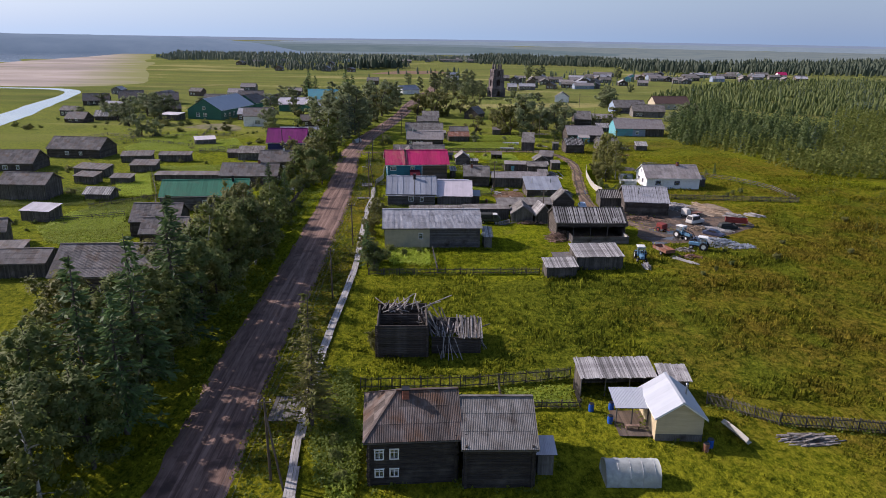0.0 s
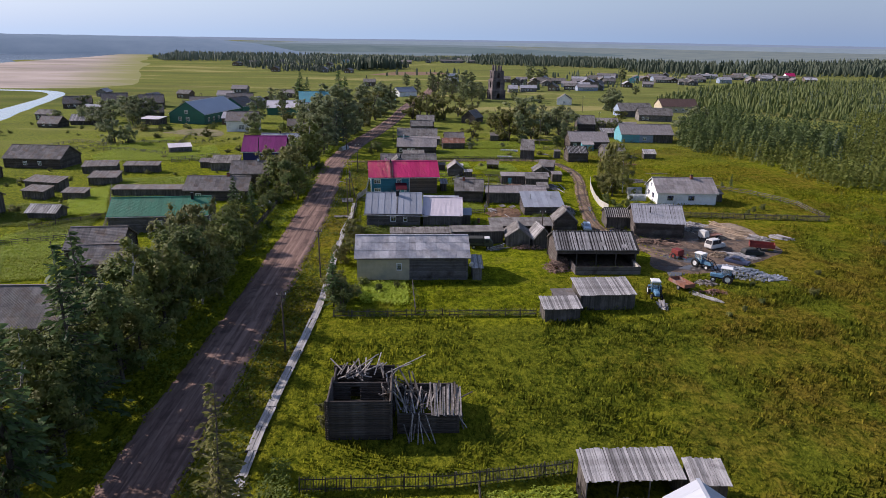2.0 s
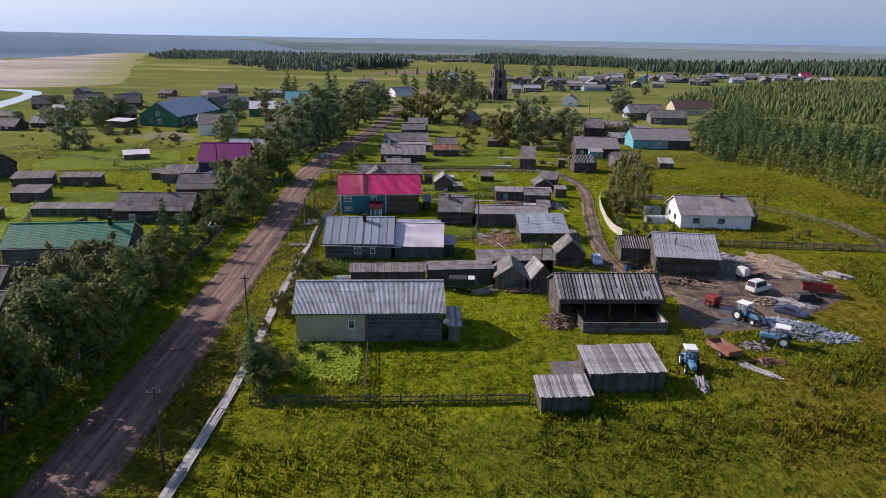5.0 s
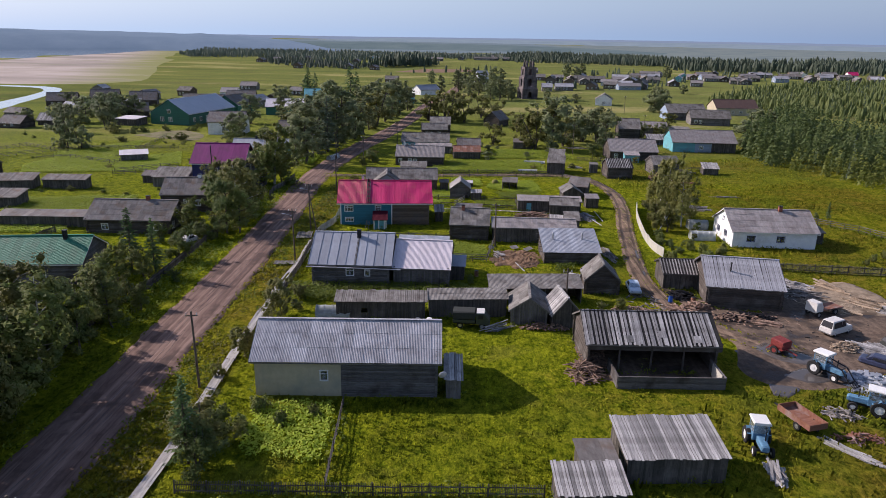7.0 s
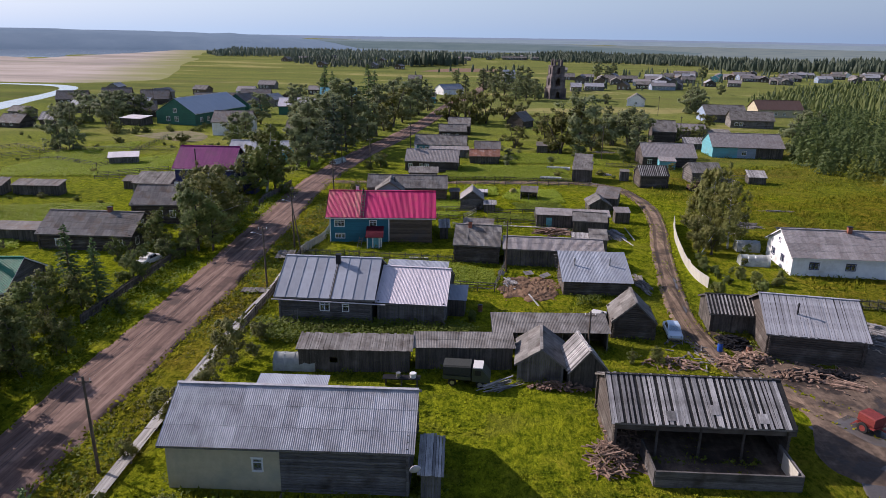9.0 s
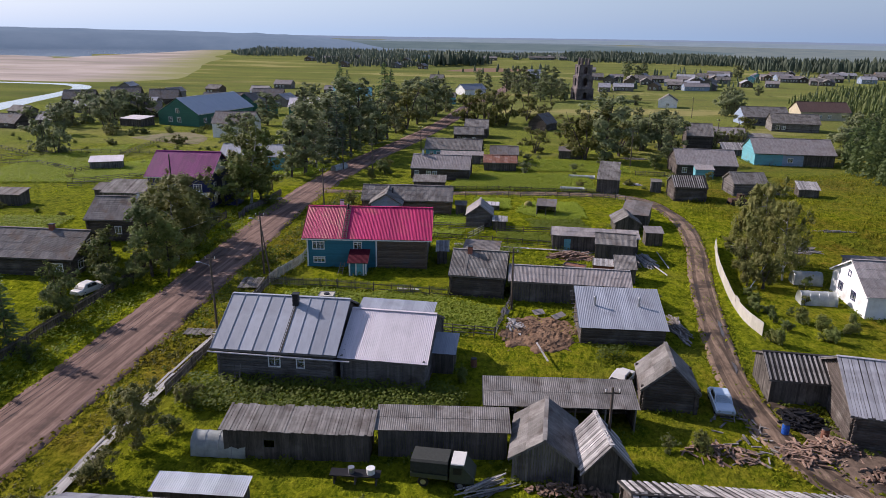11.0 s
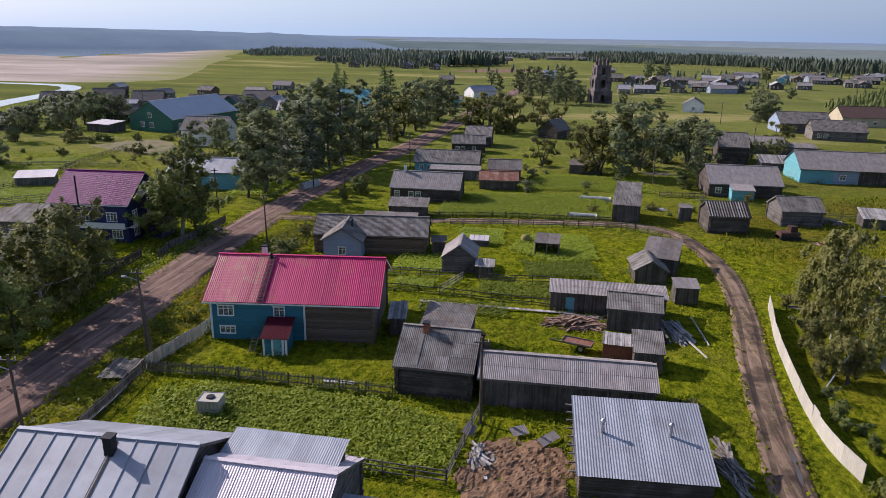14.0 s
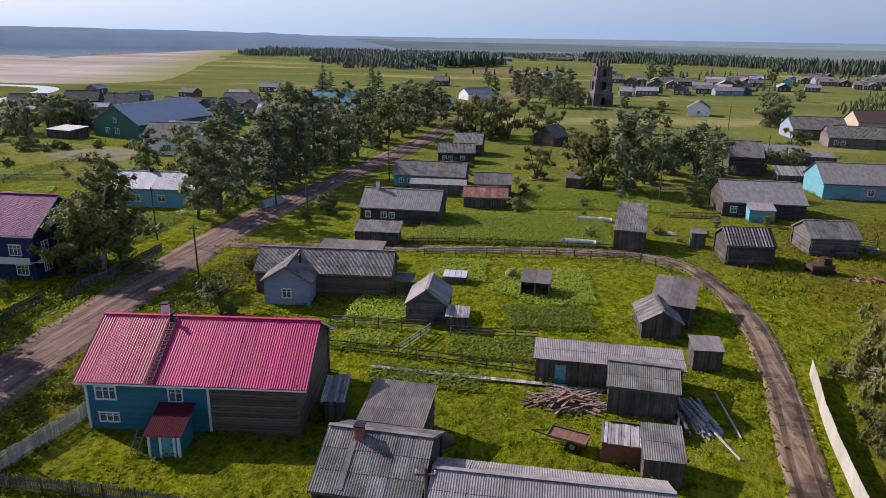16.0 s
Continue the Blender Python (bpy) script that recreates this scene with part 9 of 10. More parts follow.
# ---- vehicles ----
def wheel(parent, x, y, r, w, rim=None):
    s = Shape()
    n = 18
    prof = [(r * 0.55, -w / 2), (r * 0.92, -w / 2), (r, -w * 0.3), (r, w * 0.3), (r * 0.92, w / 2), (r * 0.55, w / 2)]
    for i in range(n):
        a = 2 * math.pi * i / n
        s.v += [(q * math.cos(a), d, q * math.sin(a)) for q, d in prof]
    m = len(prof)
    s.f = [(i * m + j, ((i + 1) % n) * m + j, ((i + 1) % n) * m + (j + 1) % m, i * m + (j + 1) % m) for i in range(n) for j in range(m)]
    wh_ = part("wheel", s, RUBBER, parent, "", pose(x, y, r))
    s = Shape()
    s.tube((0, -w * 0.36, 0), (0, w * 0.36, 0), r * 0.57, r * 0.57, 14), s.tube((0, -w * 0.5, 0), (0, w * 0.5, 0), r * 0.2, r * 0.2, 8)
    part("rim", s, rim or STEEL, wh_)


def loft(s, rows):
    """Rings of equal count joined into a skin, both ends closed."""
    n = len(rows[0])
    for r in rows:
        s.v += r
    s.f += [(i * n + j, i * n + (j + 1) % n, (i + 1) * n + (j + 1) % n, (i + 1) * n + j) for i in range(len(rows) - 1) for j in range(n)]
    s.f += [tuple(range(n - 1, -1, -1)), tuple((len(rows) - 1) * n + j for j in range(n))]


def ring(x, w, z0, z1, bevel=0.12):
    return [(x, -w + bevel, z0), (x, w - bevel, z0), (x, w, z0 + bevel), (x, w * 0.98, z1 - bevel), (x, w - bevel * 1.5, z1), (x, -w + bevel * 1.5, z1), (x, -w * 0.98, z1 - bevel), (x, -w, z0 + bevel)]


def car(name, label, m, paint, length=4.1, w=0.81, hood=0.86, top=1.42, wagon=False, glass=True, wheels=True):
    t = thing(name, label, "car", m)
    L = length / 2
    s = Shape()
    loft(s, [ring(-L, w * 0.9, 0.38, hood * 0.92), ring(-L + 0.18, w, 0.26, hood), ring(-L + 1.1, w, 0.24, hood + 0.02), ring(L - 1.2, w, 0.24, hood + 0.03), ring(L - 0.15, w, 0.26, hood - 0.03), ring(L, w * 0.92, 0.38, hood - 0.12)])
    part("body", s, paint, t, smooth=False)
    s = Shape()
    r0, r1 = (-L + 0.1, -L + 0.35) if wagon else (-L + 0.65, -L + 1.25)
    loft(s, [ring(r0, w * 0.94, hood, hood + 0.06, 0.02), ring(r1, w * 0.80, hood, top, 0.06), ring(0.35, w * 0.82, hood, top + 0.02, 0.06), ring(1.05, w * 0.94, hood, hood + 0.05, 0.02)])
    cab = part("cabin", s, paint, t)
    if glass:
        for sy in (-1, 1):
            g = Shape()
            for a, b in ((r1 + 0.02, -0.28), (-0.2, 0.45)):
                g.add([(a, sy * w * 0.945, hood + 0.08), (b + 0.2, sy * w * 0.945, hood + 0.08), (b, sy * w * 0.855, top - 0.12), (a + 0.1, sy * w * 0.855, top - 0.12)], [(0, 1, 2, 3)])
            part("side_window", g, METAL_DARK, cab)
        g = Shape()
        g.add([(1.03, -w * 0.82, hood + 0.08), (1.03, w * 0.82, hood + 0.08), (0.47, w * 0.72, top - 0.05), (0.47, -w * 0.72, top - 0.05)], [(0, 1, 2, 3)])
        part("windscreen", g, GLASS, cab)
        g = Shape()
        g.add([(r0 - 0.0, -w * 0.8, hood + 0.1), (r0 - 0.0, w * 0.8, hood + 0.1), (r1 - 0.06, w * 0.7, top - 0.1), (r1 - 0.06, -w * 0.7, top - 0.1)], [(0, 3, 2, 1)])
        part("rear_window", g, METAL_DARK, cab)
    for x in (-L - 0.03, L - 0.03):
        s = Shape()
        s.box(x, x + 0.1, -w * 0.95, w * 0.95, 0.38, 0.5)
        part("bumper", s, STEEL, t)
    for sy in (-1, 1):
        s = Shape()
        s.tube((L - 0.02, sy * w * 0.68, 0.66), (L + 0.03, sy * w * 0.68, 0.66), 0.1, 0.1, 8)
        part("headlight", s, GLASS, t)
    if wheels:
        for x in (-L + 0.8, L - 0.75):
            for sy in (-1, 1):
                wheel(t, x, sy * (w - 0.1), 0.3, 0.19)
    return t


car("saloon_car", "old pale blue saloon car parked beside a lane", pose(36.4, 155.0, 0.06, 0, 0, -93), CAR_WHITE)
car("off_road_car", "off-white boxy off-road car in a muddy yard", pose(58.0, 142.4, 0.06, 0, 0, 30), CAR_GREY, 4.1, 0.88, 1.02, 1.92, True)
car("wrecked_saloon", "dark blue wrecked saloon without wheels", pose(58.6, 133.6, -0.15, 0, 0, -42), CAR_NAVY, 4.2, 0.82, 0.84, 1.35, False, True, False)
car("wrecked_car", "dull grey-brown stripped car body", pose(63.5, 138.6, -0.1, 0, 0, 8), TARP, 4.0, 0.8, 0.85, 1.4, True, True, False)
car("abandoned_car", "stripped whitish car body behind a slate shed", pose(28.3, 158.1, -0.1, 0, 0, 62), CAR_GREY, 4.0, 0.8, 0.84, 1.38, False, True, False)
car("parked_car", "off-white car parked by a western house", pose(-33.2, 172.0, 0.05, 0, 0, 75), CAR_GREY)


def tractor(label, m, loader=False):
    t = thing("tractor", label, "tractor", m, "farm tractors")
    s = Shape()
    loft(s, [ring(0.3, 0.36, 0.75, 1.35, 0.08), ring(1.9, 0.34, 0.75, 1.32, 0.08), ring(2.05, 0.30, 0.8, 1.22, 0.08)])
    part("hood", s, TRACTOR_BLUE, t)
    s = Shape()
    s.box(-1.2, 1.8, -0.28, 0.28, 0.55, 0.8), s.box(1.3, 1.5, -0.75, 0.75, 0.5, 0.65), s.box(-0.9, -0.6, -0.9, 0.9, 0.65, 0.85)
    part("chassis", s, METAL_DARK, t)
    s = Shape()
    s.box(-1.1, 0.3, -0.65, 0.65, 0.85, 1.45)
    for x in (-1.08, 0.22):
        for y in (-0.62, 0.56):
            s.box(x, x + 0.07, y, y + 0.07, 1.45, 2.4)
    cab = part("cab", s, TRACTOR_BLUE, t)
    s = Shape()
    loft(s, [ring(-1.25, 0.72, 2.38, 2.55, 0.05), ring(0.45, 0.72, 2.38, 2.6, 0.05)])
    part("cab_roof", s, WHITE, cab, "white cab roof")
    s = Shape()
    s.box(-1.05, -1.03, -0.58, 0.58, 1.5, 2.36), s.box(0.26, 0.28, -0.58, 0.58, 1.5, 2.36), s.box(-1.0, 0.2, -0.61, -0.6, 1.5, 2.36), s.box(-1.0, 0.2, 0.6, 0.61, 1.5, 2.36)
    part("cab_glass", s, GLASS, cab)
    s = Shape()
    s.tube((1.1, 0.15, 1.3), (1.1, 0.15, 2.2), 0.05, 0.05, 8)
    part("exhaust", s, METAL_DARK, t)
    for sy in (-1, 1):
        wheel(t, -0.75, sy * 0.83, 0.78, 0.4, WHITE), wheel(t, 1.45, sy * 0.75, 0.45, 0.24, WHITE)
        s = Shape()
        s.add([(-1.45, sy * 0.62, 1.15), (-0.75, sy * 0.62, 1.66), (-0.05, sy * 0.62, 1.2), (-1.45, sy * 1.0, 1.15), (-0.75, sy * 1.0, 1.66), (-0.05, sy * 1.0, 1.2)], [(0, 1, 4, 3), (1, 2, 5, 4)])
        part("mudguard", s, TRACTOR_BLUE, t)
    if loader:
        s = Shape()
        for y in (-0.5, 0.5):
            s.beam((-0.2, y, 1.9), (1.9, y, 1.6), 0.1), s.beam((1.9, y, 1.6), (2.9, y, 0.5), 0.1)
        s.beam((1.9, -0.5, 1.6), (1.9, 0.5, 1.6), 0.08), s.beam((2.9, -0.6, 0.5), (2.9, 0.6, 0.5), 0.12)
        for k in range(7):
            s.beam((2.9, -0.6 + k * 0.2, 0.45), (3.6, -0.6 + k * 0.2, 0.2), 0.05)
        part("loader", s, METAL_DARK, t)


tractor("blue and white tractor standing in grass", pose(38.6, 116.8, 0.0, 0, 0, -97))
tractor("blue tractor with a front loader in the yard", pose(51.2, 131.0, 0.06, 0, 0, -58), True)
tractor("blue tractor beside scrap metal", pose(51.9, 123.6, 0.03, 0, 0, 150))


def truck():
    t = thing("army_truck", "small army-green truck with dark canvas back", "truck", pose(13.7, 141.2, 0, 0, 0, -3))
    s = Shape()
    loft(s, [ring(0.55, 0.9, 0.6, 2.0, 0.1), ring(1.5, 0.92, 0.55, 2.05, 0.12), ring(2.1, 0.88, 0.55, 1.35, 0.12), ring(2.25, 0.82, 0.6, 1.2, 0.1)])
    cab = part("cab", s, TRUCK_GREEN, t)
    s = Shape()
    s.box(0.8, 1.4, -0.95, -0.925, 1.35, 1.85), s.box(0.8, 1.4, 0.925, 0.95, 1.35, 1.85)
    part("side_window", s, METAL_DARK, cab)
    s = Shape()
    loft(s, [ring(0.6, 0.86, 2.02, 2.1, 0.03), ring(1.55, 0.86, 2.02, 2.12, 0.03)])
    part("cab_roof", s, CAR_GREY, cab, "faded pale cab roof")
    s = Shape()
    loft(s, [ring(-2.25, 0.95, 1.15, 2.15, 0.12), ring(0.4, 0.95, 1.15, 2.2, 0.12)])
    part("canvas", s, TARP, t)
    s = Shape()
    s.box(-2.25, 0.42, -0.98, 0.98, 0.82, 1.15)
    part("bed", s, TRUCK_GREEN, t)
    s = Shape()
    s.box(-2.2, 2.1, -0.4, 0.4, 0.45, 0.62)
    part("chassis", s, METAL_DARK, t)
    for x in (-1.35, 1.3):
        for sy in (-1, 1):
            wheel(t, x, sy * 0.78, 0.39, 0.22)


truck()


def trailer(label, m, mat, L=4.0, w=1.0, sides=0.5):
    t = thing("trailer", label, "trailer", m, "farm trailers")
    s = Shape()
    s.box(-L / 2, L / 2, -w, w, 0.75, 0.83)
    part("floor", s, RUST, t)
    for y in (-w, w - 0.05):
        s = Shape()
        s.box(-L / 2, L / 2, y, y + 0.05, 0.83, 0.83 + sides)
        part("side_board", s, mat, t)
    for x in (-L / 2, L / 2 - 0.05):
        s = Shape()
        s.box(x, x + 0.05, -w + 0.05, w - 0.05, 0.83, 0.83 + sides)
        part("end_board", s, mat, t)
    s = Shape()
    s.beam((L / 2, -0.4, 0.65), (L / 2 + 1.4, 0, 0.5), 0.08), s.beam((L / 2, 0.4, 0.65), (L / 2 + 1.4, 0, 0.5), 0.08), s.beam((-L / 2, 0, 0.65), (L / 2, 0, 0.65), 0.2)
    part("drawbar", s, METAL_DARK, t)
    for sy in (-1, 1):
        wheel(t, -0.5, sy * (w - 0.1), 0.42, 0.22)


trailer("rusty open farm trailer standing in grass", pose(44.0, 120.6, 0, 0, 0, 108), RUST)
trailer("red farm trailer full of scrap", pose(66.5, 141.5, 0, 0, 0, -20), MACHINE_RED, 4.4, 1.05, 0.7)
trailer("grey flat cart resting on the lawn", pose(26.0, 189.9, 0, 0, 0, 162), BOARD, 3.0, 0.75, 0.12)


def machine():
    """A red seed drill and a flatbed with a pale cab, both worn out."""
    t = thing("seed_drill", "dull red worn-out farm implement", "farm machine", pose(48.9, 136.3, 0, 0, 0, -60))
    s = Shape()
    loft(s, [ring(-0.9, 0.8, 0.9, 1.7, 0.1), ring(0.6, 0.8, 0.8, 1.6, 0.1)])
    part("hopper", s, MACHINE_RED, t)
    s = Shape()
    for k in range(8):
        s.beam((-0.8, -0.8 + k * 0.22, 0.9), (-1.4, -0.8 + k * 0.22, 0.15), 0.06)
    s.beam((0.6, 0, 0.7), (2.0, 0, 0.5), 0.12), s.box(-1.0, 0.7, -0.9, 0.9, 0.65, 0.75)
    part("frame", s, MACHINE_RED, t)
    for sy in (-1, 1):
        wheel(t, -0.2, sy * 1.0, 0.5, 0.16, MACHINE_RED)
    t = thing("flatbed_truck", "stripped flatbed truck with pale rusty cab", "truck", pose(59.4, 148.6, 0, 0, 0, 25))
    s = Shape()
    loft(s, [ring(-2.2, 0.85, 0.7, 2.0, 0.1), ring(-1.3, 0.85, 0.7, 2.1, 0.1), ring(-0.9, 0.8, 0.7, 1.5, 0.1)])
    part("cab", s, CAR_GREY, t)
    s = Shape()
    s.box(-0.8, 2.6, -0.9, 0.9, 0.9, 1.0), s.box(-2.0, 2.6, -0.35, 0.35, 0.6, 0.75)
    part("bed", s, RUST, t)
    for x in (-1.6, 1.4):
        for sy in (-1, 1):
            wheel(t, x, sy * 0.8, 0.42, 0.22)
    t = thing("crawler_wreck", "rusty dark crawler tractor abandoned in a field", "farm machine", pose(61.2, 239.3, lie(61.2, 239.3), 0, 0, 10))
    s = Shape()
    loft(s, [ring(-1.6, 0.9, 0.6, 1.3, 0.1), ring(0.6, 0.9, 0.6, 1.3, 0.1), ring(1.7, 0.6, 0.7, 1.2, 0.1)])
    part("body", s, OLD_IRON, t)
    s = Shape()
    s.box(0.0, 1.1, -0.6, 0.6, 1.3, 2.2)
    part("cab", s, OLD_IRON, t)
    for y in (-1.0, 0.7):
        s = Shape()
        s.prism([(-1.7, 0.2), (-1.3, 0.0), (1.3, 0.0), (1.7, 0.2), (1.7, 0.5), (1.3, 0.75), (-1.3, 0.75), (-1.7, 0.5)], y, y + 0.32)
        part("track", s, METAL_DARK, t)


machine()


# ---- heaps, stacks and small things ----
def heap(name, label, x, y, rx, ry, count, length, w, mat, hgt=0.5, seed=1, angle=None, spread_a=90, category="wood pile", kind="stuff"):
    """Loose timbers thrown on one another."""
    s, rnd = Shape(), random.Random(seed)
    for _ in range(count):
        a = radians((angle if angle is not None else 0) + rnd.uniform(-spread_a, spread_a))
        r = rnd.random() ** 0.5
        b = rnd.uniform(0, 6.28)
        cx, cy = x + rx * r * math.cos(b), y + ry * r * math.sin(b)
        ln = length * rnd.uniform(0.45, 1.1) / 2
        z = 0.05 + hgt * (1 - r * r) * rnd.random() + lie(x, y)
        tilt = rnd.gauss(0, 0.06)
        s.beam((cx - math.cos(a) * ln, cy - math.sin(a) * ln, max(0.03 + lie(x, y), z - tilt * ln)), (cx + math.cos(a) * ln, cy + math.sin(a) * ln, max(0.03 + lie(x, y), z + tilt * ln)), w * rnd.uniform(0.6, 1.3), w * rnd.uniform(0.3, 0.9))
    return solo(name, s, mat, label, category, kind=kind)


heap("wood_pile", "tangled heap of reddish boards and firewood", 26.0, 196.2, 2.9, 1.5, 120, 2.6, 0.16, SCRAP_RED, 0.9, 1, 10, 60)
heap("wood_pile", "pale boards strewn by a shed", 27.2, 198.2, 2.0, 0.8, 26, 2.6, 0.16, PLANK, 0.3, 2, 20, 50)
heap("plank_stack", "stack of grey planks on grass", 36.6, 195.6, 0.9, 0.7, 46, 5.2, 0.2, PLANK, 0.8, 3, 100, 6)
heap("plank_stack", "stack of grey logs on grass", 34.9, 194.2, 0.4, 0.5, 24, 3.2, 0.2, SCRAP, 0.7, 4, 96, 6)
heap("brushwood", "tangle of reddish broken boards and roots", 25.6, 129.6, 1.6, 2.4, 150, 2.0, 0.11, SCRAP_RED, 1.6, 5)
heap("firewood", "row of split firewood against huts", 22.6, 141.0, 3.0, 0.6, 160, 0.5, 0.14, SCRAP_RED, 0.8, 6)
heap("firewood", "split logs scattered beside a hut", 28.6, 140.4, 1.6, 0.8, 80, 0.5, 0.14, SCRAP, 0.6, 7)
heap("plank_lean", "bundle of long pale poles leaning at a hut", 16.8, 140.6, 1.0, 0.5, 24, 3.4, 0.09, PLANK, 0.9, 8, 35, 12)
heap("scrap_heap", "rusty metal scrap and tyres beside a barn", 42.6, 153.5, 1.9, 1.8, 140, 1.1, 0.16, METAL_DARK, 0.7, 9, category="scrap")
heap("scrap_heap", "timber and iron scrap before a barn", 41.4, 148.4, 2.0, 1.8, 80, 1.3, 0.15, SCRAP_RED, 0.6, 10, category="scrap")
heap("scrap_heap", "rusty iron parts on mud", 34.6, 147.5, 3.0, 1.4, 80, 1.1, 0.14, SCRAP_RED, 0.5, 11, category="scrap")
heap("yard_litter", "splintered boards and rubbish strewn over mud", 49.0, 146.5, 7.0, 3.4, 90, 0.7, 0.1, SCRAP_RED, 0.12, 41, category="litter")
heap("yard_litter", "rusty iron bits strewn over mud", 58.0, 140.0, 9.0, 8.0, 60, 0.5, 0.09, METAL_DARK, 0.1, 42, category="litter")
heap("yard_litter", "loose boards strewn beside a lane", 37.0, 150.0, 3.0, 4.0, 40, 1.2, 0.14, SCRAP, 0.2, 43, category="litter")
heap("scrap_heap", "dark timber heap at a pen's side", 27.2, 133.0, 1.4, 2.6, 130, 1.6, 0.14, SCRAP_RED, 1.0, 44, category="scrap")
heap("plank_stack", "pale boards laid on mud in a yard", 60.8, 137.6, 2.2, 1.4, 40, 3.6, 0.24, PLANK, 0.3, 45, -40, 8)
heap("plank_stack", "grey boards before a barn", 60.0, 155.9, 2.6, 1.4, 50, 3.4, 0.22, SCRAP, 0.4, 46, -30, 14)
heap("scrap_heap", "dark iron junk along a barn wall", 48.6, 146.4, 4.0, 1.0, 150, 1.0, 0.16, METAL_DARK, 0.7, 12, category="scrap")
heap("scrap_heap", "pile of bright sheet metal and pipes", 56.8, 128.0, 4.2, 2.8, 200, 2.2, 0.24, STEEL, 0.7, 13, category="scrap")
heap("scrap_heap", "pale crumpled metal strips on grass", 60.0, 125.8, 3.2, 1.6, 110, 2.0, 0.2, ZINC, 0.4, 14, category="scrap")
heap("plank_stack", "long pale boards lying in a yard", 62.0, 150.0, 2.0, 1.0, 26, 3.6, 0.22, SCRAP_PALE, 0.3, 15, -45, 12)
heap("plank_stack", "stack of pale slabs in a yard", 69.5, 149.2, 2.0, 1.2, 60, 3.2, 0.2, PLANK, 0.6, 16, -50, 10)
heap("plank_stack", "stack of pale slabs on grass", 74.5, 150.0, 1.6, 1.0, 50, 3.0, 0.2, PLANK, 0.6, 17, -60, 10)
heap("plank_stack", "bundle of pale boards lying in grass", 46.4, 116.4, 0.5, 0.5, 14, 5.6, 0.16, PLANK_LONG, 0.2, 18, -48, 3)
heap("scrap_heap", "sawdust and broken boards beside a barn", 56.6, 155.6, 2.6, 1.6, 90, 1.6, 0.18, SCRAP, 0.5, 19, category="scrap")
heap("roots", "rusty ploughs and iron in grass", 48.2, 118.6, 2.2, 0.9, 60, 0.9, 0.12, RUST, 0.6, 20, category="scrap")
heap("plank_stack", "loose planks leaning beside sheds", 38.6, 112.9, 0.6, 1.0, 30, 3.0, 0.2, PLANK, 0.5, 21, 80, 14)
heap("wood_pile", "heap of grey boards beside a lane", 36.3, 171.5, 0.6, 3.0, 60, 3.0, 0.16, SCRAP, 0.4, 22, 100, 25)
heap("wood_pile", "broken boards at a garden corner", 18.4, 169.6, 0.9, 1.6, 30, 2.0, 0.2, PLANK, 0.6, 23, 110, 40)
heap("pallet_stack", "stack of grey slats behind a fence", 38.4, 59.2, 2.8, 1.1, 70, 2.2, 0.16, SCRAP, 0.5, 24, 8, 10)
heap("scrap_heap", "household junk beside sheds", 43.3, 256.7, 1.8, 1.0, 50, 0.9, 0.16, ZINC_PALE, 0.4, 25, category="scrap")
heap("scrap_heap", "rusty machine scrap in pasture", 67.3, 236.8, 3.4, 0.9, 60, 1.3, 0.15, RUST, 0.4, 26, category="scrap")
heap("plank_stack", "grey logs lying in pasture", 71.3, 219.5, 2.6, 0.4, 16, 3.0, 0.2, SCRAP, 0.3, 27, 0, 8)
heap("plank_stack", "weathered timber stacks behind a garden", 57.8, 206.1, 5.5, 2.0, 120, 4.0, 0.24, SCRAP, 0.9, 28, -15, 10)
heap("wood_pile", "scattered boards beside a ruined hut", 71.9, 252.8, 3.0, 1.6, 60, 2.2, 0.16, SCRAP, 0.9, 29)
heap("wood_pile", "boards strewn among nettles", -62.0, 108.5, 5.0, 2.0, 80, 1.6, 0.18, PLANK, 0.3, 30)
heap("wood_pile", "low brown earthy log pile", 49.3, 297.0, 3, 1, 40, 3, 0.2, SCRAP, 0.4, 31, 0, 10)

heap("plank_stack", "bleached boards strewn behind a barn", 59.7, 159.2, 2.6, 2.0, 60, 2.4, 0.24, PLANK, 0.5, 51, -50, 35)
heap("plank_stack", "long squared beams lying on sawdust", 65.6, 158.8, 1.0, 1.6, 8, 5.0, 0.3, SCRAP_PALE, 0.4, 52, -62, 6)
heap("plank_stack", "broad stack of fresh pale planks", 67.7, 152.4, 2.0, 1.6, 60, 3.6, 0.26, SCRAP_PALE, 0.7, 53, -52, 5)
heap("plank_stack", "low stack of silvery planks in a yard", 59.6, 137.5, 1.8, 1.4, 50, 3.4, 0.26, PLANK, 0.5, 54, -40, 7)
heap("firewood", "heap of split birch firewood in a yard", 57.1, 137.9, 1.8, 1.3, 170, 0.5, 0.16, SCRAP_PALE, 0.9, 55)
heap("scrap_heap", "iron, tyres and boards along a barn wall", 47.5, 145.8, 3.2, 0.9, 80, 1.2, 0.18, SCRAP_RED, 0.8, 56, category="scrap")
heap("pallet_stack", "dark wooden pallets before a barn", 50.5, 144.6, 1.4, 0.8, 30, 2.6, 0.22, SCRAP_RED, 0.4, 57, -25, 6)
heap("scrap_heap", "crumpled bluish sheet metal on grass", 55.3, 129.9, 2.4, 1.6, 70, 1.9, 0.45, ZINC, 0.5, 58, category="scrap")
heap("yard_litter", "chips and offcuts strewn over sawdust", 62.8, 153.0, 5.0, 4.0, 160, 0.9, 0.12, SCRAP_PALE, 0.1, 59, category="litter")
heap("wood_pile", "rusty harrow teeth and boards in grass", 48.9, 122.8, 1.6, 1.0, 60, 1.4, 0.12, SCRAP, 0.5, 60)
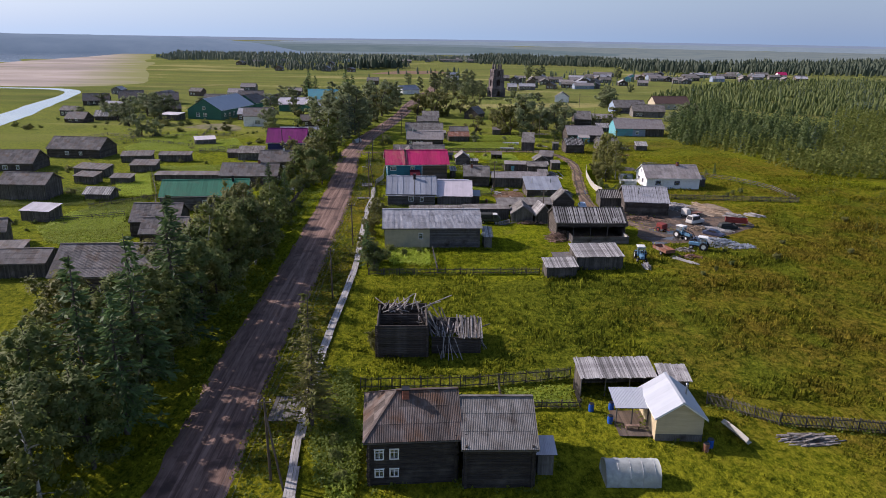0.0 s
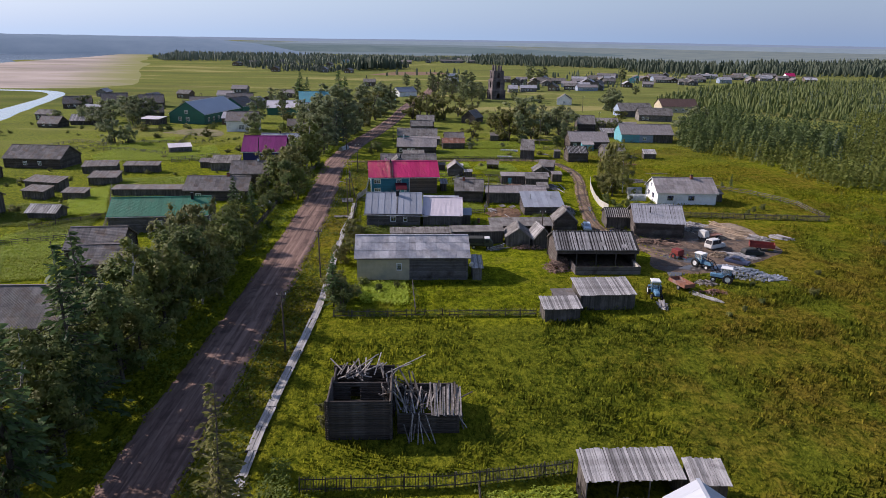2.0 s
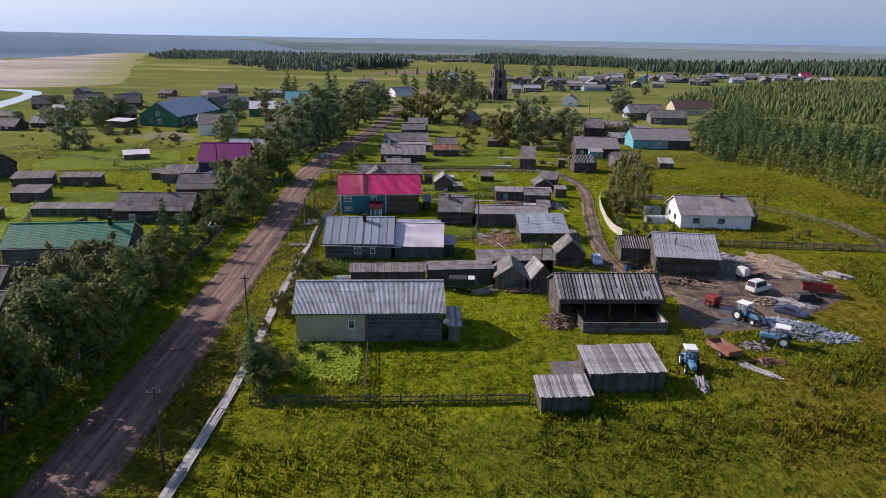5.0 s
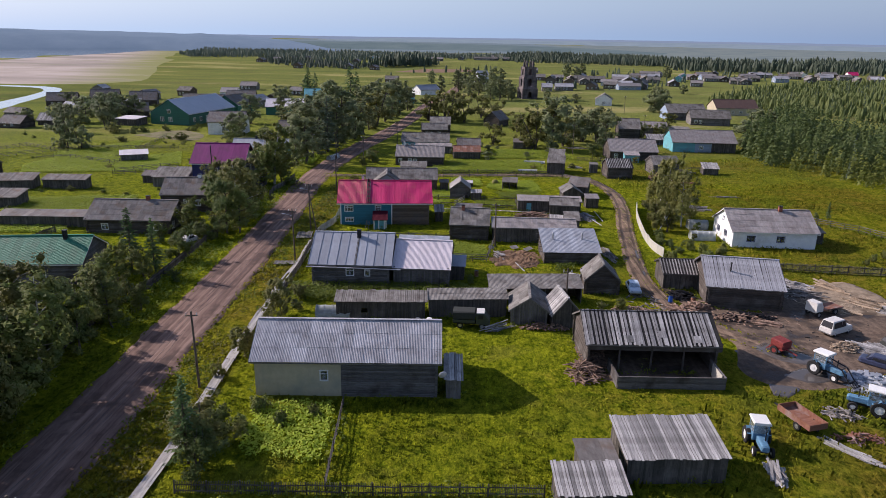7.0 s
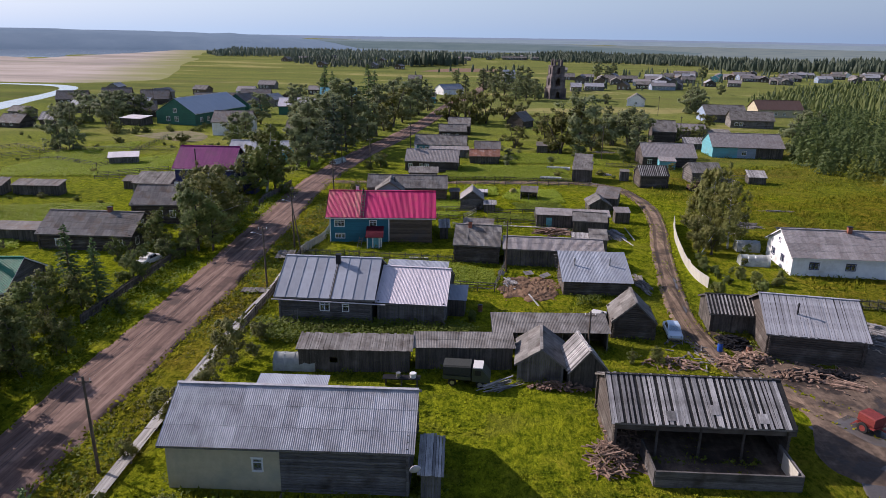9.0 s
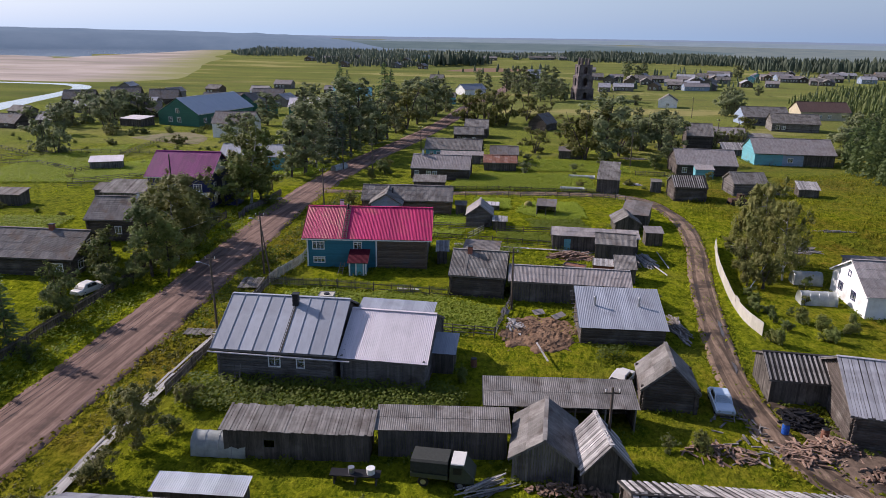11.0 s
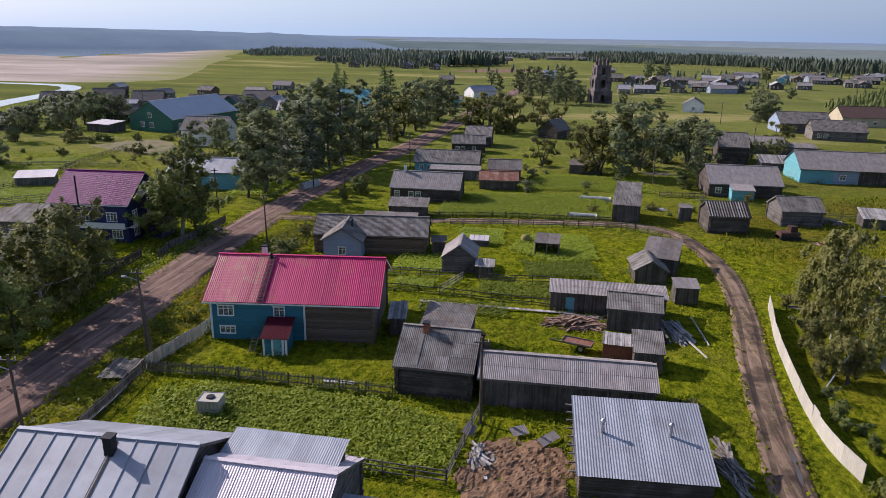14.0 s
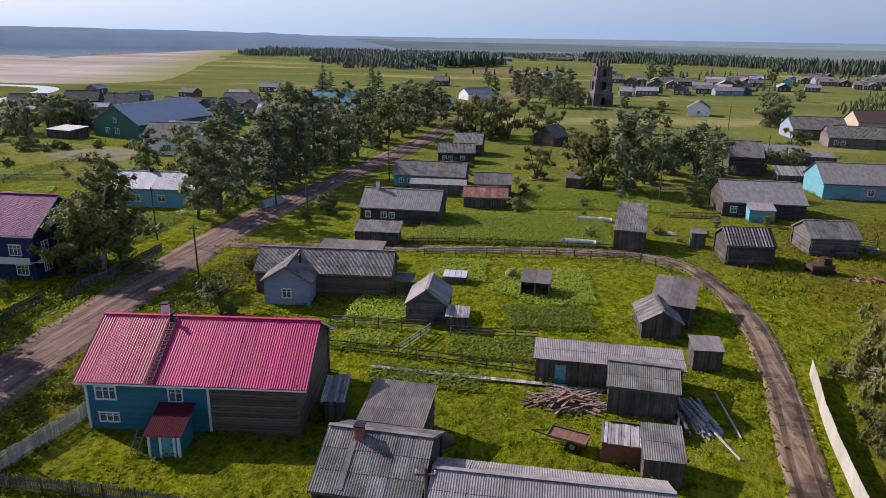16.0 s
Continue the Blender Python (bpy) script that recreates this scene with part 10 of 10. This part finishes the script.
heap("scrap_heap", "heap of iron and boards beside a lane", 43.7, 149.5, 1.8, 1.2, 70, 1.3, 0.16, SCRAP_RED, 0.9, 61, category="scrap")


def greenhouse(label, x, y, rot, L, w, h, mat=FILM):
    t = thing("greenhouse", label, "greenhouse", pose(x, y, lie(x, y), 0, 0, rot), "tunnel greenhouses")
    s = Shape()
    n, m = 12, max(6, int(L / 0.5))
    for i in range(m + 1):
        sag = 1 - 0.03 * abs(math.sin(math.pi * i * 0.5))
        for j in range(n + 1):
            a = math.pi * j / n
            s.v.append((L * i / m, w / 2 * math.cos(a) * sag, h * math.sin(a) ** 0.8 * sag))
    s.f = [(i * (n + 1) + j, i * (n + 1) + j + 1, (i + 1) * (n + 1) + j + 1, (i + 1) * (n + 1) + j) for i in range(m) for j in range(n)]
    s.f += [tuple(range(n + 1)), tuple(m * (n + 1) + j for j in range(n, -1, -1))]
    part("film", s, mat, t, smooth=True)
    for i in range(0, m + 1, 2):
        s = Shape()
        pts = [(L * i / m, (w / 2 + 0.02) * math.cos(math.pi * j / 8), (h + 0.02) * math.sin(math.pi * j / 8) ** 0.8) for j in range(9)]
        for a, b in zip(pts, pts[1:]):
            s.tube(a, b, 0.02, 0.02, 5, False)
        part("hoop", s, STEEL, t)


greenhouse("whitish film tunnel greenhouse on a lawn", 16.2, 53.0, -1, 4.9, 2.8, 1.9)
greenhouse("whitish film tunnel greenhouse behind a house", -5.6, 142.6, 3, 4.2, 2.0, 1.6)
greenhouse("pale tunnel greenhouse in a kitchen garden", 54.4, 190, 0, 3.6, 2.0, 1.7)
greenhouse("pale tunnel greenhouse beside bushes", 52.6, 182.5, 0, 4.2, 2.0, 1.6)
greenhouse("long low white cold frame in grass", 29.4, 263.0, -2, 6.0, 1.2, 0.8)
greenhouse("long low film tunnel by a fence", 26.7, 246.9, -2, 5.0, 1.3, 0.9)
greenhouse("white film tunnel beside a street", -26.8, 259.6, 70, 5.0, 1.6, 1.3)


def barrel(label, x, y, mat):
    t = thing("barrel", label, "barrel", pose(x, y, 0), "garden barrels")
    s = Shape()
    s.tube((0, 0, 0), (0, 0, 0.9), 0.29, 0.29, 14)
    for z in (0.28, 0.58):
        s.tube((0, 0, z), (0, 0, z + 0.05), 0.31, 0.31, 14)
    part("drum", s, mat, t)
    s = Shape()
    s.tube((0, 0, 0.9), (0, 0, 0.94), 0.305, 0.27, 14)
    part("rim", s, METAL_DARK, t)


for x, y in ((17.8, 64.6), (20.0, 64.9), (27.9, 57.9), (40.6, 151.4), (19.2, 62.2)):
    barrel("blue plastic barrel standing on the ground", x, y, BARREL_BLUE)
for x, y in ((43.5, 151.0), (27.2, 57.2), (57.4, 143.0), (14.5, 159.4)):
    barrel("dark rusty oil drum on the ground", x, y, RUST)


def tank():
    t = thing("water_tank", "whitish cube water tank in a metal cage", "tank", pose(-4.5, 171.6, 0, 0, 0, 4))
    s = Shape()
    s.box(0, 1.7, 0, 1.5, 0.15, 1.5)
    part("tank", s, WHITE_FENCE, t)
    s = Shape()
    for k in range(6):
        for y in (-0.04, 1.5):
            s.box(k * 0.335, k * 0.335 + 0.04, y, y + 0.04, 0.0, 1.54)
    for z in (0.1, 0.8, 1.5):
        s.box(-0.04, 1.74, -0.04, 0.0, z, z + 0.05), s.box(-0.04, 1.74, 1.5, 1.54, z, z + 0.05), s.box(-0.04, 0, 0, 1.5, z, z + 0.05), s.box(1.7, 1.74, 0, 1.5, z, z + 0.05)
    part("cage", s, STEEL, t)
    s = Shape()
    s.tube((0.85, 0.75, 1.5), (0.85, 0.75, 1.62), 0.35, 0.32, 12)
    part("lid", s, METAL_DARK, t)


tank()


def boat():
    s = Shape()
    rows = []
    for i in range(9):
        f = i / 8
        w = 0.62 * math.sin(math.pi * (0.12 + 0.86 * f)) ** 0.7
        rows.append([(f * 4.0, -w, 0.55), (f * 4.0, -w * 0.6, 0.1), (f * 4.0, w * 0.6, 0.1), (f * 4.0, w, 0.55), (f * 4.0, w * 0.9, 0.5), (f * 4.0, w * 0.5, 0.16), (f * 4.0, -w * 0.5, 0.16), (f * 4.0, -w * 0.9, 0.5)])
    loft(s, rows)
    t = thing("rowing_boat", "white upturned rowing boat on grass", "boat", pose(31.4, 57.8, 0.4, 50, 0, 104))
    part("hull", s, WHITE_FENCE, t)
    for f in (0.35, 0.7):
        b = Shape()
        b.box(4 * f, 4 * f + 0.2, -0.5, 0.5, 0.4, 0.44)
        part("thwart", b, SCRAP, t)


boat()


def coop():
    t = thing("cold_frame", "small glazed white cold frame box", "cold frame", pose(11.4, 224.7, lie(11.4, 224.7), 0, 0, 0))
    s = Shape()
    s.box(0, 3.0, 0, 0.06, 0, 0.9), s.box(0, 3.0, 1.6, 1.66, 0, 1.2), s.box(0, 0.06, 0.06, 1.6, 0, 0.95), s.box(2.94, 3.0, 0.06, 1.6, 0, 0.95)
    part("box", s, BOARD, t)
    for k in range(4):
        s = Shape()
        s.add([(k * 0.75 + 0.02, -0.05, 0.92), (k * 0.75 + 0.72, -0.05, 0.92), (k * 0.75 + 0.72, 1.7, 1.24), (k * 0.75 + 0.02, 1.7, 1.24), (k * 0.75 + 0.02, -0.05, 0.96), (k * 0.75 + 0.72, -0.05, 0.96), (k * 0.75 + 0.72, 1.7, 1.28), (k * 0.75 + 0.02, 1.7, 1.28)],
              [(3, 2, 1, 0), (4, 5, 6, 7), (0, 1, 5, 4), (1, 2, 6, 5), (2, 3, 7, 6), (3, 0, 4, 7)])
        part("pane", s, ZINC_PALE, t)


coop()
s = Shape()
s.ball((0, 0, 0.55), 0.8, 0.7, 0.75, 12, 8)
solo("hay_mound", s, STRAW, "small rounded yellow haycock", "haycock", pose(19.8, 228.5, lie(19.8, 228.5)), smooth=True)
s = Shape()
s.ball((0, 0, 0.1), 1.4, 1.1, 0.75, 14, 8)
solo("dung_mound", s, SOIL, "rounded brown heap of dung", "heap", pose(16.2, 188.6, 0), smooth=True)
SOIL_AREA = [(17.2, 171.9), (20.1, 173.2), (24.3, 172.2), (25.2, 168.6), (23.7, 164.7), (20.8, 163.3), (17.4, 164.5), (16.5, 168.0)]
s = Shape()
n = 64
x0, x1, y0, y1 = min(q[0] for q in SOIL_AREA) - 1, max(q[0] for q in SOIL_AREA) + 1, min(q[1] for q in SOIL_AREA) - 1, max(q[1] for q in SOIL_AREA) + 1
for j in range(n + 1):
    for i in range(n + 1):
        x, y = x0 + (x1 - x0) * i / n, y0 + (y1 - y0) * j / n
        d = polyline_distance(SOIL_AREA + SOIL_AREA[:1], x, y)
        inside = sum(((b[1] > y) != (c[1] > y)) and x < (c[0] - b[0]) * (y - b[1]) / (c[1] - b[1]) + b[0] for b, c in zip(SOIL_AREA, SOIL_AREA[1:] + SOIL_AREA[:1])) % 2
        q = min(1.0, max(0.0, (d if inside else -d) / 1.5 + 0.9 * noise.noise((x * 0.55, y * 0.55, 5)) + 0.5 * noise.noise((x * 1.6, y * 1.6, 2))))
        z = 0.42 * q ** 0.7 * (0.55 + 0.6 * noise.noise((x * 0.7, y * 0.7, 1)) + 0.4 * noise.noise((x * 2.2, y * 2.2, 2)) + 0.25 * noise.noise((x * 5, y * 5, 2))) - (0.3 if q == 0 else 0.0)
        s.v.append((x, y, z))
s.f = [(j * (n + 1) + i, j * (n + 1) + i + 1, (j + 1) * (n + 1) + i + 1, (j + 1) * (n + 1) + i) for j in range(n) for i in range(n)]
solo("dug_soil", s, SOIL, "uneven heap of freshly dug brown soil", "soil")
s = Shape()
s.beam((20.6, 164.6, 0.6), (21.6, 160.2, 0.75), 0.18, 0.06)
solo("loose_board", s, PLANK, "single board lying on dug soil", "board")
for x, y, r, L in ((39.2, 193.0, 95, 6.5), (38.4, 190.0, 110, 6.0)):
    s = Shape()
    s.beam((0, 0, 0.1), (L, 0, 0.45), 0.12, 0.12)
    solo("pole_log", s, PLANK_LONG, "long peeled pole lying in grass", "pole", pose(x, y, 0, 0, 0, r))
s = Shape()
s.beam((0, 0, 0), (0.4, 0.2, 4.6), 0.09, 0.09)
solo("leaning_pole", s, ZINC, "thin pale leaning pole among birches", "pole", pose(47.8, 186.0, 0, 0, 28, 20))
s = Shape()
for k in range(4):
    s.box(k * 0.75, k * 0.75 + 0.6, 0, 0.45, 0.0, 0.06)
solo("paving_slabs", s, CONCRETE, "row of pale slabs on a lawn", "slabs", pose(3.4, 178.9, 0.12, 0, 0, 1))
s = Shape()
for i in range(40):
    s.box(i * 0.44, i * 0.44 + 0.42, -0.25, 0.25, 0.10, 0.14)
solo("garden_path", s, PLANK, "narrow board path across a lawn", "path", pose(8.5, 199.6, 0.02, 0, 0, -2.2))
for x, y, a, L, w in ((20.5, 172.8, 30, 1.4, 0.9), (22.8, 171.8, 50, 2.0, 0.8), (17.4, 172.2, 80, 1.6, 0.9)):
    s = Shape()
    s.wave(0, L, 0, w, 0.0, 0.0, 0.16, 0.025)
    solo("roofing_sheet", s, SLATE_PINK, "loose sheet of slate roofing on grass", "sheet", pose(x, y, 0.25, 18, 0, a))
s = Shape()
for i in range(14):
    s.beam((i * 0.14, 0, 0), (i * 0.14 + 0.05, 0.5, 1.0 + 0.1 * math.sin(i)), 0.11, 0.03)
solo("board_screen", s, PLANK, "short screen of upright pale boards", "screen", pose(12.4, 147.4, 0, 0, 0, 3))
s = Shape()
s.ball((0, 0, 0.32), 0.42, 0.1, 0.42, 12, 8)
solo("satellite_dish", s, ZINC_PALE, "round pale satellite dish on a gable", "dish", pose(10.75, 122.9, 2.6, 20, 0, 20), smooth=True)


# ---- the far parts of the village ----
def far_house(x, y, w, seed):
    rnd = random.Random(seed)
    wall = rnd.choice((LOG, LOG_DARK, LOG, BOARD, LOG_BROWN) if seed % 9 else (AQUA_PAINT, BLUE_PAINT, WHITEWASH))
    roof = rnd.choice((SLATE, SLATE_OLD, SLATE_OLD, SLATE_PINK, SLATE_PINK))
    turn = rnd.choice((0, 0, 8, -12, 85, 70))
    L, D, e = max(7.0, w), rnd.uniform(7.0, 9.5), rnd.uniform(2.6, 3.4)
    wins = {"front": [(1.0 + 2.2 * k, 0.9, 0.9, 1.1, 2) for k in range(max(1, int((L - 2) / 2.4)))], "left": [(1.2, 0.9, 0.9, 1.1, 2), (4.0, 0.9, 0.9, 1.1, 2)]}
    home("village_house", "small distant weathered house with slate roof", (x - L / 2, y), turn, L, D, e, e + D * 0.27, "plaster", wall, "coarse", roof, wins, group="far village houses")


FAR = [(90.6, 681.7, 11.0), (81.7, 570.1, 13.3), (109.3, 664.0, 11.6), (122.6, 668.4, 13.6), (111.6, 581.1, 11.4), (149.1, 706.0, 14.6), (161.3, 711.5, 11.8), (120.4, 597.7, 12.6), (132.5, 587.8, 17.7), (134.8, 617.6, 10.7), (191.1, 768.9, 19.6), (214.3, 780.0, 16.6), (164.6, 628.6, 23.1), (151.3, 595.5, 9.6), (187.8, 637.5, 9.7), (197.7, 643.0, 9.8), (247.4, 777.8, 14.7), (211.0, 704.9, 12.9), (236.4, 714.8, 18.4), (277.3, 791.0, 23.2), (254.1, 709.3, 12.4), (276.2, 730.3, 15.0), (310.4, 796.6, 23.9), (81.7, 810.9, 9.1), (68.5, 560.1, 7.7), (334.7, 786.6, 21.3), (383.3, 820.9, 29.8)]
FAR_N = [(-229.8, 930.2, 15.1), (-228.7, 970.0, 14.4), (-208.8, 1004.3, 16.4), (-193.4, 1015.3, 16.5), (-156.9, 804.3, 9.2), (-103.9, 807.6, 9.1), (-116.0, 946.8, 12.2), (-110.5, 1070.5, 17.1), (-44.2, 991.0, 14.1), (-32.1, 1078.3, 19.9), (-8.9, 1309.2, 38.7), (15.4, 1132.4, 19.9), (39.7, 1147.9, 36.5), (60.7, 1211.9, 23.2), (74.0, 1147.9, 16.6), (-77.4, 797.7, 9.9), (-21.0, 453.0, 8.8), (23.2, 640.8, 9.9), (29.8, 555.7, 9.9), (-45.3, 602.1, 10.3), (95.0, 638.6, 9.9), (101.6, 622.0, 8.8), (172.3, 677.3, 11.0), (139.2, 662.9, 9.9), (180.0, 693.8, 12.2)]
far_rnd = random.Random(61)
for _ in range(46):
    f, g = far_rnd.random(), far_rnd.uniform(-1, 1)
    FAR.append((80 + 330 * f + 30 * g, 590 + 225 * f - 45 * g + 40 * (1 - f), far_rnd.uniform(8, 16)))
for i, (x, y, w) in enumerate(FAR):
    far_house(x, y, w, i + 1)
for i, (x, y, w) in enumerate(FAR_N):
    far_house(x, y, w, i + 101)
for i, (x, y) in enumerate([(-175, 347), (-175, 355), (-164, 371), (-197, 472), (-155, 439), (-145, 385), (-126, 469), (-92, 388), (-86, 339), (-87, 415), (-84, 433), (-130, 519), (-90, 487), (-152, 469)]):
    if clear_of_houses(x, y, 5.0) and clear_of_houses(x, y + 8.0, 3.0):
        far_house(x, y, far_rnd.uniform(8, 12), i + 201)
scrub = [(far_rnd.uniform(-175, -40), far_rnd.uniform(285, 430)) for _ in range(80)]
plant("scrub by the riverside houses", [("S" if far_rnd.random() < 0.7 else "O", x, y, far_rnd.uniform(2.0, 4.5)) for x, y in scrub if clear_of_houses(x, y, 2.0)])
home("red_roof_house", "distant house with bright red roof", (412.2, 824.5), 0, 11, 9, 3, 6.5, "plaster", WHITEWASH, "coarse", RED_SHEET)
home("white_roof_house", "house with bright white roof among trees", (21.0, 640.8), 20, 10, 9, 5, 9, "plaster", WHITEWASH, "coarse", ZINC_PALE)
home("pale_roof_house", "long house with pale grey roof by the road", (-16.6, 506.0), 40, 16, 10, 3, 6, "plaster", WHITEWASH, "coarse", ZINC)
home("dark_gable_house", "dark log house behind willows", (26.5, 358.0), 60, 9, 8, 2.6, 6.0, "log", LOG_DARK, "coarse", SLATE_DARK)


# ---- weeds along walls and fences, and tussocks in the meadow ----
weed_rnd = random.Random(8)


def weed_line(points, a, b, outward, step, high):
    """Clumps of leaves from a to b, on the outer side."""
    ln = math.hypot(b[0] - a[0], b[1] - a[1])
    if ln < 0.5:
        return
    ux, uy = (b[0] - a[0]) / ln, (b[1] - a[1]) / ln
    d = 0.0
    while d < ln:
        d += step * weed_rnd.uniform(0.5, 1.5)
        x, y = a[0] + ux * d, a[1] + uy * d
        f = 0.55 + 0.9 * noise.noise((x * 0.3, y * 0.3, 11))
        if weed_rnd.random() > f:
            continue
        o = outward * weed_rnd.uniform(0.1, 0.85) if outward else weed_rnd.uniform(-0.6, 0.6)
        x, y = x + uy * o, y - ux * o
        if polyline_distance(ROAD, x, y) < 3.8 or polyline_distance(LANE, x, y) < 2.0:
            continue
        g = ground_height(x, y)
        h = high * weed_rnd.uniform(0.35, 1.2) * f
        for _ in range(5):
            points.append((x + weed_rnd.gauss(0, 0.16), y + weed_rnd.gauss(0, 0.16), g + h * weed_rnd.random()))


weeds = []
for (cx, cy), rot, ln, dp in FOOT:
    if not (-115 < cx < 110 and 35 < cy < 300):
        continue
    c, sn = math.cos(radians(rot)), math.sin(radians(rot))
    k = 0.35
    pts = [(cx + u * c - v * sn, cy + u * sn + v * c) for u, v in ((k, k), (ln - k, k), (ln - k, dp - k), (k, dp - k))]
    for p, q in zip(pts, pts[1:] + pts[:1]):
        weed_line(weeds, p, q, 1.0, 0.3, 0.75)
quad_cloud("wall_weeds", np.array(weeds), 0.15, WEED, "nettles and tall weeds along walls", "weeds", 0.6, 0.0, npr.normal(0, 0.5, (len(weeds), 3)) + np.array([0, -0.3, 0.8]))
weeds = []
for path in FENCE_RUNS:
    for p, q in zip(path, path[1:]):
        weed_line(weeds, p, q, 0.0, 0.22, 0.8)
quad_cloud("fence_weeds", np.array(weeds), 0.15, WEED, "tall weeds growing along fences", "weeds", 0.6, 0.0, npr.normal(0, 0.5, (len(weeds), 3)) + np.array([0, -0.3, 0.8]))


def tussocks(name, poly, count, high, material, label, seed, level=0.0):
    """Brushy clumps that gather in patches."""
    x, y = spread_in(poly, count)
    pts = []
    for a, b in zip(x, y):
        f = noise.noise((a * 0.045, b * 0.06, seed)) + 0.6 * noise.noise((a * 0.2, b * 0.25, seed))
        if f < level or in_polygon(np.array([a]), np.array([b]), YARD_AREA)[0]:
            continue
        g, h = ground_height(a, b), high * min(1.3, 0.5 + f)
        for _ in range(3):
            pts.append((a + weed_rnd.gauss(0, 0.25), b + weed_rnd.gauss(0, 0.25), g + h * weed_rnd.random()))
    return quad_cloud(name, np.array(pts), 0.2, material, label, "grass", 0.5, 0.0, npr.normal(0, 0.5, (len(pts), 3)) + np.array([0, -0.3, 0.8]))


MEADOW_AREA = [(-9, 72), (14, 71), (30, 69), (62, 62), (112, 56), (140, 120), (122, 200), (98, 200), (92, 164), (76, 160), (72, 128), (48, 112), (38, 108), (-8, 107)]
sward("meadow_sward", MEADOW_AREA, 190000, 0.46, "tall rough meadow grass in green and rusty drifts", [YARD_AREA])
sward("shed_sward", [(19, 72), (19, 112), (40, 126), (46, 127), (58, 130), (70, 128), (62, 108), (38, 100)], 14000, 0.55, "rank grass round plank sheds", [YARD_AREA], 5)
sward("lawn_sward", [(-9, 108), (20, 108.5), (24, 128), (-9, 122)], 16000, 0.26, "bright green mown lawn grass", [], 7)
sward("house_sward", [(-9, 36), (60, 36), (62, 60), (30, 68), (-9, 69)], 22000, 0.28, "green yard grass round a log house", [], 8)
sward("pasture_sward", [(60, 160), (92, 165), (105, 200), (110, 290), (60, 262), (48, 232), (50, 205), (57, 200)], 26000, 0.42, "yellow-green pasture grass", [], 9)
tussocks("verge_weeds", [(-17, 40), (-13, 40), (-13, 236), (-19, 236)], 2600, 0.7, WEED, "tall weeds along a road verge", 5, -0.1)
tussocks("ditch_weeds", [(-31, 40), (-25.2, 40), (-26, 225), (-33, 225)], 4000, 0.8, WEED, "tall weeds in the roadside ditch", 6, -0.1)

edge = []
for path, half in ((LANE, 1.5), (ROAD, 3.5)):
    for p, d in smooth_path(path, 0.22):
        if not 36 < p.y < 255:
            continue
        for side in (-1, 1):
            o = side * (half + weed_rnd.gauss(0.1, 0.28) + 0.35 * noise.noise((p.x * 0.4, p.y * 0.4, 12 + side)))
            edge.append((p.x + d.y * o, p.y - d.x * o, lie(p.x, p.y) + 0.03 + 0.12 * weed_rnd.random()))
quad_cloud("edge_grass", np.array(edge), 0.2, BLADE, "ragged grass creeping over road edges", "grass", 0.6, 0.0, npr.normal(0, 0.4, (len(edge), 3)) + np.array([0, -0.2, 1.0]))
crown = []
for p, d in smooth_path(LANE, 0.35):
    if weed_rnd.random() < 0.2 + 0.6 * noise.noise((p.x * 0.15, p.y * 0.15, 2)):
        for _ in range(2):
            crown.append((p.x + weed_rnd.gauss(0, 0.22), p.y + weed_rnd.gauss(0, 0.22), lie(p.x, p.y) + 0.1 + 0.12 * weed_rnd.random()))
quad_cloud("lane_grass", np.array(crown), 0.10, WEED, "low grass between the ruts of a lane", "grass", 0.6, 0.3)
